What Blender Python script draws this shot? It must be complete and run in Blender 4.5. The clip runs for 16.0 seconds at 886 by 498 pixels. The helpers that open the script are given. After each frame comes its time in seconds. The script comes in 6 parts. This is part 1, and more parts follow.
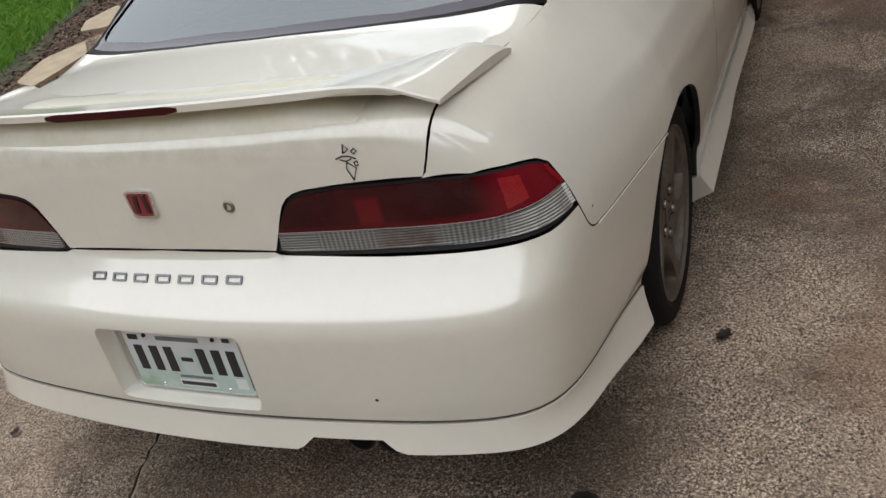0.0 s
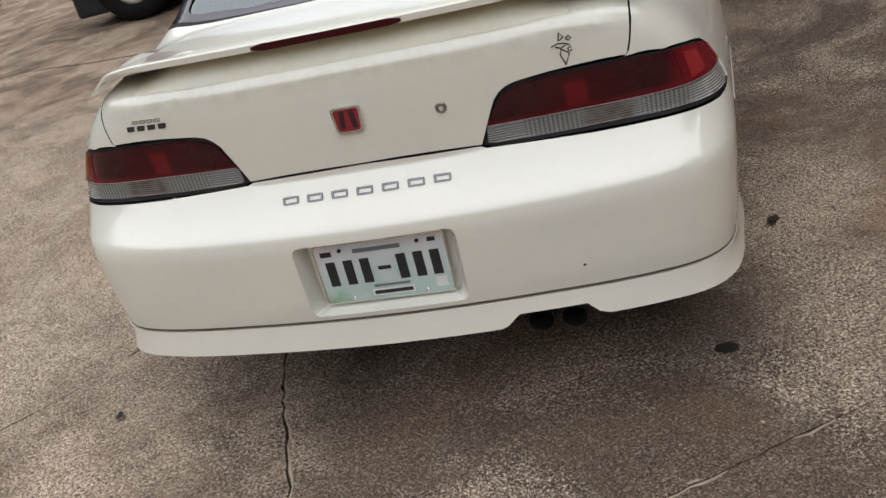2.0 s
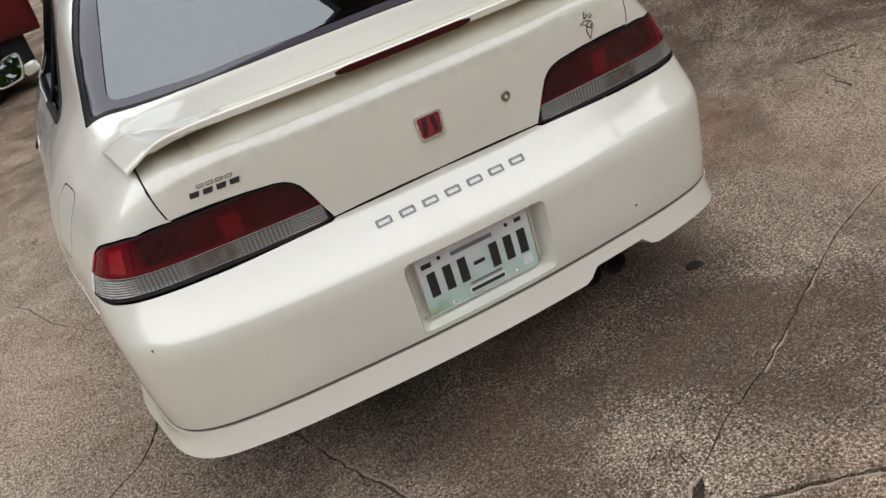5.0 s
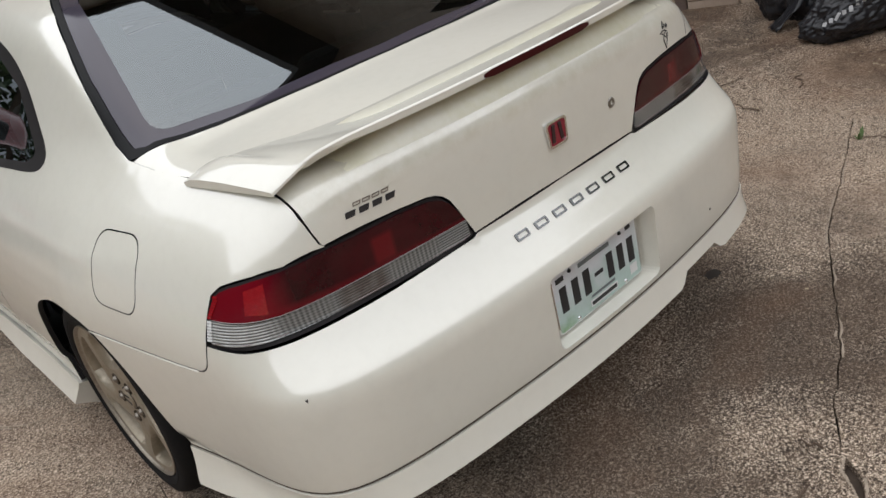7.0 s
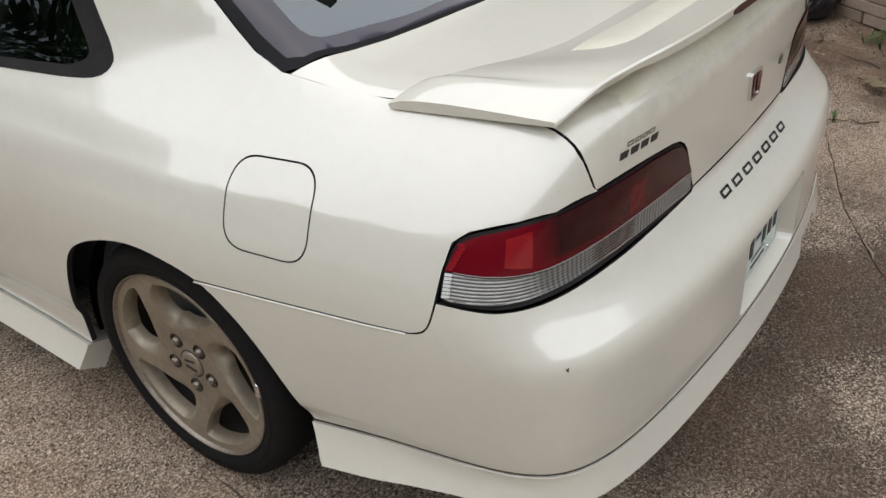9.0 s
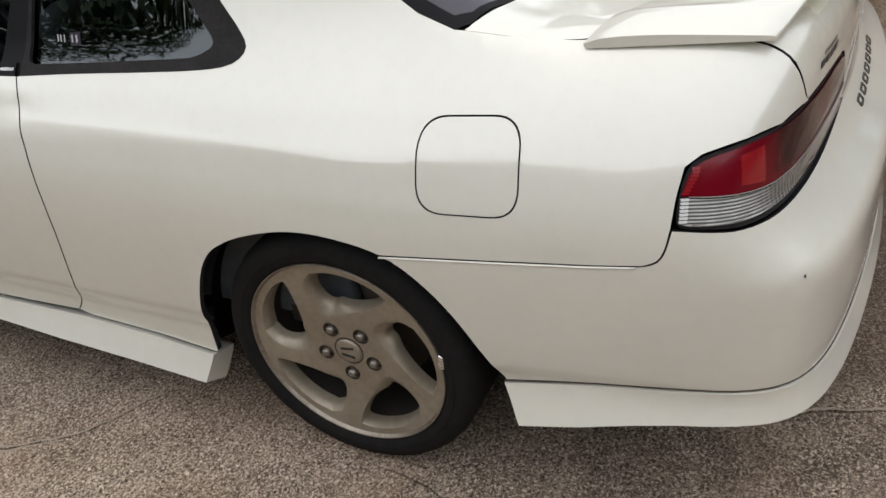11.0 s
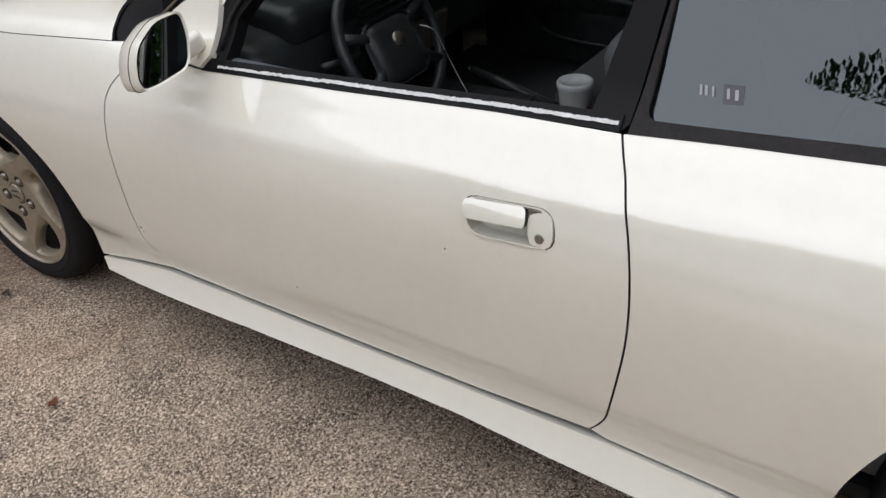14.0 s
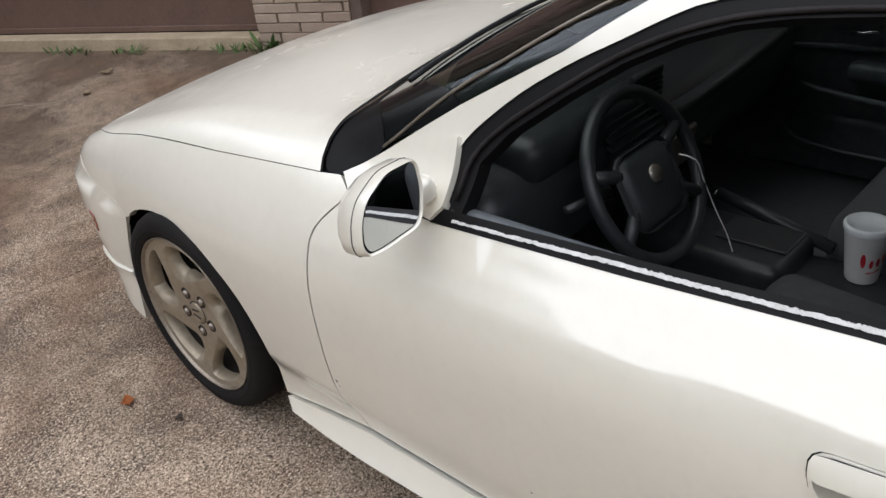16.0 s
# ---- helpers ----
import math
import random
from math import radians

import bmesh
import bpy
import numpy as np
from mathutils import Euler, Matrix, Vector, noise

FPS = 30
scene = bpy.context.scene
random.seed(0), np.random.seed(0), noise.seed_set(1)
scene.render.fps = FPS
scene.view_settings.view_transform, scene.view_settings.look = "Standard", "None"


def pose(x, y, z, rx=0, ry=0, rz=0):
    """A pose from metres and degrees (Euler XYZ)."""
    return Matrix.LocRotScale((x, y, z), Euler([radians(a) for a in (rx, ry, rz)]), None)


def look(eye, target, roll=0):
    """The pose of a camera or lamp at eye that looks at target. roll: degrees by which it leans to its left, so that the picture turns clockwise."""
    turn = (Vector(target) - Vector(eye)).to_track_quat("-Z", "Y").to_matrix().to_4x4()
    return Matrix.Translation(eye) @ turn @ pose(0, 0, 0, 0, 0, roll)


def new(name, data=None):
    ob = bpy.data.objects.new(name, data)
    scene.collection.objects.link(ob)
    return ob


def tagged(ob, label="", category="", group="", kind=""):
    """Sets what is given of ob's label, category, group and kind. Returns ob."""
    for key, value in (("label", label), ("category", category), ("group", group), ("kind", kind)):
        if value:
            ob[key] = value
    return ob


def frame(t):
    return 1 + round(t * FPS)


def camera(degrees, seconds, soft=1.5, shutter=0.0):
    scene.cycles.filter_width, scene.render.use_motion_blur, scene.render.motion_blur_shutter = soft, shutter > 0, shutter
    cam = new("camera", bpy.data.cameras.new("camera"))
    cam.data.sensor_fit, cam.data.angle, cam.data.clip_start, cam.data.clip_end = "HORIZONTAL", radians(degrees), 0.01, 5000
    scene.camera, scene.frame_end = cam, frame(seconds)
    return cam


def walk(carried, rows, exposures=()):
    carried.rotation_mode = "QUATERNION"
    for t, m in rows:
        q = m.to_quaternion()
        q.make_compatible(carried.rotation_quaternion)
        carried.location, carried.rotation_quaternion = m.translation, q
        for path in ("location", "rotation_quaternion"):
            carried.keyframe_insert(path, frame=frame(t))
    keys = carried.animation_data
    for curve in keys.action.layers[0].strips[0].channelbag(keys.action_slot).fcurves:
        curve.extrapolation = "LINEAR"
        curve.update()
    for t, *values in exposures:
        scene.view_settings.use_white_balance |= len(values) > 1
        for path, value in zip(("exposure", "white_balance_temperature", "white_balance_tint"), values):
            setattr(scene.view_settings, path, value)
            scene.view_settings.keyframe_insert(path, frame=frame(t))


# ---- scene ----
from mathutils import geometry, noise
from mathutils.bvhtree import BVHTree

cam = camera(54.7, 16.0)
PATH = [
    (0, (1.222, -1.978, 1.368), (0.376, -0.426, 0.433), -13.6),
    (0.5, (1.152, -2.165, 1.334), (0.326, -0.564, 0.466), -12.2),
    (1, (1.049, -2.367, 1.338), (0.387, -0.712, 0.432), -12.7),
    (1.5, (0.766, -2.452, 1.343), (0.197, -0.77, 0.423), -13.2),
    (2, (0.57, -2.52, 1.341), (0.112, -0.803, 0.421), -14.6),
    (2.5, (0.444, -2.657, 1.345), (0.237, -0.906, 0.4), -16.9),
    (3, (0.22, -2.691, 1.355), (0.192, -0.925, 0.416), -17.7),
    (3.5, (-0.009, -2.646, 1.388), (0.128, -0.869, 0.48), -17.0),
    (3.7, (-0.08, -2.655, 1.383), (0.116, -0.873, 0.496), -16.9),
    (5.8, (-0.953, -2.445, 1.416), (-0.086, -0.911, 0.47), -17.3),
    (6, (-1.029, -2.409, 1.405), (-0.079, -0.931, 0.45), -17.1),
    (6.5, (-1.184, -2.185, 1.407), (-0.154, -0.762, 0.452), -16.2),
    (7, (-1.254, -2.047, 1.438), (-0.177, -0.619, 0.544), -14.2),
    (7.5, (-1.426, -2.002, 1.424), (-0.215, -0.673, 0.548), -10.6),
    (8, (-1.551, -1.803, 1.42), (-0.291, -0.595, 0.444), -6.6),
    (8.2, (-1.57, -1.674, 1.42), (-0.296, -0.508, 0.412), -5.5),
    (10.3, (-1.759, -1.039, 1.395), (-0.28, -0.172, 0.366), -4.4),
    (10.5, (-1.776, -0.996, 1.389), (-0.306, -0.13, 0.346), -5.1),
    (11, (-1.942, -0.879, 1.387), (-0.455, -0.058, 0.331), -8.0),
    (11.5, (-1.975, -0.681, 1.369), (-0.469, 0.096, 0.307), -8.0),
    (12, (-1.887, -0.448, 1.387), (-0.402, 0.334, 0.299), -4.5),
    (12.5, (-1.92, -0.303, 1.387), (-0.482, 0.532, 0.276), -4.8),
    (13, (-2.013, -0.128, 1.376), (-0.571, 0.719, 0.279), -7.4),
    (13.5, (-1.949, 0.127, 1.396), (-0.518, 0.969, 0.28), -5.8),
    (14, (-1.897, 0.281, 1.426), (-0.541, 1.27, 0.339), -4.7),
    (14.5, (-1.929, 0.414, 1.424), (-0.611, 1.498, 0.38), -5.8),
    (15, (-1.965, 0.567, 1.431), (-0.632, 1.666, 0.422), -8.7),
    (15.5, (-1.837, 0.682, 1.438), (-0.555, 1.85, 0.441), -8.7),
    (16, (-1.673, 0.731, 1.482), (-0.465, 1.986, 0.499), -7.2),
]
walk(cam, [(t, look(eye, target, roll)) for t, eye, target, roll in PATH], ((0, .15, 6500, 11.5), (3.5, .22, 6470, 11.5), (6.0, .15, 6470, 11.5), (11.0, .05, 6450, 11.5), (12.5, .16, 6430, 12.5), (14.0, .31, 6370, 14), (16.0, .45, 6370, 14)))


# ---- daylight: a bright overcast sky ----
world = bpy.data.worlds.new("world")
scene.world = world
world.use_nodes = True
wn = world.node_tree.nodes
sky = wn.new("ShaderNodeTexSky")
sky.sky_type, sky.sun_disc = "NISHITA", False
sky.sun_elevation, sky.sun_rotation = radians(80), radians(0)
sky.air_density, sky.dust_density, sky.ozone_density = 1.2, 6.0, 1.0
grey = wn.new("ShaderNodeMix")
grey.data_type = "RGBA"
grey.inputs[0].default_value = .72
grey.inputs[7].default_value = (8.9, 9.6, 10.6, 1)
world.node_tree.links.new(sky.outputs[0], grey.inputs[6])
world.node_tree.links.new(grey.outputs[2], wn["Background"].inputs[0])
wn["Background"].inputs[1].default_value = .05
sun = new("sun", bpy.data.lights.new("sun", "SUN"))
sun.data.energy, sun.data.angle, sun.data.color = 3.1, radians(136), (.965, .985, 1)
sun.matrix_world = look((-.3, .6, 14), (0, 0, 0))


# ---- materials ----
def mat(name, color=(.5, .5, .5), rough=.5, metal=0.0, coat=0.0, coat_rough=.1, spec=.5):
    m = bpy.data.materials.new(name)
    m.use_nodes = True
    b = m.node_tree.nodes["Principled BSDF"]
    b.inputs["Base Color"].default_value = (*color, 1)
    b.inputs["Roughness"].default_value = rough
    b.inputs["Metallic"].default_value = metal
    b.inputs["Coat Weight"].default_value = coat
    b.inputs["Coat Roughness"].default_value = coat_rough
    b.inputs["Specular IOR Level"].default_value = spec
    return m


class Nodes:
    """Short hand for a material's nodes."""

    def __init__(self, m):
        self.tree, self.out = m.node_tree, m.node_tree.nodes["Principled BSDF"]
        self.co = self.tree.nodes.new("ShaderNodeTexCoord").outputs["Object"]

    def link(self, a, b):
        self.tree.links.new(a, b)

    def noise(self, scale, detail=4, rough=.55, vector=None, dist=0.0):
        n = self.tree.nodes.new("ShaderNodeTexNoise")
        n.inputs["Scale"].default_value, n.inputs["Detail"].default_value, n.inputs["Roughness"].default_value = scale, detail, rough
        n.inputs["Distortion"].default_value = dist
        self.link(vector or self.co, n.inputs["Vector"])
        return n.outputs["Fac"]

    def voronoi(self, scale, feature="F1", vector=None, socket="Distance"):
        n = self.tree.nodes.new("ShaderNodeTexVoronoi")
        n.feature = feature
        n.inputs["Scale"].default_value = scale
        self.link(vector or self.co, n.inputs["Vector"])
        return n.outputs[socket]

    def ramp(self, fac, *stops):
        n = self.tree.nodes.new("ShaderNodeValToRGB")
        while len(n.color_ramp.elements) < len(stops):
            n.color_ramp.elements.new(.5)
        for e, (p, c) in zip(n.color_ramp.elements, stops):
            e.position, e.color = p, (*c, 1) if len(c) == 3 else c
        self.link(fac, n.inputs[0])
        return n.outputs[0]

    def mix(self, fac, a, b, kind="MIX"):
        n = self.tree.nodes.new("ShaderNodeMix")
        n.data_type, n.blend_type = "RGBA", kind
        for v, s in ((fac, 0), (a, 6), (b, 7)):
            if isinstance(v, (int, float)):
                n.inputs[s].default_value = v
            elif isinstance(v, tuple):
                n.inputs[s].default_value = (*v, 1)
            else:
                self.link(v, n.inputs[s])
        return n.outputs[2]

    def value(self, fac, lo, hi, a=0.0, b=1.0):
        n = self.tree.nodes.new("ShaderNodeMapRange")
        for k, v in zip((1, 2, 3, 4), (a, b, lo, hi)):
            n.inputs[k].default_value = v
        self.link(fac, n.inputs[0])
        return n.outputs[0]

    def bump(self, height, strength, distance=.01):
        n = self.tree.nodes.new("ShaderNodeBump")
        n.inputs["Strength"].default_value, n.inputs["Distance"].default_value = strength, distance
        self.link(height, n.inputs["Height"])
        self.link(n.outputs[0], self.out.inputs["Normal"])

    def set(self, socket, value):
        self.link(value, self.out.inputs[socket])


def paint_material(name="pearl_white_paint", grimy=False, haze=1.0):
    m = mat(name, (.757, .732, .636), .42, 0, 1.0, .06)
    m.node_tree.nodes["Principled BSDF"].inputs["Coat IOR"].default_value = 2.0
    n = Nodes(m)
    dirt = n.noise(3.5, 6, .6)
    film = n.noise(38, 4, .6)
    c = n.mix(n.value(dirt, 0, .22, .5, .8), (.757, .732, .636), (.63, .585, .49))
    if grimy:
        # yellowed runs of dirt below the spoiler
        s = n.tree.nodes.new("ShaderNodeSeparateXYZ")
        n.link(n.co, s.inputs[0])
        z = n.mix(.035, s.outputs["Z"], n.noise(9, 5, .65))
        low = n.value(z, 0, 1, .842, .868)
        back = n.value(s.outputs["Y"], 1, 0, -.80, -.70)
        f = n.mix(1.0, n.mix(1.0, low, back, "MULTIPLY"), n.value(n.noise(26, 5, .7), .05, .5, .35, .7), "MULTIPLY")
        c = n.mix(f, c, (.56, .51, .37))
    n.set("Base Color", n.mix(n.value(film, 0, .10, .45, .75), c, (.56, .53, .45)))
    n.set("Coat Roughness", n.value(dirt, .040 * haze, .095 * haze, .35, .75))
    n.set("Roughness", n.value(film, .36, .5))
    return m


def worn(name, a, b, rough, metal=0.0, scale=14, bump=0.0, coat=0.0):
    """Two colours blended by grime at two scales."""
    m = mat(name, a, rough, metal, coat)
    n = Nodes(m)
    f = n.mix(.4, n.noise(scale, 5, .6), n.noise(scale * 9, 3, .6))
    n.set("Base Color", n.mix(n.value(f, 0, 1, .38, .68), a, b))
    n.set("Roughness", n.value(f, rough * .8, min(1, rough * 1.25)))
    if bump:
        n.bump(n.noise(scale * 14, 3, .6), bump, .002)
    return m


def concrete_material():
    m = mat("weathered_concrete", (.3, .26, .22), .9, spec=.25)
    n = Nodes(m)
    large, blot, mid, fine = n.noise(.6, 4, .55), n.noise(4.5, 6, .68, dist=.6), n.noise(17, 5, .7), n.noise(110, 4, .7)
    grit, grit2 = n.noise(150, 3, .8, dist=.9), n.noise(60, 4, .78, dist=1.2)
    c = n.ramp(large, (.32, (.18, .128, .092)), (.48, (.28, .205, .148)), (.64, (.40, .305, .225)))
    c = n.mix(n.value(n.noise(.9, 3, .5), 0, .55, .52, .72), c, (.31, .215, .15))
    c = n.mix(n.value(blot, 0, .85, .46, .62), c, (.088, .066, .050))
    c = n.mix(n.value(blot, .7, 0, .32, .47), c, (.44, .36, .28))
    # old dark stains: one along the car's far side, rear ones adding painted shade
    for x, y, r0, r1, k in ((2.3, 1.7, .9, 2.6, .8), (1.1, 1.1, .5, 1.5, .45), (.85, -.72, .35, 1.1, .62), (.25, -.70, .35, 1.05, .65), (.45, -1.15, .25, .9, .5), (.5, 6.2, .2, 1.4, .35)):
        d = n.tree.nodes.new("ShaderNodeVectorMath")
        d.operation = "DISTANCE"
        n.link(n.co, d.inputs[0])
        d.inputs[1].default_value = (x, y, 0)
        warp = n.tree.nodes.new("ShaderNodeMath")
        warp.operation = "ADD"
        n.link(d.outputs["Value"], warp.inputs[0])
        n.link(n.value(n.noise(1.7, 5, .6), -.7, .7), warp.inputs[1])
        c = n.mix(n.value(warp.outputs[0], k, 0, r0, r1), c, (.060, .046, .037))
    # paler patches, scoured clean, beside the rear corners
    for x, y, r0, r1, k in ((1.6, -.25, .45, 1.1, .62), (1.35, -1.0, .1, .6, .5), (-1.25, -.5, .2, 1.0, .55), (-2.2, .6, .3, 1.2, .4), (-1.0, .75, .2, .9, .4), (2.7, -1.1, .3, 1.2, .4)):
        d = n.tree.nodes.new("ShaderNodeVectorMath")
        d.operation = "DISTANCE"
        n.link(n.co, d.inputs[0])
        d.inputs[1].default_value = (x, y, 0)
        warp = n.tree.nodes.new("ShaderNodeMath")
        warp.operation = "ADD"
        n.link(d.outputs["Value"], warp.inputs[0])
        n.link(n.value(n.noise(2.3, 6, .65), -.6, .6), warp.inputs[1])
        c = n.mix(n.value(warp.outputs[0], k, 0, r0, r1), c, (.46, .375, .30))
    # greyer, paler concrete along the driver's side
    d = n.tree.nodes.new("ShaderNodeVectorMath")
    d.operation = "DISTANCE"
    n.link(n.co, d.inputs[0])
    d.inputs[1].default_value = (-1.6, 1.1, 0)
    c = n.mix(n.value(d.outputs["Value"], .75, 0, 1.0, 3.0), c, n.mix(n.value(blot, 0, 1, .4, .65), (.405, .346, .278), (.160, .135, .109)))
    # smoother, darker concrete ahead of the car
    far = n.tree.nodes.new("ShaderNodeVectorMath")
    far.operation = "DISTANCE"
    n.link(n.co, far.inputs[0])
    far.inputs[1].default_value = (.4, 6.0, 0)
    worn_smooth = n.value(far.outputs["Value"], .35, 1, 1.1, 2.6)
    c = n.mix(n.value(far.outputs["Value"], .5, 0, .8, 2.4), c, n.mix(n.value(blot, 0, 1, .40, .60), (.19, .155, .12), (.105, .085, .066)))
    # pale aggregate laid bare in patches, dark film left in others
    patch = n.noise(1.5, 7, .66, dist=.5)
    kept = n.value(d.outputs["Value"], .75, 0, 1.0, 2.8)
    bare = n.mix(kept, n.value(patch, .22, 1, .44, .58), (1, 1, 1))
    bare = n.mix(1.0, bare, worn_smooth, "MULTIPLY")
    rough = n.mix(kept, n.value(patch, .72, 1, .42, .56), (1, 1, 1))
    rough = n.mix(1.0, rough, worn_smooth, "MULTIPLY")
    c = n.mix(n.mix(1.0, n.value(patch, .78, 0, .37, .51), n.value(d.outputs["Value"], .45, 1, 1.0, 2.8), "MULTIPLY"), c, (.120, .088, .064))
    c = n.mix(n.value(patch, 0, .45, .52, .64), c, (.44, .35, .27))
    c = n.mix(n.value(mid, 0, .5, .48, .66), c, (.080, .063, .050))
    c = n.mix(n.mix(1.0, n.value(grit2, 0, .5, .51, .62), rough, "MULTIPLY"), c, (.050, .038, .030))
    c = n.mix(n.mix(1.0, n.value(grit2, .6, 0, .34, .47), bare, "MULTIPLY"), c, (.50, .41, .32))
    c = n.mix(n.mix(1.0, n.value(grit, 0, 1, .53, .59), bare, "MULTIPLY"), c, (.82, .72, .60))
    c = n.mix(n.mix(1.0, n.value(grit, 1, 0, .405, .462), rough, "MULTIPLY"), c, (.028, .021, .016))
    c = n.mix(n.value(fine, 0, .35, .5, .75), c, (.07, .056, .046))
    # rusty brown tinge in broad drifts
    c = n.mix(n.value(n.noise(1.1, 5, .6, dist=.8), 0, .35, .50, .68), c, (.22, .125, .075))
    n.set("Base Color", n.mix(1.0, c, (1.0, .94, .88), "MULTIPLY"))
    n.bump(n.mix(.5, n.voronoi(150), grit), 1.0, .006)
    return m


PAINT = paint_material()
BOOTPAINT = paint_material("grimy_white_paint", True)
HOODPAINT = paint_material("hazy_white_paint", haze=3.5)
MOSSPAINT = worn("yellowed_white_paint", (.77, .745, .63), (.68, .65, .48), .4, scale=6, coat=.6)
LIPSEAM = worn("brown_grimy_seam", (.05, .036, .026), (.16, .12, .085), .8, scale=20)
GAP = mat("black_seam", (.012, .012, .013), .7)
WELL = mat("arch_liner", (.0045, .0043, .004), .95, spec=.05)
TRIM = mat("black_plastic_trim", (.0065, .0065, .007), .5, spec=.15)
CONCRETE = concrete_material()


def glass_material(name, tint, rough=.0, ior=2.35):
    m = bpy.data.materials.new(name)
    m.use_nodes = True
    t = m.node_tree
    t.nodes.clear()
    out, mix, clear, gloss, fres = (t.nodes.new("ShaderNode" + k) for k in ("OutputMaterial", "MixShader", "BsdfTransparent", "BsdfGlossy", "Fresnel"))
    clear.inputs[0].default_value = (*tint, 1)
    gloss.inputs["Roughness"].default_value = rough
    fres.inputs[0].default_value = ior
    gloss.inputs[0].default_value = (.90, .97, 1, 1)
    t.links.new(fres.outputs[0], mix.inputs[0])
    t.links.new(clear.outputs[0], mix.inputs[1])
    t.links.new(gloss.outputs[0], mix.inputs[2])
    t.links.new(mix.outputs[0], out.inputs[0])
    return m


def places(n):
    """Distance from the car's middle line, and height, for a material."""
    x = n.tree.nodes.new("ShaderNodeSeparateXYZ")
    n.link(n.co, x.inputs[0])
    a = n.tree.nodes.new("ShaderNodeMath")
    a.operation = "ABSOLUTE"
    n.link(x.outputs["X"], a.inputs[0])
    return a.outputs[0], x.outputs["Z"]


def between(n, v, lo, hi, soft):
    """One between lo and hi, falling off softly."""
    return n.mix(1.0, n.value(v, 0, 1, lo - soft, lo + soft), n.value(v, 1, 0, hi - soft, hi + soft), "MULTIPLY")


def ribbed_material():
    """Moulded clear lens: fine ribs along it, cross ribs in two blocks, and a smoky block between them."""
    m = mat("clear_ribbed_lens", (.32, .32, .31), .15, 0, 1, .04)
    n = Nodes(m)
    ax, z = places(n)
    waves = []
    for way, scale in (("Z", 58), ("X", 33)):
        w = n.tree.nodes.new("ShaderNodeTexWave")
        w.bands_direction = way
        w.inputs["Scale"].default_value = scale
        n.link(n.co, w.inputs["Vector"])
        waves.append(w.outputs["Fac"])
    cross = n.mix(1.0, between(n, ax, .36, .475, .006), between(n, ax, .60, .70, .02), "ADD")
    rib = n.mix(cross, waves[0], n.mix(.6, waves[0], waves[1]))
    low, high = n.mix(between(n, ax, .49, .58, .012), (.060, .062, .060), (.050, .036, .030)), n.mix(between(n, ax, .48, .585, .012), (.27, .275, .265), (.11, .085, .07))
    high = n.mix(n.value(ax, 0, 1, .69, .73), high, (.62, .62, .59))
    n.set("Base Color", n.mix(n.value(n.noise(40, 3), .0, .45, .4, .7), n.mix(rib, low, high), (.16, .155, .145)))
    n.bump(rib, .5, .003)
    return m


def red_lens_material():
    """Deep red lens with a square reflector, a brighter lower band and a brighter outer end showing through."""
    m = mat("red_lens", (.06, .0012, .004), .18, 0, .4, .04, .2)
    n = Nodes(m)
    ax, z = places(n)
    grime = n.noise(26, 4, .6)
    c = n.mix(n.value(grime, 0, 1, .35, .7), (.036, .0006, .0034), (.020, .0005, .0024))
    c = n.mix(n.mix(1.0, between(n, ax, .452, .496, .005), between(n, z, .728, .780, .005), "MULTIPLY"), c, (.14, .003, .007))
    c = n.mix(n.value(n.mix(1.0, between(n, ax, .40, .55, .06), between(n, z, .712, .79, .02), "MULTIPLY"), 0, .35), c, (.08, .0016, .005))
    c = n.mix(n.value(z, .85, 0, .720, .732), c, (.12, .0022, .007))
    c = n.mix(n.value(ax, 0, 1, .655, .700), c, (.15, .003, .009))
    n.set("Base Color", c)
    n.bump(n.voronoi(420), .06, .001)
    return m


def reflex_material():
    m = mat("prismatic_red", (.62, .018, .02), .25, 0, 1, .04)
    n = Nodes(m)
    n.set("Base Color", n.mix(n.value(n.voronoi(520), 0, 1, .0, .5), (.44, .010, .014), (.25, .005, .009)))
    return m


def plate_material():
    """A printed landscape: pale sky above, blue-green haze, green hills in one lower corner."""
    m = mat("plate_print", (.7, .75, .72), .3, 0, .4)
    n = Nodes(m)
    s = n.tree.nodes.new("ShaderNodeSeparateXYZ")
    n.link(n.co, s.inputs[0])
    cloud = n.noise(16, 4)
    f = n.mix(.16, s.outputs["Z"], cloud)
    c = n.ramp(n.value(f, 0, 1, .37, .58), (.08, (.36, .50, .42)), (.34, (.50, .62, .58)), (.55, (.66, .70, .71)), (.85, (.74, .72, .74)))
    side = n.value(n.mix(.12, s.outputs["X"], cloud), 1, 0, -.12, .06)
    hill = n.mix(1.0, side, n.value(f, 1, 0, .385, .425), "MULTIPLY")
    c = n.mix(hill, c, n.mix(n.value(n.noise(60, 4), 0, 1, .4, .65), (.16, .30, .10), (.30, .42, .20)))
    n.set("Base Color", n.mix(n.value(n.noise(9, 5, .65), 0, .35, .5, .8), c, (.50, .48, .45)))
    return m


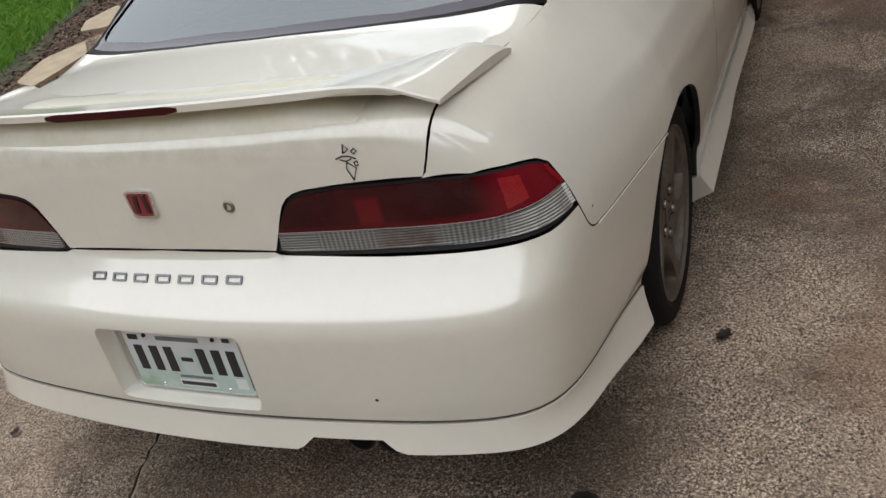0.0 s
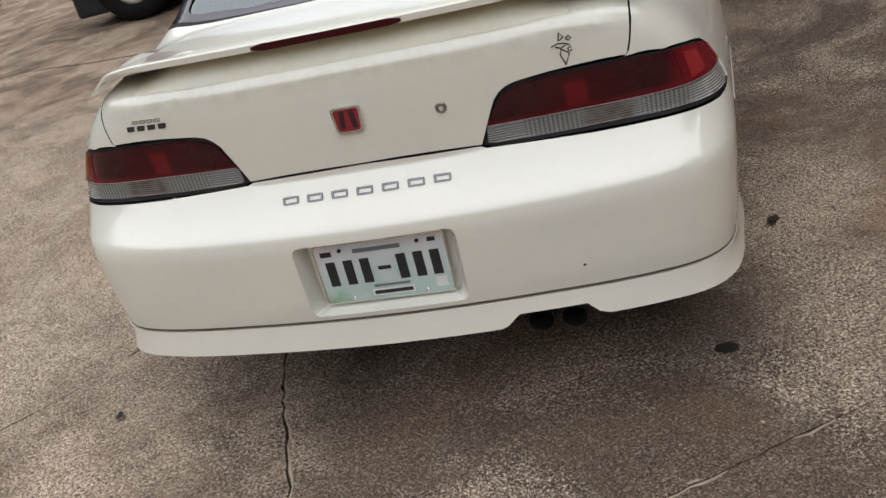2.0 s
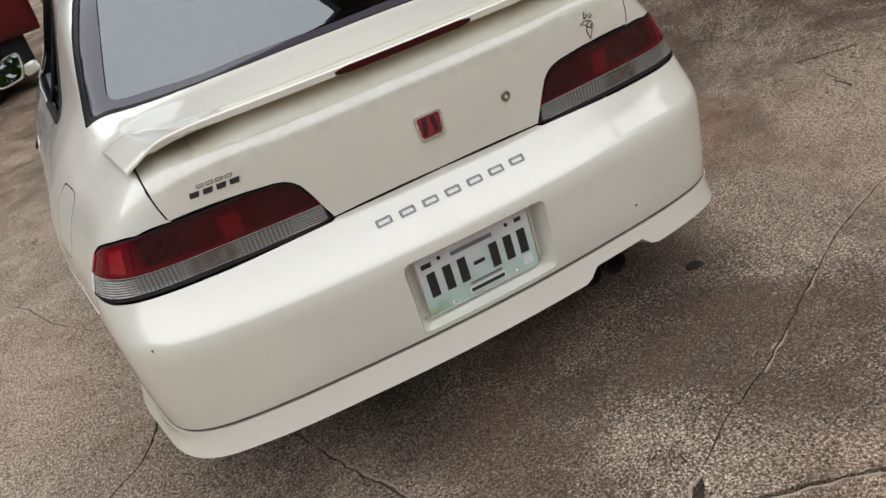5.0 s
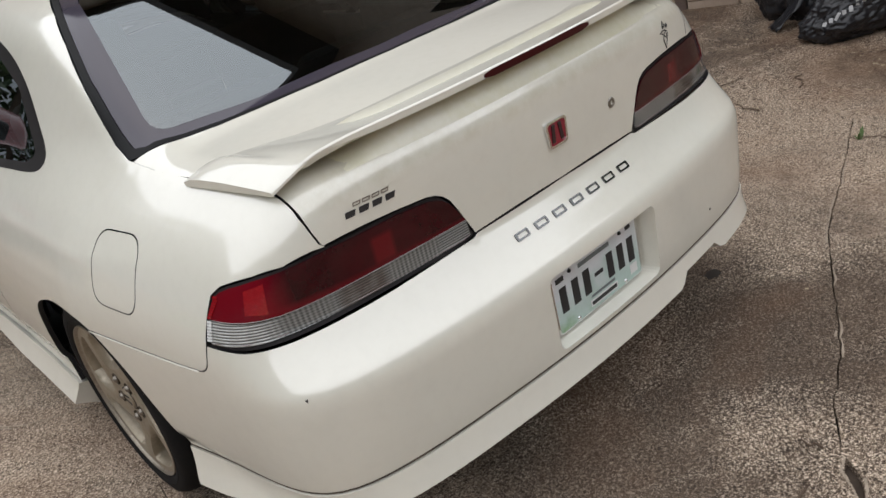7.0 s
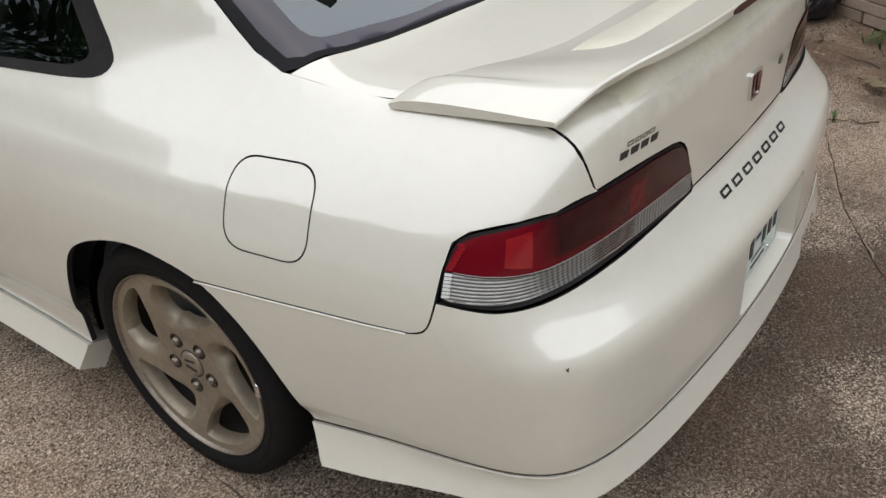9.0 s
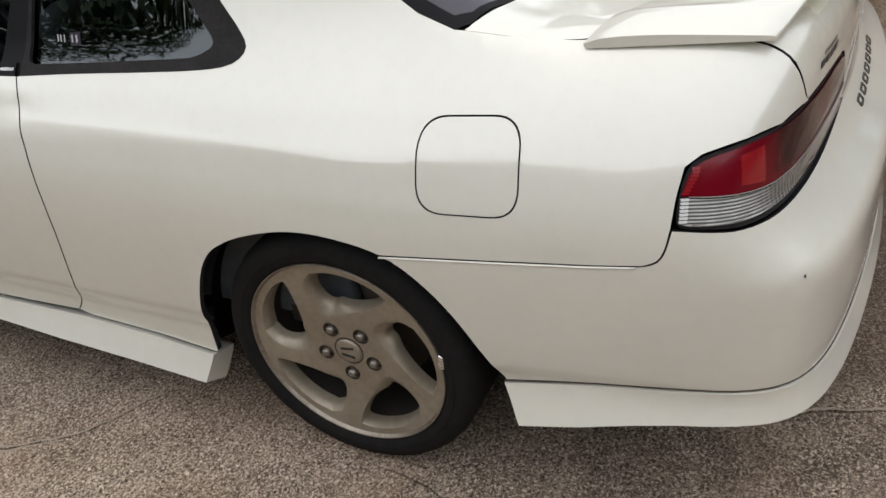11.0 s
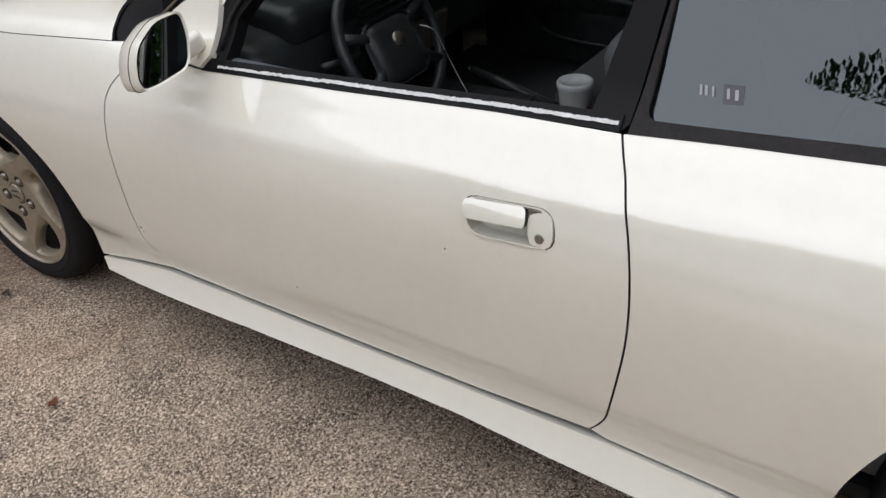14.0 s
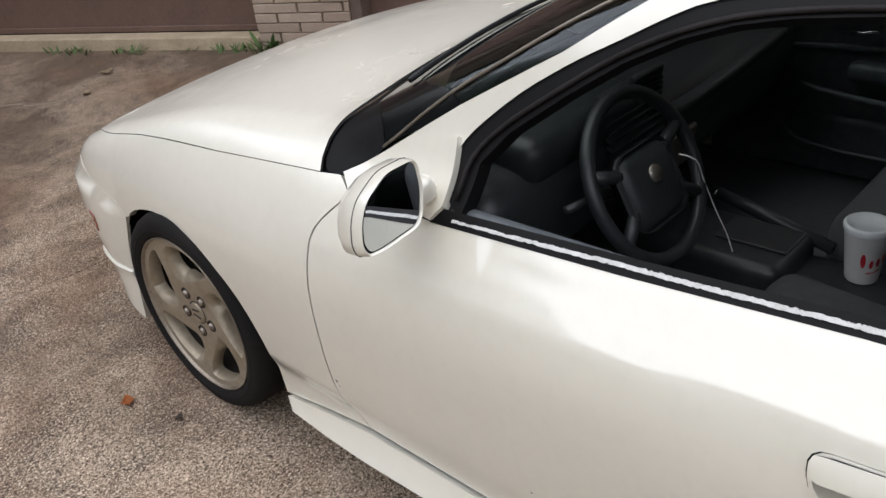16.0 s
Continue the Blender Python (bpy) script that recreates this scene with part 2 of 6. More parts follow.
GLASS = glass_material("tinted_window_glass", (.26, .29, .29))
SIDEGLASS = glass_material("dark_side_glass", (.20, .23, .23), ior=1.85)
FRIT = mat("black_frit_border", (.050, .044, .058), .10)
SCREENBLACK = mat("black_screen_print", (.006, .006, .007), .12, spec=.35)
SEAL = worn("black_rubber_seal", (.014, .013, .013), (.030, .027, .027), .6)
FLAKE = worn("chalky_film", (.75, .75, .74), (.5, .5, .48), .8, bump=.5, scale=60)
RUBBER = worn("tyre_rubber", (.009, .0088, .0088), (.018, .016, .015), .85, scale=9, bump=.3)
RIM = worn("bronze_grey_alloy", (.36, .312, .236), (.255, .208, .15), .46, .45, scale=7, bump=.05)
LIP = worn("grimy_rim_lip", (.34, .30, .245), (.17, .13, .095), .4, .6, scale=16, bump=.1)
# copy of the alloy with far-side shade in its colour, for right-hand wheels
RIMSHADE = worn("shaded_alloy", (.15, .125, .10), (.085, .066, .05), .6, .3, scale=10, bump=.05)
NUTSEAT = worn("dark_nut_seat", (.085, .07, .052), (.14, .11, .085), .6, .5, scale=40)
NUT = worn("dull_steel", (.30, .27, .23), (.18, .15, .12), .35, .7, scale=60)
RUST = worn("rusty_disc", (.05, .042, .037), (.09, .055, .035), .7, .3)
BARREL = worn("grimy_barrel", (.022, .019, .017), (.045, .034, .026), .7, .3)
EXHAUST = worn("burnt_exhaust", (.02, .018, .016), (.04, .033, .028), .6, .4)
CHROME = mat("chrome", (.75, .75, .75), .12, 1)
CHROMEDARK = mat("dark_chrome", (.07, .03, .035), .2, .5)
ENAMEL = mat("red_enamel", (.24, .006, .022), .2, 0, 1, .04)
LETTER = mat("silver_letter", (.17, .17, .17), .14, 1.0)
EMBLEMINK = mat("worn_black_print", (.03, .03, .032), .35)
CHIP = mat("bare_chip", (.05, .045, .04), .7)
REDBRIGHT = worn("bright_red_lens", (.32, .006, .012), (.24, .004, .009), .15, scale=30, coat=1.0)
RED = red_lens_material()
BRAKE = mat("brake_lens", (.045, .002, .004), .3, 0, .2, .1, .15)
CLEAR = ribbed_material()
LENSEDGE = mat("lens_edge", (.24, .19, .185), .15, 0, 1, .05)
REFLEX = reflex_material()
AMBER = worn("amber_lens", (.30, .055, .03), (.20, .035, .02), .2, scale=30, coat=1.0)
MIRROR = mat("mirror_glass", (.82, .84, .85), .01, 1)
PLATE = plate_material()
INK = mat("black_ink", (.02, .02, .022), .45)
INKGREY = mat("grey_ink", (.16, .18, .18), .5)
WHITE = mat("white_print", (.72, .72, .70), .5)
CLOTH = worn("dark_seat_cloth", (.062, .066, .070), (.088, .092, .096), .85, scale=40, bump=.3)
SCREENGLASS = glass_material("windscreen_glass", (.66, .70, .66), ior=1.6)
VINYL = worn("dark_dashboard_vinyl", (.019, .022, .024), (.031, .035, .037), .38, scale=30, bump=.2)
CARDVINYL = worn("door_card_vinyl", (.075, .088, .094), (.125, .138, .146), .42, scale=30, bump=.2)

for m in (RUBBER, SEAL):
    m.node_tree.nodes["Principled BSDF"].inputs["Specular IOR Level"].default_value = .15

CRUMBLE = worn("crumbled_concrete", (.40, .325, .25), (.24, .19, .145), .9, scale=40, bump=.4)
FADED = worn("faded_print", (.42, .42, .42), (.30, .30, .30), .6, 0)


def brick_material():
    m = mat("tan_brick", (.42, .33, .25), .85, spec=.2)
    n = Nodes(m)
    info = n.tree.nodes.new("ShaderNodeObjectInfo")
    f = n.mix(.5, n.noise(9, 5, .6), n.noise(90, 3, .6))
    c = n.mix(info.outputs["Random"], (.36, .275, .215), (.47, .375, .295))
    n.set("Base Color", n.mix(n.value(f, 0, .7, .4, .75), c, (.26, .20, .16)))
    n.bump(f, .35, .004)
    return m


def leafy(name, a, b, rough=.6, per="Random Per Island"):
    m = mat(name, a, rough, spec=.3)
    n = Nodes(m)
    g = n.tree.nodes.new("ShaderNodeNewGeometry")
    n.set("Base Color", n.mix(g.outputs[per], a, b))
    return m


BRICK = brick_material()
MORTAR = worn("pale_mortar", (.33, .265, .21), (.24, .19, .15), .9, scale=12, bump=.3)
STEP = worn("pale_concrete_step", (.46, .37, .255), (.31, .245, .165), .9, scale=6, bump=.3)
DOORBROWN = worn("brown_door_paint", (.150, .090, .070), (.110, .068, .054), .55, scale=5)
SEALBROWN = worn("dark_brown_timber", (.10, .066, .052), (.15, .11, .09), .7, scale=10)
ROOFING = worn("dark_shingle", (.05, .047, .045), (.08, .07, .065), .9, scale=3, bump=.4)
BAG = worn("black_film", (.010, .010, .012), (.022, .022, .026), .3, scale=18, bump=.15)
FILM = worn("grey_film", (.06, .065, .07), (.14, .15, .16), .25, scale=14, bump=.25)
PRINTGREY = mat("faded_print", (.42, .42, .42), .6)
SOIL = worn("dark_soil", (.042, .028, .019), (.070, .050, .036), .95, scale=30, bump=.4)
SOILGREEN = worn("lawn_soil", (.035, .055, .018), (.05, .045, .025), .95, scale=5, bump=.3)
MULCH = leafy("leaf_mulch", (.045, .028, .02), (.16, .105, .07), .85)
GRASS = leafy("grass_blades", (.08, .20, .02), (.19, .36, .05), .5)
LEAF = leafy("weed_leaves", (.045, .095, .025), (.12, .17, .06), .6)
LEAFDEEP = leafy("tree_leaves", (.025, .055, .014), (.06, .11, .03), .5)
LEAFORANGE = worn("orange_leaf", (.50, .17, .04), (.32, .10, .03), .6, scale=60)
LEAFBROWN = worn("brown_leaf", (.22, .08, .04), (.15, .06, .03), .7, scale=60)
LEAFDARK = worn("dark_leaf", (.045, .032, .024), (.08, .055, .04), .7, scale=60)
LEAFPALE = worn("pale_leaf", (.46, .38, .25), (.32, .24, .15), .7, scale=60)
TWIG = worn("dry_twig", (.075, .045, .03), (.13, .09, .06), .85, scale=60)
BARK = worn("tree_bark", (.09, .07, .05), (.05, .04, .03), .95, scale=6, bump=.6)
OIL = worn("oil_stain", (.018, .015, .013), (.03, .025, .02), .35, scale=30)
REDPAINT = worn("dark_red_paint", (.15, .004, .010), (.10, .003, .008), .35, scale=4, coat=.4)
STEELBOX = worn("galvanised_steel", (.40, .39, .37), (.28, .27, .26), .5, .6, scale=20)
PLASTICDARK = worn("black_plastic", (.022, .023, .025), (.04, .04, .042), .4, scale=14)
FOAM = worn("white_foam", (.78, .78, .76), (.70, .70, .68), .7, scale=30)
LID = worn("cloudy_lid", (.82, .83, .83), (.7, .72, .72), .25, scale=30)
PRINTRED = mat("red_print", (.50, .02, .03), .5)
WHITEPLASTIC = mat("white_plastic", (.75, .75, .73), .4)


# ---- the car's outer form: one smooth solid, from which all panels are cut ----
def curve(zs, vs):
    """A smooth line through pairs, with no overshoot."""
    zs, vs = np.array(zs, float), np.array(vs, float)
    h, d = np.diff(zs), np.diff(vs) / np.diff(zs)
    m = np.r_[d[0], np.where(d[1:] * d[:-1] > 0, 2 * d[1:] * d[:-1] / np.where(d[1:] + d[:-1] == 0, 1, d[1:] + d[:-1]), 0), d[-1]]

    def at(z):
        z = np.asarray(z, float)
        i = np.clip(np.searchsorted(zs, z) - 1, 0, len(h) - 1)
        u = (z - zs[i]) / h[i]
        e = np.clip(u, 0, 1)
        f = (1 + 2 * e) * (1 - e) ** 2 * vs[i] + e * (1 - e) ** 2 * h[i] * m[i] + e * e * (3 - 2 * e) * vs[i + 1] + e * e * (e - 1) * h[i] * m[i + 1]
        return f + (u - e) * h[i] * np.where(u > e, m[-1], m[0])

    return at


def smax(a, b, r):
    return np.maximum(a, b) + np.maximum(r - np.abs(a - b), 0) ** 2 / (4 * r)


def smin(a, b, r):
    return -smax(-a, -b, r)


WIDE = curve((.10, .20, .27, .312, .345, .375, .46, .56, .62, .672, .71, .75, .80, .844, .90, .96), (.825, .832, .836, .839, .851, .855, .862, .866, .863, .853, .838, .818, .785, .746, .68, .60))
REAR = curve((.13, .25, .31, .41, .53, .56, .578, .592, .612, .638, .66, .683, .78, .86, .93), (-.935, -.94, -.95, -.958, -.958, -.956, -.949, -.937, -.916, -.893, -.878, -.866, -.867, -.866, -.86))
NOSE = curve((.10, .22, .35, .45, .55, .62, .70, .80), (3.36, 3.42, 3.50, 3.51, 3.50, 3.46, 3.38, 3.20))
TOP = curve((-.95, -.83, -.70, -.40, -.10, .3, 1.9, 2.1, 2.5, 2.9, 3.1, 3.25, 3.4, 3.55), (.912, .924, .936, .955, .965, .97, .936, .909, .870, .785, .725, .665, .58, .45))
GLASSHOUSE = curve((.20, .70, .80, .844, .95, 1.10, 1.20, 1.30), (.60, .755, .765, .742, .690, .620, .570, .51))


def solid(x, y, z):
    """Below nought inside the car's outer form."""
    ax = np.abs(x)
    u = np.clip(-.05 - y, 0, None)
    w = np.maximum(WIDE(z + .03 * np.clip((y - 1.2) / .8, 0, 1.5)), .05) * (1 - .135 * (np.sqrt(u * u + .0025) - .05) - .02 * np.clip((y - 1.3) / .8, 0, 2) ** 2)
    # shoulder crease along the flank, sinking towards the door's front edge
    c = z - np.interp(y, (-.5, -.2, .13, .7, 1.03, 1.55, 1.9), (.770, .764, .757, .745, .729, .704, .692))
    w = w + .0095 * np.exp(-(np.sqrt(c * c + 6e-5) - .00775) / np.where(c > 0, .036, .06)) * np.clip((y + .55) / .35, 0, 1) * np.clip((2.12 - y) / .35, 0, 1)
    flare = np.clip((y - 2.85) / .20, 0, 1) * np.clip((np.interp(y, (2.86, 2.90, 2.97, 3.04, 3.25), (.505, .531, .551, .562, .585)) - z) / .040, 0, 1)
    w = w + .030 * flare * flare * (3 - 2 * flare)
    p = np.where(y > 1, 4.5, 11.0)
    back = REAR(z) + .14 * np.minimum(ax, .9) ** 2
    a = np.clip((-.28 - y) / (-.28 - back), 0, None)
    front = NOSE(z) - .22 * ax**2
    b = np.clip((y - 2.7) / (front - 2.7), 0, None)
    ring = (((ax / w) ** p + a**p + b**p) ** (1 / p) - 1) * w * .9
    top = (z - TOP(y) + (.050 - .036 * np.clip((-.3 - y) / .35, 0, 1)) * (ax / .7) ** 2) * .9
    low = smax(ring, top, .038)
    side = (ax - GLASSHOUSE(z) + .05 * np.clip((.35 - y) / .6, 0, 2) ** 1.5 + .03 * np.clip((y - 1.2) / .7, 0, 2) ** 2) * .92
    roof = z - 1.305 + .07 * (ax / .55) ** 2 + .035 * ((y - .85) / .7) ** 2
    screen = (y - 2.16 + .30 * ax**2 + (np.maximum(z, .80) - .88) * 2.15) * .42
    light = (-.37 + .25 * ax**2 - y + (np.maximum(z, .92) - .955) * 2.0) * .45
    cabin = smax(smax(side, roof, .08), smax(screen, light, .02), .05)
    deck = np.clip((-.12 - y) / .12, 0, 1) * np.clip((.66 - ax) / .12, 0, 1)
    return smin(low, cabin, .07 - .05 * deck - .035 * np.clip((y - .12) / .25, 0, 1) - .017 * np.clip((y - 1.75) / .15, 0, 1))


def normal(p):
    e = 1e-4
    g = np.stack([solid(*(p + e * v).T) - solid(*(p - e * v).T) for v in np.eye(3)], 1)
    return g / np.linalg.norm(g, axis=1)[:, None]


def cast(start, way, far=1.6):
    """The outermost point of the form along each ray from outside."""
    start, way = np.asarray(start, float), np.asarray(way, float)
    n = int(far / .022)
    hit, live = np.full(len(start), far), np.arange(len(start))
    for k in range(1, n + 1):
        inside = solid(*(start[live] + far * k / n * way[live]).T) < 0
        hit[live[inside]] = far * k / n
        live = live[~inside]
        if not len(live):
            break
    done = np.ones(len(start), bool)
    done[live] = False
    hi, lo = hit.copy(), hit - far / n
    for _ in range(18):
        mid = (lo + hi) / 2
        inside = solid(*(start + mid[:, None] * way).T) < 0
        hi, lo = np.where(inside, mid, hi), np.where(inside, lo, mid)
    return start + hi[:, None] * way, done


WX, WY, WR = .50, -.50, .36   # the path that the wrap-round projection follows at the rear corners


def project(flat, proj):
    """Points of a flat drawing, laid onto the form: side (y, z) from the left, rear (x, z), top (x, y), wrap (v, z) round the rear."""
    flat = np.asarray(flat, float)
    a, b = flat.T
    o = np.zeros_like(a)
    if proj == "side":
        start, way = np.stack([o - 1.3, a, b], 1), np.stack([o + 1, o, o], 1)
    elif proj == "rear":
        start, way = np.stack([a, o - 1.5, b], 1), np.stack([o, o + 1, o], 1)
    elif proj == "front":
        start, way = np.stack([a, o + 4.2, b], 1), np.stack([o, o - 1, o], 1)
    elif proj == "top":
        start, way = np.stack([a, b, o + 1.6], 1), np.stack([o, o, o - 1], 1)
    else:
        s, v = np.sign(a), np.abs(a)
        turn = np.clip((v - WX) / WR, 0, math.pi / 2)
        out = np.stack([s * np.sin(turn), -np.cos(turn), o], 1)
        base = np.stack([s * np.minimum(v, WX), WY + np.maximum(v - WX - WR * math.pi / 2, 0), b], 1)
        start, way = base + 1.0 * out, -out
    return cast(start, way)[0]

# ---- building helpers ----
def link_mesh(name, verts, faces, material, parent=None, label="", smooth=True, normals=None):
    me = bpy.data.meshes.new(name)
    me.from_pydata([tuple(map(float, v)) for v in verts], [], [tuple(map(int, f)) for f in faces])
    me.materials.append(material)
    me.update()
    if smooth:
        me.polygons.foreach_set("use_smooth", np.ones(len(me.polygons), bool))
    if normals is not None:
        me.normals_split_custom_set_from_vertices([tuple(map(float, n)) for n in normals])
    ob = new(name, me)
    if parent:
        ob.parent = parent
    return tagged(ob, label)


def part(name, bm, material, parent=None, label="", smooth=False):
    me = bpy.data.meshes.new(name)
    bmesh.ops.recalc_face_normals(bm, faces=bm.faces)
    bm.to_mesh(me)
    bm.free()
    me.materials.append(material)
    if smooth:
        me.polygons.foreach_set("use_smooth", np.ones(len(me.polygons), bool))
    ob = new(name, me)
    if parent:
        ob.parent = parent
    return tagged(ob, label)


def empty(name, label, category, group="", kind="", at=(0, 0, 0)):
    ob = new(name)
    ob.location = at
    ob.empty_display_size = .05
    return tagged(ob, label, category, group, kind)


def box(bm, size, m=Matrix(), bevel=0.0, segments=2):
    """A box of that size at the pose m, with rounded edges."""
    made = bmesh.ops.create_cube(bm, size=1.0)["verts"]
    bmesh.ops.transform(bm, matrix=m @ Matrix.Diagonal((*size, 1)), verts=made)
    if bevel:
        edges = list({e for v in made for e in v.link_edges})
        bmesh.ops.bevel(bm, geom=edges, offset=bevel, segments=segments, profile=.5, affect="EDGES")


def boxed(name, size, m, material, parent=None, label="", bevel=.0, segments=2):
    bm = bmesh.new()
    box(bm, size, m, bevel, segments)
    return part(name, bm, material, parent, label)


def lathe(name, profile, m, material, parent=None, label="", n=48, closed=False):
    """A body turned about its own z from pairs of radius and height."""
    k, verts, faces = len(profile), [], []
    for j in range(n):
        a = 2 * math.pi * j / n
        verts += [m @ Vector((r * math.cos(a), r * math.sin(a), z)) for r, z in profile]
    for j in range(n):
        for i in range(k if closed else k - 1):
            a, b = j * k + i, j * k + (i + 1) % k
            c, d = ((j + 1) % n) * k + (i + 1) % k, ((j + 1) % n) * k + i
            faces.append((a, d, c, b))
    ob = link_mesh(name, verts, faces, material, parent, label)
    return ob


def tube(name, points, radius, material, parent=None, label="", n=8, flat=1.0, closed=False):
    """A bar along a line of points; radius may be one for each point."""
    pts = [Vector(p) for p in points]
    rad = [float(v) for v in radius] if isinstance(radius, (list, tuple)) else [float(radius)] * len(pts)
    verts, faces = [], []
    up = Vector((0, 0, 1))
    for i, p in enumerate(pts):
        if closed:
            d = (pts[(i + 1) % len(pts)] - pts[i - 1]).normalized()
        else:
            d = (pts[min(i + 1, len(pts) - 1)] - pts[max(i - 1, 0)]).normalized()
        s = d.cross(up)
        s = s.normalized() if s.length > 1e-4 else Vector((1, 0, 0))
        u = s.cross(d)
        for k in range(n):
            a = 2 * math.pi * k / n
            verts.append(p + rad[i] * (math.cos(a) * s + flat * math.sin(a) * u))
    last = len(pts) if closed else len(pts) - 1
    for i in range(last):
        for k in range(n):
            j = (i + 1) % len(pts)
            faces.append((i * n + k, i * n + (k + 1) % n, j * n + (k + 1) % n, j * n + k))
    if not closed:
        faces += [tuple(range(n))[::-1], tuple(range((len(pts) - 1) * n, len(pts) * n))]
    return link_mesh(name, verts, faces, material, parent, label)


def spline(points, step):
    """A smooth line through points, sampled about every step."""
    p = np.array(points, float)
    if len(p) < 3:
        return dense(p, step)
    q = np.vstack([2 * p[0] - p[1], p, 2 * p[-1] - p[-2]])
    out = []
    for i in range(1, len(q) - 2):
        n = max(2, int(np.linalg.norm(q[i + 1] - q[i]) / step) + 1)
        for t in np.linspace(0, 1, n, endpoint=False):
            a, b, c, d = q[i - 1], q[i], q[i + 1], q[i + 2]
            out.append(.5 * (2 * b + (c - a) * t + (2 * a - 5 * b + 4 * c - d) * t**2 + (3 * b - a - 3 * c + d) * t**3))
    return np.array(out + [p[-1]])


def dense(points, step, closed=False):
    p = np.array(points, float)
    out = []
    for a, b in zip(p, np.vstack([p[1:], p[:1]]) if closed else p[1:]):
        n = max(1, int(math.ceil(np.linalg.norm(b - a) / step)))
        out += [a + (b - a) * k / n for k in range(n)]
    return np.array(out if closed else out + [p[-1]])


def rounded(points, r, n=5):
    """A closed outline with its corners rounded; r may be one for each corner."""
    p = np.array(points, float)
    out = []
    for i in range(len(p)):
        a, b, c = p[i - 1], p[i], p[(i + 1) % len(p)]
        rr = r[i] if isinstance(r, (list, tuple)) else r
        da, dc = np.linalg.norm(a - b), np.linalg.norm(c - b)
        k = min(rr, .45 * da, .45 * dc)
        if k <= 0:
            out.append(b)
            continue
        u, w = b + (a - b) * k / da, b + (c - b) * k / dc
        for t in np.linspace(0, 1, n):
            out.append((1 - t) ** 2 * u + 2 * t * (1 - t) * b + t * t * w)
    return np.array(out)


def within(points, outline):
    """Which points lie inside an outline."""
    x, y = np.asarray(points).T
    o = np.asarray(outline)
    inside = np.zeros(len(x), bool)
    for (x0, y0), (x1, y1) in zip(o, np.vstack([o[1:], o[:1]])):
        hit = (y0 > y) != (y1 > y)
        with np.errstate(divide="ignore", invalid="ignore"):
            inside ^= hit & (x < (x1 - x0) * (y - y0) / (y1 - y0) + x0)
    return inside


class View:
    """A direction from which an outline is laid onto the form."""

    def __init__(self, way, across):
        self.way = np.array(Vector(way).normalized())
        self.u = np.array(Vector(across).normalized())
        self.v = np.cross(self.way, self.u)
        self.v *= 1 if self.v[2] >= 0 and abs(self.v[2]) > 1e-6 or abs(self.v[2]) < 1e-6 and self.v[1] > 0 else -1

    def flat(self, p):
        return np.stack([np.asarray(p) @ self.u, np.asarray(p) @ self.v], 1)

    def onto(self, q):
        q = np.asarray(q)
        base = q[:, :1] * self.u + q[:, 1:] * self.v
        mid = np.array((0, 1.3, .6)) @ self.way
        start = base + (mid - 3.0) * self.way
        return cast(start, np.repeat(self.way[None], len(q), 0), far=4.5)[0]


SIDE = View((math.cos(radians(32)), 0, -math.sin(radians(32))), (0, 1, 0))
LOW = View((1, 0, -.08), (0, 1, 0))
DECK = View((0, math.cos(radians(48)), -math.sin(radians(48))), (1, 0, 0))
ABOVE = View((0, 0, -1), (1, 0, 0))


class Wrap:
    """The drawing that is wrapped round the rear corners: (v, z)."""

    def flat(self, p):
        out = []
        for x, y, z in np.asarray(p):
            a = abs(x)
            if y > WY:
                v = WX + WR * math.pi / 2 + y - WY
            elif a < WX:
                v = a
            else:
                v = WX + WR * math.atan2(a - WX, WY - y)
            out.append((math.copysign(v, x), z))
        return np.array(out)

    def onto(self, q):
        return project(q, "wrap")


WRAP = Wrap()


class NoseWrap:
    """The same round the front corners."""
    x, y, r = .45, 2.80, .36

    def flat(self, p):
        out = []
        for x, y, z in np.asarray(p):
            a = abs(x)
            v = self.x + self.r * math.pi / 2 + self.y - y if y < self.y else a if a < self.x else self.x + self.r * math.atan2(a - self.x, y - self.y)
            out.append((math.copysign(v, x), z))
        return np.array(out)

    def onto(self, q):
        a, z = np.asarray(q).T
        s, v = np.sign(a), np.abs(a)
        turn = np.clip((v - self.x) / self.r, 0, math.pi / 2)
        out = np.stack([s * np.sin(turn), np.cos(turn), 0 * a], 1)
        base = np.stack([s * np.minimum(v, self.x), self.y - np.maximum(v - self.x - self.r * math.pi / 2, 0), z], 1)
        return cast(base + out, -out)[0]


NOSEWRAP = NoseWrap()


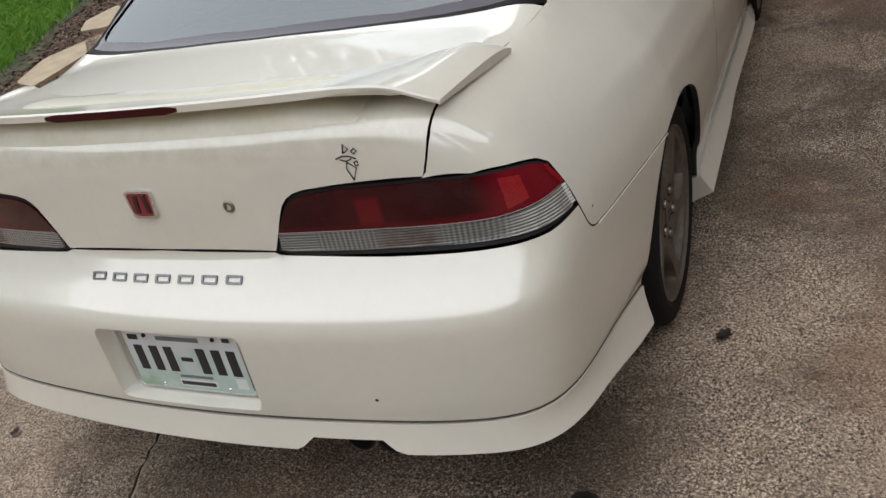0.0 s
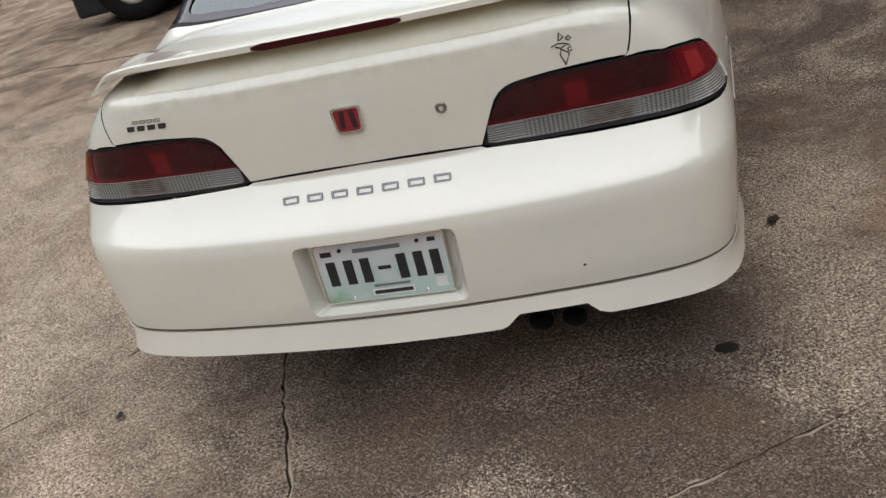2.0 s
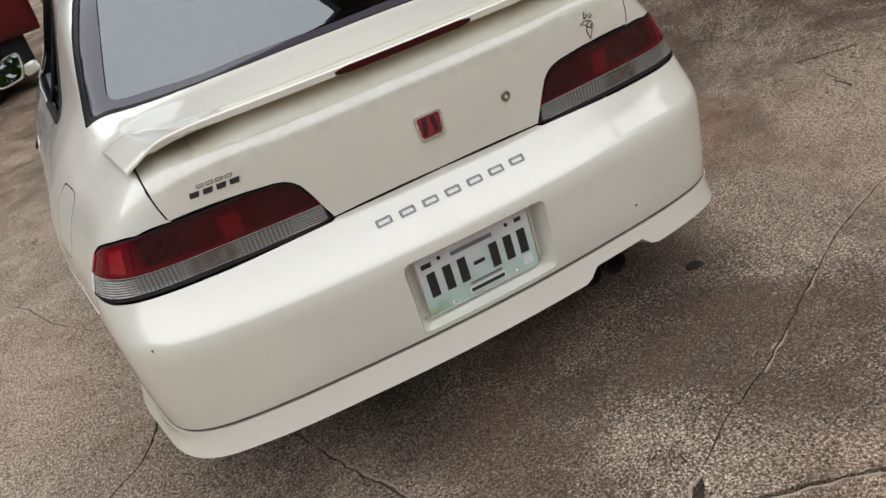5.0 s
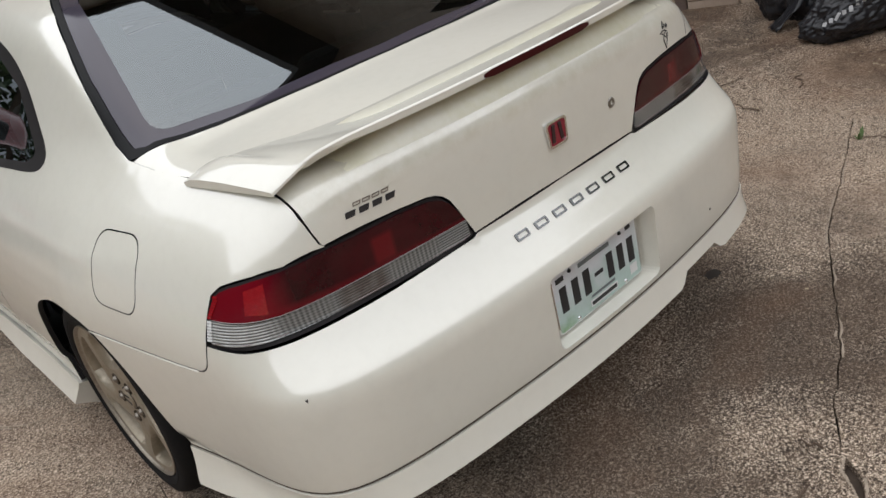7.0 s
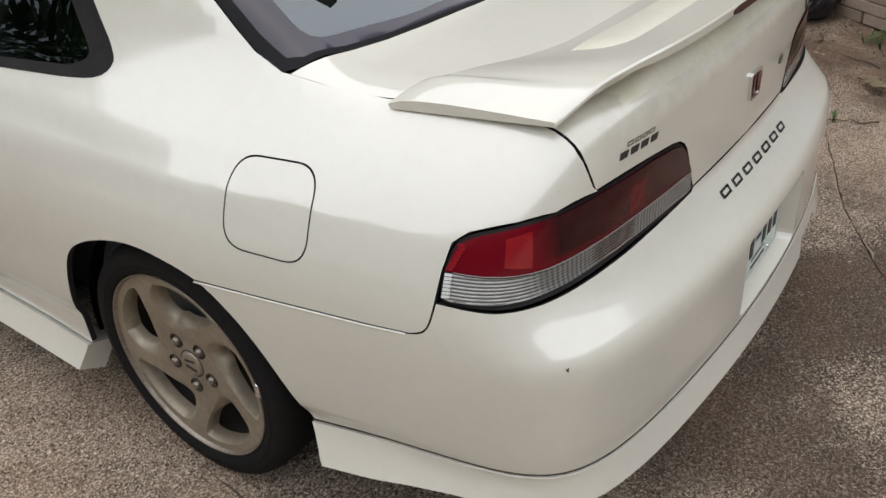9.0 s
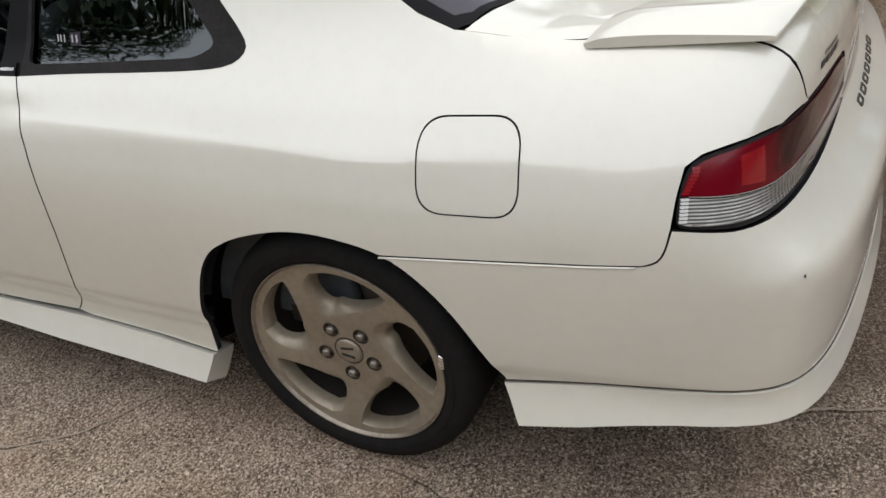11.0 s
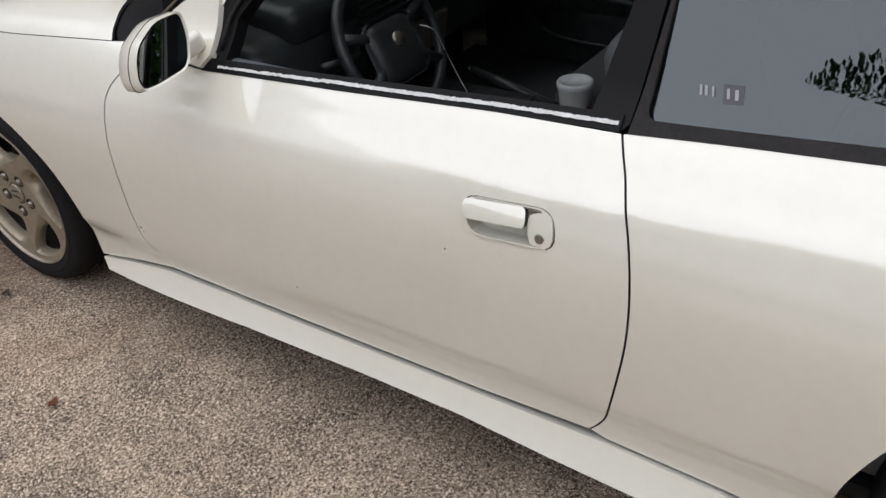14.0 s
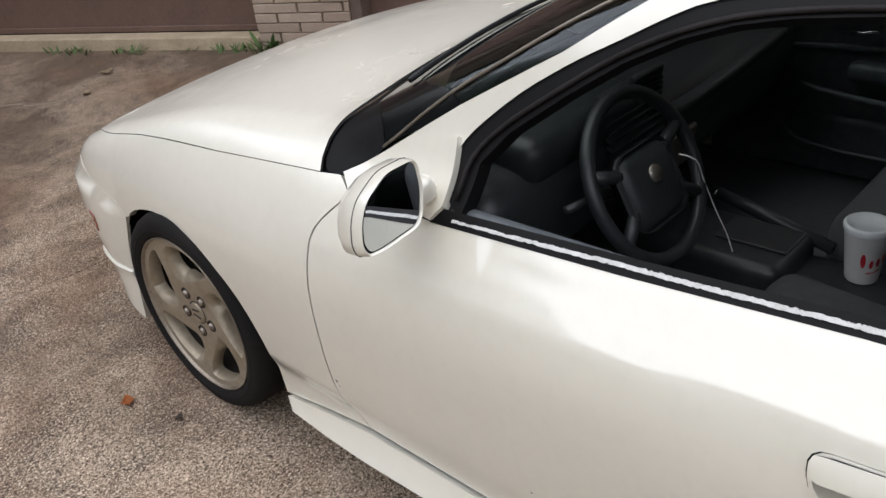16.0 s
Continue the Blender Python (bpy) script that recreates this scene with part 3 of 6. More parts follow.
def fill(outline, holes, step):
    """A mesh of triangles in an outline with holes: points and faces."""
    loops = [dense(o, step * .7, True) for o in (outline, *holes)]
    pts, edges = [], []
    for o in loops:
        k = len(pts)
        pts += [tuple(v) for v in o]
        edges += [(k + i, k + (i + 1) % len(o)) for i in range(len(o))]
    rim = np.vstack(loops)
    lo, hi = loops[0].min(0), loops[0].max(0)
    gx, gy = np.meshgrid(np.arange(lo[0], hi[0], step), np.arange(lo[1], hi[1], step))
    gx[1::2] += step / 2
    g = np.stack([gx.ravel(), gy.ravel()], 1)
    keep = within(g, loops[0])
    for o in loops[1:]:
        keep &= ~within(g, o)
    g = g[keep]
    if len(g):
        near = np.concatenate([np.sqrt(((c[:, None] - rim[None]) ** 2).sum(-1)).min(1) for c in np.array_split(g, len(g) // 500 + 1)])
        g = g[near > step * .45]
    pts += [tuple(v) for v in g]
    got = geometry.delaunay_2d_cdt([Vector(p) for p in pts], edges, [], 0, 1e-6)
    flat, tris = np.array([tuple(v) for v in got[0]]), got[2]
    mid = np.array([flat[list(f)].mean(0) for f in tris])
    keep = within(mid, loops[0])
    for o in loops[1:]:
        keep &= ~within(mid, o)
    return flat, [f for f, k in zip(tris, keep) if k]


def rim_of(faces):
    """The open edges of a mesh, each in its face's order."""
    seen = {}
    for f in faces:
        for a, b in zip(f, (*f[1:], f[0])):
            seen[(a, b)] = 1
    return [(a, b) for a, b in seen if (b, a) not in seen]


def sheet(name, view, outline, material, parent=None, label="", holes=(), step=.03, depth=.014, lift=0.0, mirror=False, flat=None, dark_edge=True):
    """A panel: an outline (places on the form, or drawn in the view's own plane when flat) cut out of the form, with turned-in edges.
    lift: metres out from the form, or a function of the places."""
    to = (lambda o: np.asarray(o, float)) if flat else (lambda o: view.flat(np.asarray(o, float)))
    q, tris = fill(to(outline), [to(h) for h in holes], step)
    p = view.onto(q)
    hit = np.abs(solid(*p.T)) < .01
    tris = [f for f in tris if hit[list(f)].all()]
    n = normal(p)
    up = lift(p) if callable(lift) else lift
    p = p + n * np.reshape(up, (-1, 1)) if np.ndim(up) else p + n * up
    if callable(lift):
        # normals of the lifted face
        acc = np.zeros_like(p)
        f = np.array(tris)
        fn = np.cross(p[f[:, 1]] - p[f[:, 0]], p[f[:, 2]] - p[f[:, 0]])
        for k in range(3):
            np.add.at(acc, f[:, k], fn)
        acc *= np.sign((acc * n).sum(1))[:, None]
        n = acc / np.maximum(np.linalg.norm(acc, axis=1), 1e-12)[:, None]
    f = np.array(tris)
    face = np.cross(p[f[:, 1]] - p[f[:, 0]], p[f[:, 2]] - p[f[:, 0]])
    if (face * n[f[:, 0]]).sum() < 0:
        tris = [f[::-1] for f in tris]
    verts, norms, faces = list(p), list(n), list(tris)
    if depth:
        at = {}
        for a, b in rim_of(tris):
            side = np.cross(p[b] - p[a], n[a])
            side /= max(np.linalg.norm(side), 1e-9)
            k = len(verts)
            verts += [p[a], p[b], p[b] - n[b] * depth, p[a] - n[a] * depth]
            norms += [side] * 4
            faces.append((k + 1, k, k + 3, k + 2))
    verts, norms = np.array(verts), np.array(norms)
    if mirror:
        verts, norms = verts * (-1, 1, 1), norms * (-1, 1, 1)
        faces = [tuple(f)[::-1] for f in faces]
    ob = link_mesh(name, verts, faces, material, parent, label, normals=norms)
    # turned-in paint edges coloured black, putting the gaps' shade into the colour
    if dark_edge and depth and material in (PAINT, BOOTPAINT, HOODPAINT) and depth < .02:
        ob.data.materials.append(GAP)
        ob.data.polygons.foreach_set("material_index", np.array([0] * len(tris) + [1] * (len(faces) - len(tris)), np.int32))
    return ob


# ---- the driveway: one sheet, with its cracks cut into it ----
GARAGE, ALONG, INTO = np.array((1.2, 5.05)), np.array((.40, -.9165)), np.array((.9165, .40))


def rise(x, y):
    """The driveway lifts a little towards the garage."""
    t = np.clip((np.asarray(x) * INTO[0] + np.asarray(y) * INTO[1] - 1.9) / 1.3, 0, 1)
    return .12 * t * t * (3 - 2 * t)


def crack_line(points, width, seed):
    """A ragged narrow outline along a line, pointed at its ends."""
    r = random.Random(seed)
    c = spline(points, .035)
    d = np.gradient(c, axis=0)
    side = np.stack([-d[:, 1], d[:, 0]], 1) / np.linalg.norm(d, axis=1)[:, None]
    c = c + side * np.array([[r.gauss(0, .0024)] for _ in c])
    w = np.array([[width * r.uniform(.35, 1.25) * (.1 if i in (0, len(c) - 1) else 1)] for i in range(len(c))])
    return np.vstack([c + side * w, (c - side * w * np.array([[r.uniform(.5, 1.2)] for _ in c]))[::-1]])


CRACKS = [crack_line(p, w, i) for i, (p, w) in enumerate([
    ([(-.60, -.22), (-.50, -.58), (-.455, -.74), (-.385, -.93), (-.30, -1.17), (-.20, -1.42)], .0040),
    ([(1.98, -.60), (1.76, -.685), (1.40, -.81), (1.095, -.92), (.74, -1.105), (.54, -1.21), (.336, -1.29), (.20, -1.368)], .0024),
    ([(.175, -1.385), (.105, -1.45), (.0, -1.49), (-.08, -1.52), (-.18, -1.60)], .016),
    ([(.15, -1.48), (.20, -1.50), (.38, -1.576), (.53, -1.654), (.80, -1.80)], .006),
    ([(-.835, .03), (-.868, -.17), (-.93, -.30), (-1.04, -.39), (-1.14, -.56), (-1.325, -.755), (-1.70, -1.10)], .0046),
    ([(-.70, .54), (-.834, .638), (-.921, .686), (-1.011, .758), (-1.129, .961), (-1.188, 1.107), (-1.252, 1.27), (-1.50, 1.60)], .0040),
    ([(-1.15, 3.78), (-.75, 3.69), (-.50, 3.67), (-.2, 3.6)], .004),
    ([(-.50, 6.3), (-.03, 5.95), (.08, 5.75), (.31, 5.50)], .006),
    ([(-6.2, 4.6), (-5.3, 4.32), (-4.6, 4.38), (-3.8, 4.2), (-3.2, 4.15)], .030),
])]


def ground_sheet():
    q, tris = fill([(-9, -9), (9, -9), (9, 12), (-9, 12)], CRACKS, .45)
    f = np.array(tris)
    verts = [(x, y, float(rise(x, y))) for x, y in q]
    faces = []
    for a, b, c in f:
        u, v, w = (np.array(q[i]) for i in (a, b, c))
        faces.append((a, b, c) if np.cross(v - u, w - u) > 0 else (a, c, b))
    for a, b in rim_of(faces):
        x, y = q[a]
        if abs(x) > 8.9 or abs(y - 1.5) > 10.4:
            continue
        k = len(verts)
        verts += [(*q[a], verts[a][2] - .022), (*q[b], verts[b][2] - .022)]
        faces.append((a, k, k + 1, b))
    # on to the horizon
    k, far = len(verts), 600
    for s in (1, far / 9):
        verts += [(-9 * s, -9 * s, -.001), (9 * s, -9 * s, -.001), (9 * s, 12 * s, .119 if s == 1 else -.5), (-9 * s, 12 * s, -.001)]
    faces += [(k + i, k + 4 + i, k + 4 + (i + 1) % 4, k + (i + 1) % 4) for i in range(4)]
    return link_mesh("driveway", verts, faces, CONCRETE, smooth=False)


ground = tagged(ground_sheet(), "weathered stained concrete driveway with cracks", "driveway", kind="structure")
link_mesh("crack_bed", [(-8, -8, -.020), (8, -8, -.020), (8, 11, -.020), (-8, 11, -.020)], [(0, 1, 2, 3)], SOIL, ground, "dark soil in the cracks", smooth=False)



def crumbled_edges():
    """Pale broken lips along the cracks, in stretches."""
    r = random.Random(31)
    for loop in CRACKS:
        half = len(loop) // 2
        a, b = loop[:half], loop[half:][::-1]
        verts, faces = [], []
        for line, other in ((a, b), (b, a)):
            away = line - other
            away = away / np.maximum(np.linalg.norm(away, axis=1), 1e-6)[:, None]
            on, last = r.random() < .6, None
            for p, d in zip(line, away):
                if r.random() < .14:
                    on = not on
                if not on:
                    last = None
                    continue
                z, w, k = float(rise(*p)), r.uniform(.002, .010), len(verts)
                verts += [(*p, z - .004), (*(p + d * w * .35), z + .0022), (*(p + d * w), z + .0006)]
                if last is not None:
                    faces += [(last + j, last + j + 1, k + j + 1, k + j) for j in range(2)]
                last = k
        if faces:
            link_mesh("crumbled_edge", verts, faces, CRUMBLE, ground, "pale crumbled crack edge")


crumbled_edges()

# ---- the car ----
car = empty("car", "pearl white two-door coupe with dusty paint, parked on the concrete driveway", "car")

# gap lines, as (y, z) seen from the side
DOOR_REAR = spline([(.748, .836), (.712, .757), (.684, .655), (.681, .533), (.704, .384), (.724, .308), (.752, .270)], .03)
DOOR_FRONT = spline([(1.915, .790), (1.985, .718), (1.990, .645), (1.987, .520), (1.985, .395), (1.968, .322), (1.905, .258)], .03)
ARCH_R = spline([(.344, .232), (.340, .30), (.326, .385), (.270, .505), (.190, .567), (.062, .606), (-.050, .609), (-.150, .584), (-.217, .532), (-.271, .460), (-.313, .380), (-.352, .303)], .025)
ARCH_F = spline([(2.235, .190), (2.240, .290), (2.262, .375), (2.320, .462), (2.420, .532), (2.51, .566), (2.60, .578), (2.70, .568), (2.795, .538), (2.865, .487), (2.908, .410), (2.945, .300)], .025)
SEAM = np.array([(-.150, .584), (-.338, .590), (-.530, .597), (-.605, .602)])
WIN_Q = spline([(.742, .837), (.581, .847), (.420, .855), (.290, .863), (.205, .872), (.168, .886), (.157, .905), (.172, .926), (.205, .960), (.30, 1.055), (.42, 1.118), (.58, 1.160), (.728, 1.178)], .03)
RAIL_LINE = spline([(1.672, .812), (1.676, .905), (1.588, .994), (1.492, 1.058), (1.403, 1.105), (1.325, 1.145), (1.270, 1.165), (1.16, 1.184), (1.0, 1.195), (.90, 1.199), (.728, 1.200)], .03)
GAP_REAR = [(.588, .814), (.5945, .838), (.598, .858)]      # (x, z) seen from behind
GAP_TOP = [(.6005, -.782), (.601, -.770), (.601, -.750), (.601, -.700), (.606, -.600), (.630, -.460), (.648, -.340), (.655, -.268)]      # (x, y) seen from above
LIGHT_EDGE = [(.657, -.250), (.648, -.180), (.637, -.130), (.611, -.018), (.570, .110), (.525, .240), (.480, .360)]
LIGHT_BASE = [(.640, -.278), (.560, -.310), (.470, -.335), (.380, -.353), (.220, -.376), (0, -.386)]
RAIL = [(.470, .46), (.500, .62), (.520, .85), (.525, 1.10), (.535, 1.26)]
SCREEN_EDGE = [(.585, 1.375), (.625, 1.500), (.664, 1.690), (.680, 1.760), (.722, 1.915)]

BONNET_SEAM = spline([(.7093, 3.065), (.7365, 2.95), (.7410, 2.75), (.7425, 2.60), (.7435, 2.25), (.7425, 2.02)], .04)


def sidey(pts):
    return project(pts, "side")


def left(pts):
    return project([(-abs(x), y) for x, y in pts], "top")


def both(pts):
    """A line of (x, y) from the left edge to the centre, closed to a whole outline's edge on the right."""
    p = np.array(pts, float)
    return np.vstack([p, (p[:-1] if abs(p[-1][0]) < 1e-9 else p)[::-1] * (-1, 1)])


def neg(pts):
    return np.array(pts, float) * (-1, 1)


lamp_top = [(-.862, .757), (-.830, .774), (-.747, .791), (-.680, .797), (-.588, .805)]
fuel = rounded([(-.221, .818), (-.400, .821), (-.407, .668), (-.227, .670)], .05, 10)
doors = {}
for mirror in (False, True):
    outline = np.vstack([
        sidey([q for q in ARCH_R if q[0] > -.149]), sidey(SEAM), sidey([(-.6175, .6060), (-.6275, .6115), (-.6350, .6205), (-.6395, .6315), (-.6425, .6435), (-.6470, .670), (-.651, .715)]),
        project(lamp_top, "wrap"), project(neg(GAP_REAR), "rear"), left(GAP_TOP), left(LIGHT_EDGE), left(RAIL), left(SCREEN_EDGE), left([(.7362, 1.953)]),
        sidey([(1.912, .789), (1.80, .801), (1.70, .803)]), sidey(RAIL_LINE), sidey(WIN_Q[::-1]), sidey(DOOR_REAR),
        sidey([(.72, .260), (.50, .247), (.350, .229)])])
    holes = [] if mirror else [sidey(fuel)]
    quarter = sheet("quarter_panel", SIDE, outline, PAINT, car, mirror=mirror, step=.026, holes=holes)
    if not mirror:
        mid = fuel.mean(0)
        sheet("fuel_flap", SIDE, sidey(mid + (fuel - mid) * (.968, .964)), PAINT, quarter, step=.02)
    line = np.vstack([sidey(DOOR_REAR + (.004, 0)), sidey([(1.0, .263), (1.35, .264), (1.7, .262)]), sidey(DOOR_FRONT[::-1] - (.005, 0)), sidey([(1.78, .797), (1.672, .797), (1.306, .816), (.975, .832)])])
    pocket = rounded([(1.000, .712), (.825, .722), (.812, .655), (.985, .645)], .035)
    door = sheet("door", SIDE, line, PAINT, car, mirror=mirror, step=.026, holes=[] if mirror else [sidey(pocket)])
    doors[mirror] = door
    wing = np.vstack([sidey(DOOR_FRONT), sidey([(2.05, .232)]), sidey([q for q in ARCH_F if q[0] < 2.860]), sidey([(2.869, .499), (2.896, .529), (2.97, .549), (3.04, .560)]), project([(-.70, .605)], "front"), left(BONNET_SEAM + (.0008, 0)), left([(.7418, 1.985), (.7408, 1.958)])])
    sheet("front_wing", SIDE, wing, PAINT, car, mirror=mirror, step=.026, depth=.021)

# boot lid
TRIMMED = np.array([(.0038, 0)] * 5 + [(.002, 0)] + [(.0003, 0)] * 2)
rear_edge = project(both([(-.581, .808), (-.429, .8105), (-.360, .8050), (-.338, .7995), (-.322, .7900), (-.309, .7760), (-.298, .7545), (-.266, .684), (0, .690)]), "rear")
boot = np.vstack([rear_edge, project(np.array(GAP_REAR) - (.0038, 0), "rear"), project(np.array(GAP_TOP) - TRIMMED, "top"), project(np.array(LIGHT_BASE[1:]) - (0, .004), "top"),
                  project(neg(LIGHT_BASE[1:-1])[::-1] - (0, .004), "top"), project(neg(np.array(GAP_TOP) - TRIMMED)[::-1], "top"), project(neg(np.array(GAP_REAR) - (.0038, 0))[::-1], "rear")])
boot_lid = sheet("boot_lid", DECK, boot, BOOTPAINT, car, step=.026)

# rear bumper with the recess for the number plate
upper = [(0, .6868), (-.262, .6805), (-.275, .675), (-.50, .665), (-.72, .660), (-.80, .659), (-.866, .663)]
lower = [(-1.218, .303), (-1.043, .325), (-.873, .340), (-.760, .348), (-.60, .353), (-.35, .357)]
half = np.vstack([upper, WRAP.flat(sidey([(-.6500, .664), (-.6455, .6425), (-.6425, .6305), (-.6378, .6190), (-.6300, .6090), (-.6190, .6028), (-.6050, .5995), (-.597, .5985)])), WRAP.flat(sidey(SEAM[::-1][1:] - (0, .0035))), WRAP.flat(sidey([q for q in ARCH_R if q[0] < -.155])), lower])
recess = rounded([(-.186, .549), (.186, .549), (.184, .368), (-.184, .368)], .022)
bumper = sheet("rear_bumper", WRAP, np.vstack([half, neg(half[1:])[::-1]]), PAINT, car, flat=True, step=.026, holes=[recess])
for s in (1, -1):
    shelf = sidey(dense(SEAM * (.985, 1) - (0, .0054), .03))
    tube("bumper_edge", (shelf + normal(shelf) * -.0003) * (s, 1, 1), .0023, PAINT, bumper, "bright rolled upper edge", n=8)
rim3 = project(dense(recess, .03, True), "rear")
inner = rim3 * (.90, 0, .93) + (0, -.905, .0325)
n = len(rim3)
link_mesh("plate_recess", np.vstack([rim3, inner]), [(i, (i + 1) % n, n + (i + 1) % n, n + i) for i in range(n)] + [tuple(range(n, 2 * n))], PAINT, bumper, smooth=False)


def skirt_lift(top, drop, out, proud=.004):
    """How far a skirt stands out: growing from its upper edge downwards."""
    return lambda p: proud + out * np.clip((top(p) - p[:, 2]) / drop, 0, 1) ** 1.3


lip_low = [(-1.190, .217), (-1.10, .231), (-.98, .250), (-.87, .266), (-.76, .278), (-.60, .289), (-.35, .293), (-.10, .293)]
lip_up = np.array(lower) - (0, .006)
edge = np.vstack([lip_low, [(.10, .293), (.240, .293), (.256, .299), (.283, .318), (.430, .317), (.453, .298), (.475, .291)], neg(lip_low)[::-1][2:]])
rear_lip = sheet("bumper_lip", WRAP, np.vstack([edge, neg(lip_up), lip_up[::-1]]), PAINT, car, flat=True, step=.022, depth=.05,
                 lift=skirt_lift(lambda p: np.interp(np.abs(p[:, 1]), (.35, .93), (.30, .355)), .080, .031))

for s in (-1, 1):
    seam = np.vstack([[(lip_up[0][0], lip_up[0][1] + .003)], lip_up[1:] + (0, .003), [(0, .3545)]]) * (-s, 1)
    tube("lip_seam", WRAP.onto(dense(seam, .03)), .0016, LIPSEAM, rear_lip, "thin dark seam", n=5)

# bonnet, roof, glass
bonnet_edge = [*[(-x + .0008, y) for x, y in BONNET_SEAM[::-1]], (-.50, 3.22), (-.25, 3.29), (0, 3.31)]
cowl = [(-.722, 2.032), (-.69, 2.039), (-.62, 2.037), (-.50, 2.047), (-.30, 2.072), (0, 2.087)]
bonnet = np.vstack([both(bonnet_edge), both(cowl)[::-1]])
sheet("bonnet", ABOVE, bonnet, HOODPAINT, car, flat=True, step=.03, depth=.006)
roof = np.vstack([[(-x, y) for x, y in RAIL], [(-.55, 1.335)], both([(-.40, 1.43), (-.2, 1.47), (0, 1.485)]), [(.55, 1.335)], RAIL[::-1], both([(-.40, .405), (-.2, .415), (0, .42)])[::-1]])
roof_skin = sheet("roof", ABOVE, roof, PAINT, car, flat=True, step=.035)
sheet("roof_frame", ABOVE, roof * (1.03, 1) + (0, 0) + np.sign(roof - roof.mean(0)) * (.022, .012), PAINT, roof_skin, flat=True, step=.04, depth=0, lift=-.005)
rear_line = np.vstack([[(-x, y) for x, y in LIGHT_EDGE], both([(-.40, .395), (-.2, .405), (0, .41)]), LIGHT_EDGE[::-1], LIGHT_BASE, neg(LIGHT_BASE[:-1])[::-1]])
rear_window = sheet("rear_window", ABOVE, rear_line, GLASS, car, "rear window glass reflecting the sky", flat=True, step=.03, depth=.0, lift=-.009)
mid = rear_line.mean(0)
frit = rounded([(-.588, -.258), (-.445, .285), (.445, .285), (.588, -.258), (.36, -.318), (0, -.340), (-.36, -.318)], .05)
sheet("window_border", ABOVE, rear_line * .997 + mid * .003, FRIT, rear_window, flat=True, step=.03, depth=0, lift=-.0055, holes=[frit])
edge_in = mid + (rear_line - mid) * (.968, .966)
sheet("window_moulding", ABOVE, rear_line * .998 + mid * .002, TRIM, rear_window, "black rubber moulding", flat=True, step=.03, depth=.004, lift=-.003, holes=[edge_in])
windscreen = sheet("windscreen", ABOVE, np.vstack([[(-x, y) for x, y in SCREEN_EDGE[:-1]], [(-.700, 1.865)], both([(-.62, 1.950), (-.50, 1.980), (-.30, 2.005), (0, 2.020)]), [(.700, 1.865)], SCREEN_EDGE[:-1][::-1], both([(-.40, 1.44), (-.2, 1.48), (0, 1.495)])[::-1]]), SCREENGLASS, car, flat=True, step=.022, depth=0, lift=-.004)
band = both([(-.62, 1.950), (-.50, 1.980), (-.30, 2.005), (0, 2.020)])
sheet("screen_border", ABOVE, np.vstack([[(-.664, 1.690), (-.680, 1.760), (-.698, 1.862)], band, [(.698, 1.862), (.680, 1.760), (.664, 1.690)], both([(-.630, 1.80), (-.585, 1.865), (-.47, 1.900), (-.28, 1.925), (0, 1.940)])[::-1]]), SCREENBLACK, windscreen, "black printed glass border", flat=True, step=.02, depth=0, lift=-.0025)
cowl_line = np.vstack([spline([(-.723, 1.915), (-.7355, 1.950), (-.7400, 1.980), (-.7370, 2.010), (-.722, 2.028), (-.69, 2.035)], .012), both([(-.62, 2.032), (-.50, 2.042), (-.30, 2.067), (0, 2.082)]), spline([(.69, 2.035), (.722, 2.028), (.7370, 2.010), (.7400, 1.980), (.7355, 1.950), (.723, 1.915)], .012), both([(-.700, 1.87), (-.62, 1.955), (-.50, 1.985), (-.30, 2.010), (0, 2.025)])[::-1]])
sheet("cowl_panel", ABOVE, cowl_line, TRIM, car, "black plastic cowl panel below the windscreen", flat=True, step=.02, lift=-.008)
tray = both([(-.66, 1.84), (-.738, 1.89), (-.762, 1.95), (-.760, 2.03), (-.70, 2.08), (-.50, 2.09), (0, 2.12)])
sheet("cowl_tray", ABOVE, np.vstack([tray, both([(-.60, 1.90), (0, 1.98)])[::-1]]), TRIM, car, flat=True, step=.03, depth=0, lift=-.020)
half = np.vstack([NOSEWRAP.flat(project([(0, .672), (-.40, .660), (-.66, .602)], "front")), NOSEWRAP.flat(sidey([(3.04, .559), (2.97, .548), (2.897, .528), (2.8705, .498), (2.908, .412), (2.945, .305), (3.00, .303)])), NOSEWRAP.flat(project([(-.60, .31), (0, .31)], "front"))])
front_bumper = sheet("front_bumper", NOSEWRAP, np.vstack([half, neg(half[1:-1])[::-1]]), PAINT, car, flat=True, step=.03, depth=.010, dark_edge=False)
for mirror in (False, True):
    sheet("side_marker", NOSEWRAP, sidey(rounded([(3.045, .462), (3.082, .470), (3.090, .420), (3.056, .402)], .008)), AMBER, front_bumper, "dull amber side marker lens", step=.02, lift=.003, depth=.004, mirror=mirror)
    flap = sidey([(2.948, .296), (3.02, .300), (3.10, .303), (3.17, .303), (3.13, .22), (3.05, .16), (2.965, .125)])
    sheet("front_lip", NOSEWRAP, flap, PAINT, front_bumper, step=.025, depth=.018, dark_edge=False, lift=lambda p: .004 + .02 * np.clip((.34 - p[:, 2]) / .2, 0, 1), mirror=mirror)

    lens = [(-.700, 3.072), (-.50, 3.228), (-.40, 3.27), (-.44, 3.36), (-.62, 3.30), (-.73, 3.18)]
    sheet("headlight", ABOVE, lens, CLEAR, car, "clear headlight lens", flat=True, step=.03, depth=.004, lift=-.002, mirror=mirror)

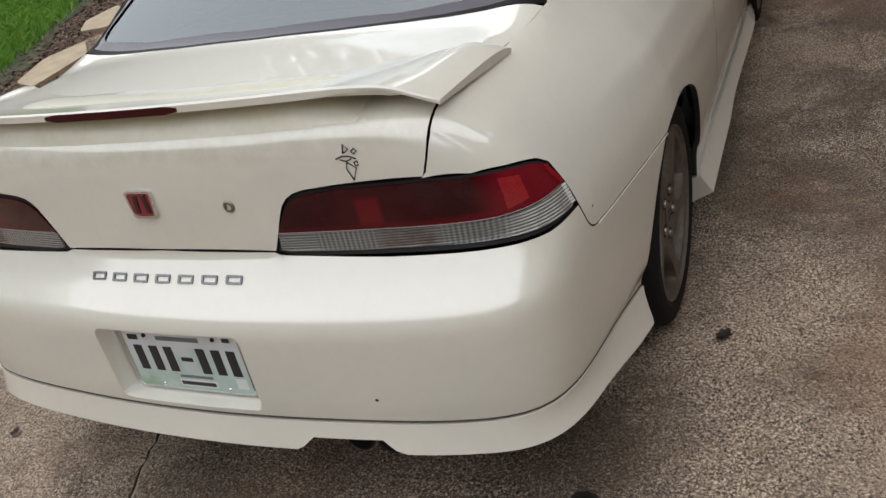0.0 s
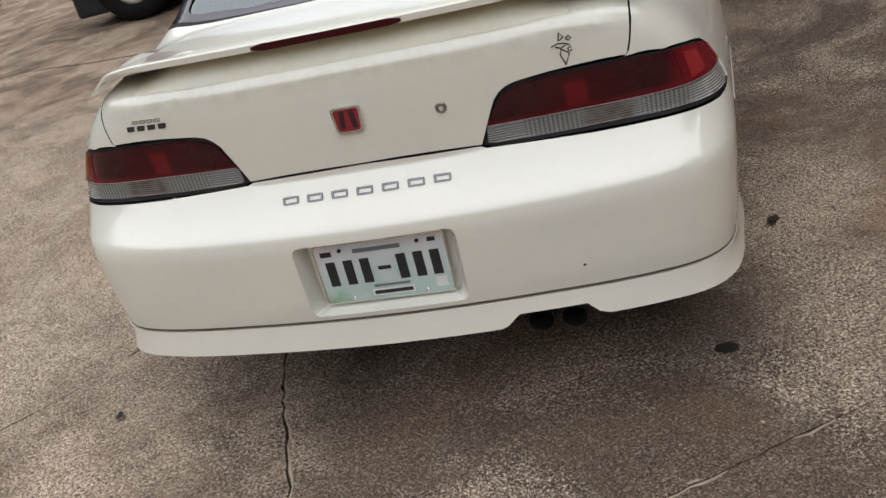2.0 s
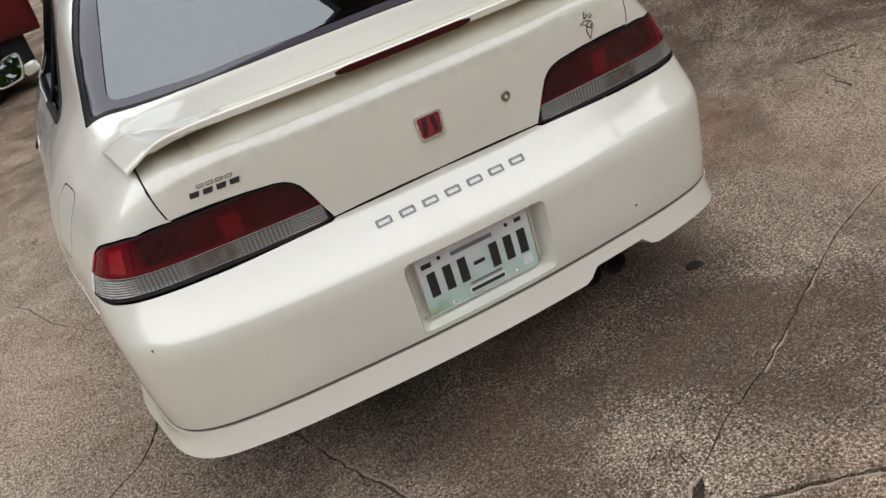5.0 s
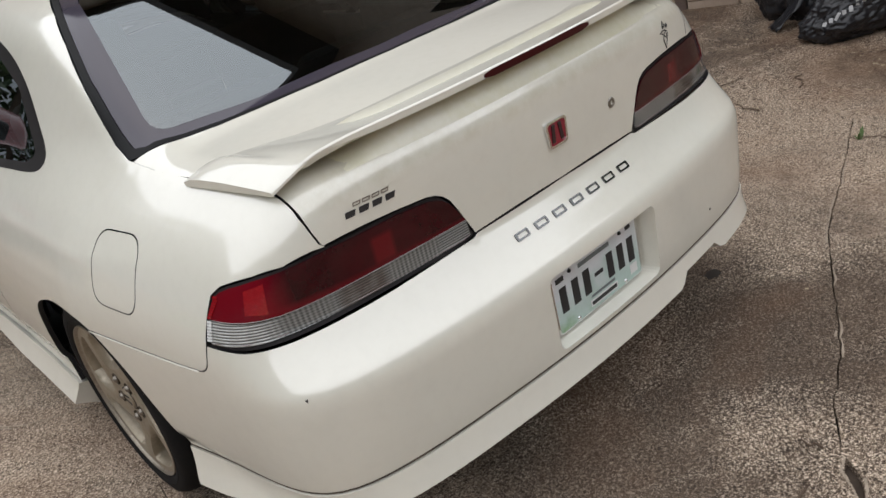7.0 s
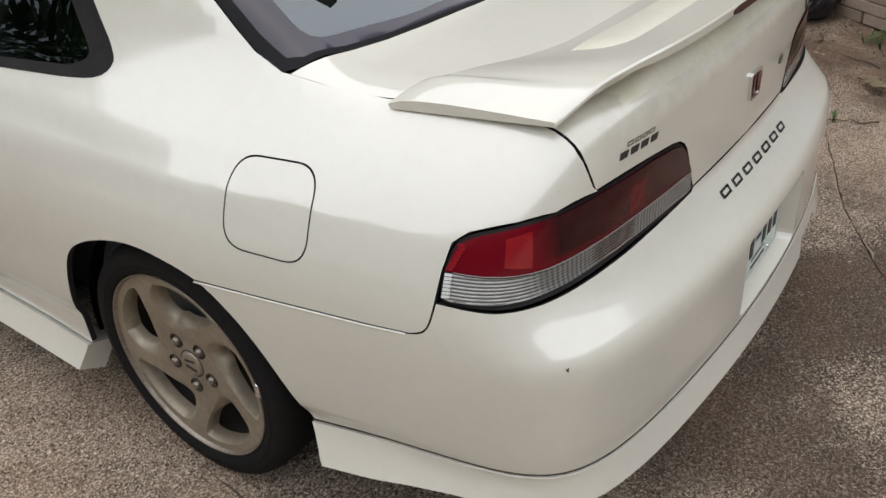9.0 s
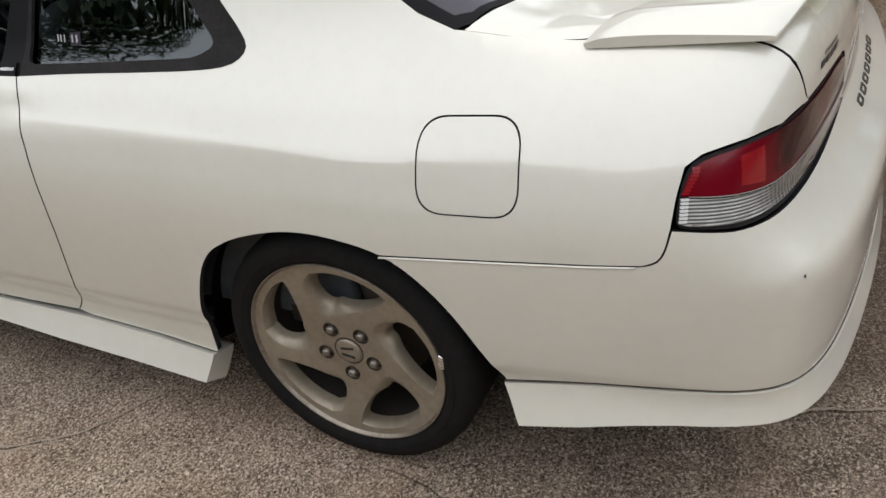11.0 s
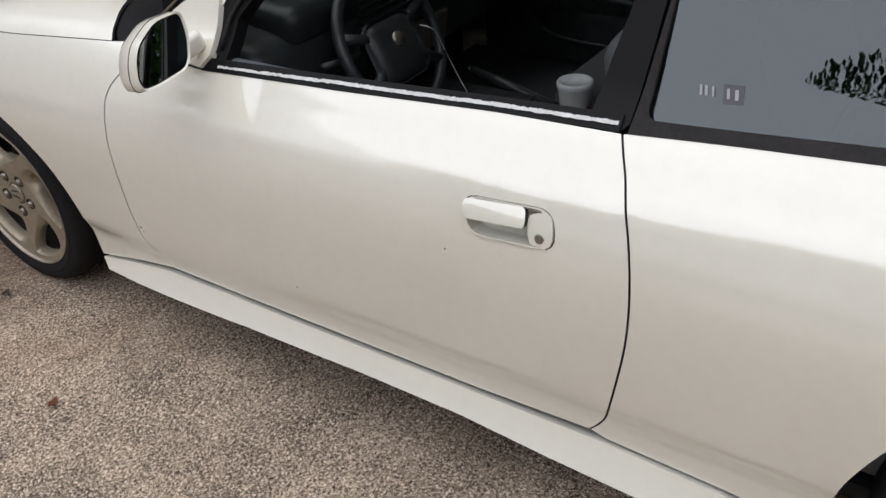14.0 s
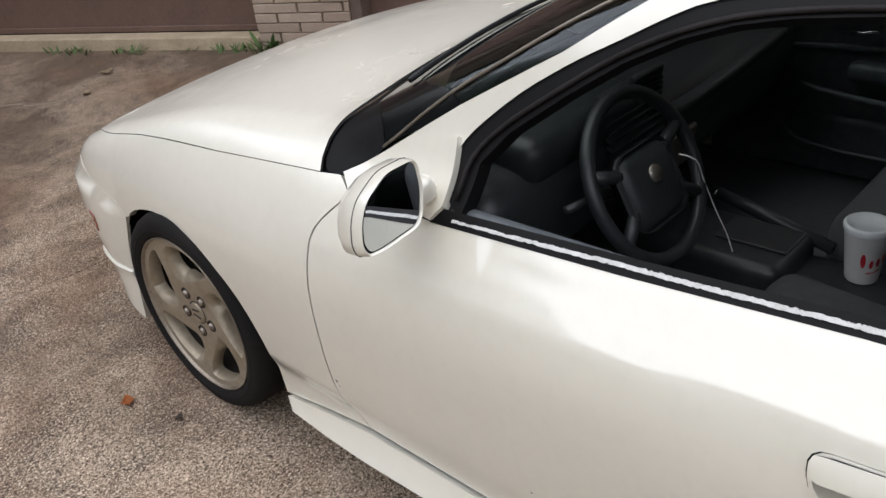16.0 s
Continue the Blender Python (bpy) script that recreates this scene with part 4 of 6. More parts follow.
# side skirts
sk_top = [(.352, .225), (.50, .243), (.74, .259), (1.0, .258), (1.35, .259), (1.7, .257), (1.905, .251), (2.05, .228), (2.218, .193)]
sk_low = [(2.19, .168), (2.05, .181), (1.90, .194), (1.62, .205), (1.3, .210), (1.03, .208), (.80, .198), (.58, .184), (.37, .166)]
for mirror in (False, True):
    sheet("side_skirt", LOW, sidey(sk_top + sk_low), PAINT, car, mirror=mirror, step=.022, depth=.075,
          lift=skirt_lift(lambda p: np.interp(p[:, 1], *np.array(sk_top).T), .060, .034, .010))

# side windows, seals and trims
for mirror in (False, True):
    s = 1 if mirror else -1
    q_line = np.vstack([WIN_Q, [(.722, 1.05)]])
    pane = sheet("quarter_window", SIDE, sidey(q_line), SIDEGLASS, car, "tinted rear side window", mirror=mirror, step=.03, depth=0, lift=lambda p: -.004 - .035 * np.clip(1.15 - p[:, 2], 0, .4))
    inset = rounded([(.722, .858), (.560, .866), (.390, .876), (.275, .884), (.226, .905), (.36, 1.05), (.60, 1.135), (.715, 1.150)], .02)
    sheet("window_seal", SIDE, sidey(q_line), SEAL, pane, "black rubber window surround", mirror=mirror, step=.03, depth=.008, lift=.001, holes=[sidey(inset)])
    # black opening edge along pillar and roof rail, and the post behind the door
    sheet("door_seal", SIDE, np.vstack([sidey(RAIL_LINE[1:]), sidey([(.728, 1.178), (.73, 1.05), (.745, .850), (.755, .840)]), sidey([(.815, .838), (.800, .93), (.775, 1.05), (.765, 1.162)]), sidey([(.90, 1.170), (1.062, 1.164), (1.167, 1.153), (1.239, 1.139), (1.314, 1.114), (1.394, 1.075), (1.481, 1.019), (1.575, .951), (1.625, .895), (1.632, .815)])]), TRIM, car, "black rubber door opening seal", mirror=mirror, step=.025, depth=.03, lift=-.004)
    lip = sidey([(.782, 1.164), (.90, 1.176), (1.062, 1.171), (1.170, 1.160), (1.245, 1.146), (1.322, 1.121), (1.404, 1.082), (1.492, 1.026), (1.588, .957), (1.640, .900), (1.650, .835)])
    lip = spline([(float(x) * (-1 if mirror else 1), float(y), float(z)) for x, y, z in lip + normal(lip) * .001], .03)
    tube("seal_lip", lip, .0045, SEAL, doors[mirror], "raised rubber seal lip", n=6)
    sill = np.vstack([sidey([(1.690, .796), (1.306, .816), (.975, .832), (.756, .838)]), sidey([(.756, .860), (.975, .853), (1.306, .838), (1.690, .819)])])
    strip = sheet("window_sill_seal", SIDE, sill, TRIM, doors[mirror], "black sill seal with peeling edge", mirror=mirror, step=.02, depth=.02, lift=.001)
    if mirror:
        sheet("door_window", SIDE, np.vstack([sidey([(1.67, .83), (1.62, .90), (1.55, .965), (1.46, 1.025), (1.295, 1.10), (1.16, 1.135), (.90, 1.16), (.765, 1.155)]), sidey([(.80, .93), (.815, .85), (1.306, .84)])]), SCREENGLASS, doors[mirror], "side door window glass", mirror=True, step=.04, depth=0, lift=-.012)
    sheet("mirror_sail", SIDE, sidey([(1.686, .800), (1.666, .822), (1.668, .870), (1.674, .926), (1.690, .922), (1.77, .880), (1.80, .855), (1.83, .806)]), PAINT, doors[mirror], mirror=mirror, step=.02, depth=.02, lift=.010)

# white flaked edge on the driver's sill seal
rng = random.Random(4)
ya = np.linspace(.76, 1.64, 420)
lo, hi = np.interp(ya, (.756, .975, 1.306, 1.690), (.8445, .838, .824, .8035)), np.interp(ya, (.756, .975, 1.306, 1.690), (.8525, .846, .832, .810))
rag = np.convolve([rng.random() for _ in range(424)], (.1, .25, .3, .25, .1), 'valid')
hi = hi - .0005 - .0022 * rag - np.array([.0016 * rng.random() ** 4 for _ in hi])
lo = lo + .0020 * rag[::-1] ** 2 + np.array([.0012 * rng.random() ** 5 for _ in lo])
sheet("peeled_strip", SIDE, np.vstack([sidey(np.stack([ya, lo], 1)), sidey(np.stack([ya, hi], 1)[::-1])]), FLAKE, doors[False], "chalky white peeling film", step=.012, depth=.0012, lift=.0035)

# tail lights
LAMP = np.array([(-.270, .682), (-.302, .752), (-.313, .773), (-.325, .7865), (-.340, .7955), (-.360, .8005), (-.429, .806), (-.588, .803), (-.680, .795), (-.747, .788), (-.805, .777), (-.832, .7695), (-.848, .762), (-.860, .750), (-.870, .734), (-.878, .715), (-.885, .690), (-.886, .676), (-.881, .6695), (-.868, .667), (-.79, .664), (-.72, .666), (-.54, .670), (-.30, .675)])


def divide(v):
    return np.interp(-v, (.27, .46, .62, .71, .80, .89), (.721, .719, .715, .712, .713, .715))


for mirror in (False, True):
    lamp = sheet("tail_light", WRAP, LAMP, SEAL, car, "dark red tail light with a clear ribbed lower strip", flat=True, step=.03, lift=-.002, mirror=mirror)
    top_edge = [(-.285, .724), (-.305, .757), (-.315, .772), (-.327, .783), (-.342, .790), (-.362, .795), (-.429, .8005), (-.588, .7985), (-.680, .7905), (-.747, .7835), (-.803, .7725), (-.829, .765), (-.845, .757), (-.857, .746), (-.867, .730), (-.8735, .7165)]
    cut = [(v, divide(v) + .0015) for v in np.linspace(-.8745, -.285, 22)]
    sheet("red_lens", WRAP, np.vstack([top_edge, cut]), RED, lamp, "dark red lens", flat=True, step=.02, lift=.002, depth=.006, mirror=mirror)
    low_edge = [(-.883, .676), (-.866, .672), (-.79, .671), (-.72, .673), (-.54, .677), (-.30, .682), (-.280, .686)]
    cut = [(v, divide(v) - .0015) for v in np.linspace(-.284, -.8760, 22)]
    sheet("clear_lens", WRAP, np.vstack([low_edge, cut]), CLEAR, lamp, "clear ribbed lens", flat=True, step=.015, lift=.002, depth=.006, mirror=mirror)
    sheet("outer_red_lens", WRAP, [(-.700, .787), (-.747, .7815), (-.802, .7705), (-.828, .763), (-.841, .755), (-.851, .742), (-.858, .724), (-.859, .7180), (-.80, .7160), (-.715, .7150)], RED, lamp, "bright red outer lens", flat=True, step=.02, lift=.003, depth=.001, mirror=mirror)
    for z0 in [.677 + .0054 * k for k in range(7)] + [.7180 + .0050 * k for k in range(8)]:
        v1 = -np.interp(z0, (.67, .718, .748), (.884, .874, .851))
        sheet("lens_rib", WRAP, [(v1 + .001, z0), (v1 + .014, z0 + .001), (v1 + .014, z0 + .0048), (v1 + .001, z0 + .0038)], REDBRIGHT if z0 > .716 else WHITE, lamp, "lens rib", flat=True, step=.012, lift=.005, depth=.002, mirror=mirror)
    for a, b, c, d in (((-.726, .777), (-.770, .768), (-.778, .727), (-.733, .722)),):
        sheet("reflector", WRAP, [a, b, c, d], REFLEX, lamp, "bright red prismatic reflector", flat=True, step=.015, lift=.0035, depth=.001, mirror=mirror)
    for z0 in (0, 1):
        rim = [(v, divide(v) + .0012) for v in np.linspace(-.285, -.862, 24)] if z0 else [(-.284, .688), (-.30, .6845), (-.54, .6795), (-.72, .6755), (-.79, .6735), (-.862, .6745)]
        tube("lens_edge", project(rim, "wrap") + normal(project(rim, "wrap")) * .0036 if not mirror else (project(rim, "wrap") + normal(project(rim, "wrap")) * .0036) * (-1, 1, 1), .0011, LENSEDGE, lamp, "thin bright lens edge", n=4)

# spoiler: a low wing whose two ends slope down onto the lid
WING_Y = curve((0, .16, .35, .48, .545, .58, .618), (-.862, -.858, -.845, -.819, -.796, -.779, -.758))
WING_Z = curve((0, .35, .46, .525, .55, .58, .618), (.984, .983, .979, .970, .962, .945, .921))
WING_F = curve((0, .30, .42, .50, .56, .600, .618), (-.64, -.63, -.60, -.555, -.515, -.485, -.472))
xs = np.r_[np.linspace(-.618, -.49, 17), np.linspace(-.47, .47, 33), np.linspace(.49, .618, 17)]
rows = []
ys = np.linspace(-.82, -.42, 21)


def skew(x, y):
    """The ends run outwards to the front, along the lid's edge."""
    return x + math.copysign(.028 * max(0, (abs(x) - .48) / .138) * max(0, y + .759) / .28, x)


decks = project([(skew(x, y), y) for x in xs for y in ys], "top")[:, 2].reshape(len(xs), -1)
for x, heights in zip(xs, decks):
    a = abs(x)
    yr, zt, yf = float(WING_Y(a)), float(WING_Z(a)), float(WING_F(a))
    deck = lambda y: float(np.interp(y, ys, heights))
    foot = np.clip((a - .545) / .03, 0, 1)
    foot = foot * foot * (3 - 2 * foot)
    flat = np.clip((a - .40) / .14, 0, 1)
    flat = flat * flat * (3 - 2 * flat)
    zf = deck(yf) + .002 + .003 * flat + .006 * foot
    sec = []
    for t in np.linspace(0, 1, 12):
        sec.append((yf + (yr - yf) * t, zf + (zt - zf) * (t ** 1.2 * (1 - flat) + t * flat) + .010 * foot * math.sin(math.pi * min(1, t) ** .55)))
    sec.append((yr - .003, zt - .003))
    sec.append((yr - .003, zt - .016 * (1 - flat) - .008 * flat))
    for t in (0, .25, .5, .75, 1):
        y = yr + .004 + (.09 * (1 - foot) + (yf - yr - .008) * foot) * t
        sec.append((y, (zt - .018 - .010 * t) * (1 - foot) + max(deck(max(y, -.79)) - .003, zf + (zt - zf) * (yf - y) / (yf - yr) - .008) * foot))
    rows.append([(skew(x, y), y, z) for y, z in sec])
m = len(rows[0])
wv = [v for r in rows for v in r]
wf = [(i * m + j, i * m + (j + 1) % m, (i + 1) * m + (j + 1) % m, (i + 1) * m + j) for i in range(len(rows) - 1) for j in range(m)]
wf += [tuple(range(m))[::-1], tuple(range((len(rows) - 1) * m, len(rows) * m))]
spoiler = link_mesh("spoiler", wv, wf, PAINT, boot_lid, "white boot spoiler with red brake light strip")
bm = bmesh.new()
bm.from_mesh(spoiler.data)
bmesh.ops.recalc_face_normals(bm, faces=bm.faces)
bm.to_mesh(spoiler.data)
bm.free()
spoiler.data.set_sharp_from_angle(angle=radians(38))
ridge = []
for x in np.linspace(-.50, .50, 61):
    e = np.clip((.50 - abs(x)) / .16, 0, 1)
    e = e * e * (3 - 2 * e)
    y0 = -.850 + .15 * x * x
    base = project([(x, y0 + dy) for dy in (.0, .006, .014, .026, .042, .066, .110, .160)], "top")[:, 2]
    ridge.append([(x, y0 + dy, float(z) - .002 + dz * e) for dy, z, dz in zip((.0, .006, .014, .026, .042, .066, .110, .160), base, (0, .008, .017, .026, .033, .037, .034, .020))])
k = len(ridge[0])
link_mesh("lid_ridge", [v for r in ridge for v in r], [(i * k + j, i * k + j + 1, (i + 1) * k + j + 1, (i + 1) * k + j) for i in range(len(ridge) - 1) for j in range(k - 1)], MOSSPAINT, boot_lid, "yellowed grimy ridge below the spoiler")
bm = bmesh.new()
strip = []
for x in np.linspace(-.162, .162, 13):
    y, z = float(WING_Y(abs(x))), float(WING_Z(abs(x)))
    e = .0035 if abs(x) > .155 else .0075
    strip.append([bm.verts.new((x, y - .0045, z - .0105 + e)), bm.verts.new((x, y - .0040, z - .0105 - e)), bm.verts.new((x, y + .003, z - .0105 - e)), bm.verts.new((x, y + .003, z - .0105 + e))])
for a, b in zip(strip, strip[1:]):
    for i in range(4):
        bm.faces.new((a[i], a[(i + 1) % 4], b[(i + 1) % 4], b[i]))
bm.faces.new(strip[0]), bm.faces.new(strip[-1])
part("brake_light", bm, BRAKE, spoiler, "dark red brake light strip")

# small chips and dings in the paint
for y, z, w in ((1.434, .374, .006), (1.959, .372, .010), (1.026, .602, .005), (1.955, .360, .005)):
    sheet("paint_chip", SIDE, sidey([(y, z), (y + w, z + .3 * w), (y + .6 * w, z - w * .7)]), CHIP, doors[False], "small dark paint chip", step=.01, depth=0, lift=.0008)
for v, z in ((-.712, .573), (.94, .64)):
    sheet("paint_chip", WRAP, [(v, z), (v + .006, z + .002), (v + .004, z - .006)], CHIP, bumper, "small dark paint chip", flat=True, step=.01, depth=0, lift=.0008)
# sticker on the driver's rear side window
pane = bpy.data.objects["quarter_window"]
sheet("window_sticker", SIDE, sidey([(.622, .919), (.592, .921), (.588, .897), (.617, .895)]), FRIT, pane, "small dark sticker with white bars", step=.02, depth=0, lift=lambda p: -.0025 - .035 * np.clip(1.15 - p[:, 2], 0, .4))
for y0, y1 in ((.657, .653), (.649, .645), (.638, .635), (.616, .612), (.604, .599)):
    sheet("sticker_bar", SIDE, sidey([(y0, .914), (y1, .915), (y1 - .003, .902), (y0 - .003, .901)]), FADED, pane, "faded white bar", step=.01, depth=0, lift=lambda p: -.0015 - .035 * np.clip(1.15 - p[:, 2], 0, .4))

# ---- wheels ----
def wheel_at(x, y, outer, camber, alloy, lip):
    """A wheel whose face looks along outer (-1: left). Built about its hub, face towards its own z."""
    lean = pose(0, 0, 0, 0, -camber * outer, 0)
    m = pose(x, y, .2925) @ lean @ pose(0, 0, 0, 0, 90 * outer, 0)
    wheel = empty("wheel", "bronze-grey five-spoke alloy wheel with a worn black tyre" if outer < 0 else "five-spoke alloy wheel, darkened in colour for the shaded far side", "")
    wheel.parent = car
    lathe("tyre", [(.2250, -.006), (.2272, .003), (.2325, .0100), (.246, .014), (.262, .0145), (.277, .010), (.287, -.004), (.292, -.022), (.293, -.05), (.293, -.15), (.286, -.180), (.266, -.196), (.22, -.196)], m, RUBBER, wheel, n=72)
    rib = [(.2475, .0135), (.2485, .0155), (.2500, .0155), (.2510, .0143)]
    lathe("tyre_rib", rib, m, RUBBER, wheel, n=72)
    m = m @ Matrix.Diagonal((1.052, 1.052, 1, 1))
    lathe("rim", [(.2040, -.0100), (.2074, -.0085), (.2100, -.0062), (.2122, -.0030), (.2138, .0012), (.2153, .0028), (.2166, .001), (.2162, -.004)], m @ pose(0, 0, .008), lip, wheel, "worn brown-grimed rim lip", n=72)
    lathe("barrel", [(.203, -.03), (.198, -.06), (.19, -.11), (.19, -.18), (.0, -.18)], m, BARREL, wheel, n=48)
    # spokes: a dished face with five swept openings and cups for the nuts; (y, z) of the car to the wheel's own axes
    to = lambda a, b, c: m @ Vector((-b * outer, a, c))
    dish = lambda r: np.interp(r, (0, .03, .075, .10, .15, .19, .2115), (-.010, -.010, -.008, -.004, .000, .001, .002))
    ring = [(.191, -1), (.195, 12), (.196, 25), (.196, 38), (.193, 46.5), (.187, 49), (.172, 48), (.146, 43.5), (.121, 35), (.101, 22), (.089, 8), (.087, -6), (.098, -15), (.120, -17), (.146, -14), (.173, -8.5)]
    broad = [.6, .5, .45, .45, .4, .4, .45, .6, .9, 1.3, 1.6, 1.9, 2.0, 1.8, 1.4, .9]
    holes, wide = [], None
    for k in range(5):
        ends = [(r * math.cos(radians(78 + 72 * k + d)), r * math.sin(radians(78 + 72 * k + d)), w) for (r, d), w in zip(ring, broad)]
        loop = spline(ends + ends[:1], .006)[:-1]
        holes.append(loop[:, :2])
        wide = loop[:, 2]
    cups = [np.array([(.0572 * math.cos(radians(57 + 72 * k)) + .0170 * math.cos(t), .0572 * math.sin(radians(57 + 72 * k)) + .0170 * math.sin(t)) for t in np.linspace(0, 2 * math.pi, 19)[:-1]]) for k in range(5)]
    out = np.array([(.2115 * math.cos(t), .2115 * math.sin(t)) for t in np.linspace(0, 2 * math.pi, 73)[:-1]])
    q, tris = fill(out, holes + cups, .011)
    z = dish(np.hypot(*q.T))
    verts = [to(a, b, c) for (a, b), c in zip(q, z)]
    faces = [tuple(f) for f in tris]
    for h in holes:
        # flanks: rolled over and down into the opening, broad on its leading side
        mid, n = h.mean(0), len(h)
        to_mid = (mid - h) / np.linalg.norm(mid - h, axis=1)[:, None]
        slide = to_mid * wide[:, None]
        for _ in range(4):
            slide = (np.roll(slide, 1, 0) + 2 * slide + np.roll(slide, -1, 0)) / 4
        base = len(verts)
        for inset, drop in ((0, 0), (.0015, .0012), (.0055, .0055), (.0095, .0105), (.0125, .0170), (.0142, .034)):
            p = h + slide * inset
            verts += [to(*a, b - drop) for a, b in zip(p, dish(np.hypot(*h.T)))]
        faces += [(base + i * n + k, base + i * n + (k + 1) % n, base + (i + 1) * n + (k + 1) % n, base + (i + 1) * n + k) for i in range(5) for k in range(n)]
    for h in cups:
        base, n = len(verts), len(h)
        mid = h.mean(0)
        for shrink, drop in ((1, 0), (.94, .002), (.86, .014), (.8, .015)):
            verts += [to(*(mid + (a - mid) * shrink), b - drop) for a, b in zip(h, dish(np.hypot(*h.T)))]
        faces += [(base + i * n + k, base + i * n + (k + 1) % n, base + (i + 1) * n + (k + 1) % n, base + (i + 1) * n + k) for i in range(3) for k in range(n)]
        faces.append(tuple(range(base + 3 * n, base + 4 * n)))
    ob = link_mesh("spokes", verts, faces, alloy, wheel, "five swept bronze-grey spokes")
    bm = bmesh.new()
    bm.from_mesh(ob.data)
    bmesh.ops.remove_doubles(bm, verts=bm.verts, dist=1e-4)
    bmesh.ops.recalc_face_normals(bm, faces=bm.faces)
    bm.to_mesh(ob.data)
    bm.free()
    ob.data.set_sharp_from_angle(angle=radians(42))
    for k in range(5):
        a = radians(57 + 72 * k)
        c = to(.0572 * math.cos(a), .0572 * math.sin(a), -.018)
        nut = pose(*c) @ m.to_3x3().to_4x4()
        lathe("nut_seat", [(.0, .0012), (.0152, .0012), (.0158, .006), (.0160, .012)], nut, NUTSEAT, wheel, "dark nut recess", n=18)
        lathe("wheel_nut", [(.0, .0185), (.006, .0180), (.0090, .0145), (.0102, .0), (.0102, -.004)], nut, NUT, wheel, n=12)
    cap = pose(*to(0, 0, -.010)) @ m.to_3x3().to_4x4()
    lathe("centre_cap", [(.0, .006), (.022, .0055), (.0275, .004), (.0285, .001), (.030, -.002), (.0315, -.002)], cap, alloy, wheel, n=32)
    bm = bmesh.new()
    for dx in (-.009, .009):
        box(bm, (.0050, .030, .002), cap @ pose(dx, 0, .0062, 0, 0, 8 * (1 if dx > 0 else -1)), .0005, 1)
    part("cap_emblem", bm, GAP, wheel, "dark plain emblem")
    tube("cap_groove", [cap @ Vector((.0315 * math.cos(a), .0315 * math.sin(a), .0005)) for a in np.linspace(0, 2 * math.pi, 33)[:-1]], .0011, GAP, wheel, n=5, closed=True)
    lathe("brake_disc", [(.0, -.065), (.06, -.065), (.07, -.10), (.135, -.10), (.137, -.11), (.07, -.115)], m, RUST, wheel, "rusty brake disc", n=40)
    boxed("brake_caliper", (.06, .10, .05), m @ pose(.02, .125, -.095), BARREL, wheel, bevel=.012)
    return wheel


# right-hand wheels take the darker, shade-coloured alloy
for outer, x in ((-1, -.820), (1, .820)):
    wheel_at(x, 0, outer, -1.2, *((RIM, LIP) if outer < 0 else (RIMSHADE, RIMSHADE)))
    wheel_at(x, 2.585, outer, -.8, *((RIM, LIP) if outer < 0 else (RIMSHADE, RIMSHADE)))

# balance weight on the rear rim
bm = bmesh.new()
box(bm, (.008, .014, .034), pose(-.829, -.226, .331, 8, 0, 0), .002, 1)
part("wheel_weight", bm, CHROME, car, "small grey clip-on wheel weight")

# wheel wells and underbody
for outer in (-1, 1):
    for y0, arch in ((0, ARCH_R), (2.585, ARCH_F)):
        verts, faces = [], []
        edge = .80 if y0 == 0 else .795
        prof = [(outer * edge, 0), (outer * .78, .012), (outer * .56, .012)]
        ring = [(math.cos(radians(a)), math.sin(radians(a))) for a in range(-20, 201, 4)]
        for c, s in ring:
            for x, d in prof:
                x = outer * min(abs(x), .73) if s < -.1 else x
                if y0 and c > .6 and abs(x) > .785 and s >= -.1:
                    x = outer * min(max(abs(float(sidey([(y0 + .362 * c, .262 + .352 * s)])[0][0])) - .005, .79), .87)
                verts.append((x, y0 + (.362 + d) * c, .262 + (.352 + d) * s))
        k = len(ring)
        for i in range(k - 1):
            for j in range(2):
                faces.append((i * 3 + j, i * 3 + j + 1, (i + 1) * 3 + j + 1, (i + 1) * 3 + j))
        faces.append(tuple(i * 3 + 2 for i in range(k)))
        link_mesh("wheel_well", verts, faces, WELL, car, "dark wheel arch liner")
boxed("underbody", (1.36, 3.4, .05), pose(0, 1.25, .19), GAP, car, bevel=.02)
boxed("fuel_tank", (1.0, .55, .10), pose(0, -.52, .24), GAP, car, bevel=.03)
for x in (.315, .392):
    lathe("exhaust_tip", [(.030, .0), (.033, -.004), (.033, -.14), (.029, -.14), (.029, -.004)], pose(x, -.862, .232, 90, 0, 0), EXHAUST, car, "dull dark exhaust tip", n=24, closed=True)
lathe("silencer", [(.0, 0), (.10, 0), (.11, -.02), (.11, -.34), (.0, -.36)], pose(.18, -.66, .235, 0, 90, 0), EXHAUST, car, n=24)

# ---- driver's door handle ----
handle = empty("door_handle", "white pull door handle in a recessed cup", "")
handle.parent = doors[False]
pocket3 = project(dense(pocket, .012, True), "side")
pn = normal(pocket3)
mid3 = pocket3.mean(0)
back = mid3 + (pocket3 - mid3) * .86 - pn * .030
out_edge = mid3 + (pocket3 - mid3) * .968 + pn * .004
in_edge = mid3 + (pocket3 - mid3) * .90 + pn * .004
k = len(pocket3)
verts = np.vstack([out_edge - pn * .006, out_edge, in_edge, in_edge - pn * .006, back])
faces = [(r * k + i, r * k + (i + 1) % k, (r + 1) * k + (i + 1) % k, (r + 1) * k + i) for r in range(4) for i in range(k)] + [tuple(range(4 * k, 5 * k))]
link_mesh("handle_cup", verts, faces, PAINT, handle, smooth=False)
sheet("lock_plate", SIDE, sidey(rounded([(.870, .708), (.826, .716), (.818, .662), (.862, .655)], .018)), PAINT, handle, step=.015, lift=.0035, depth=.03)
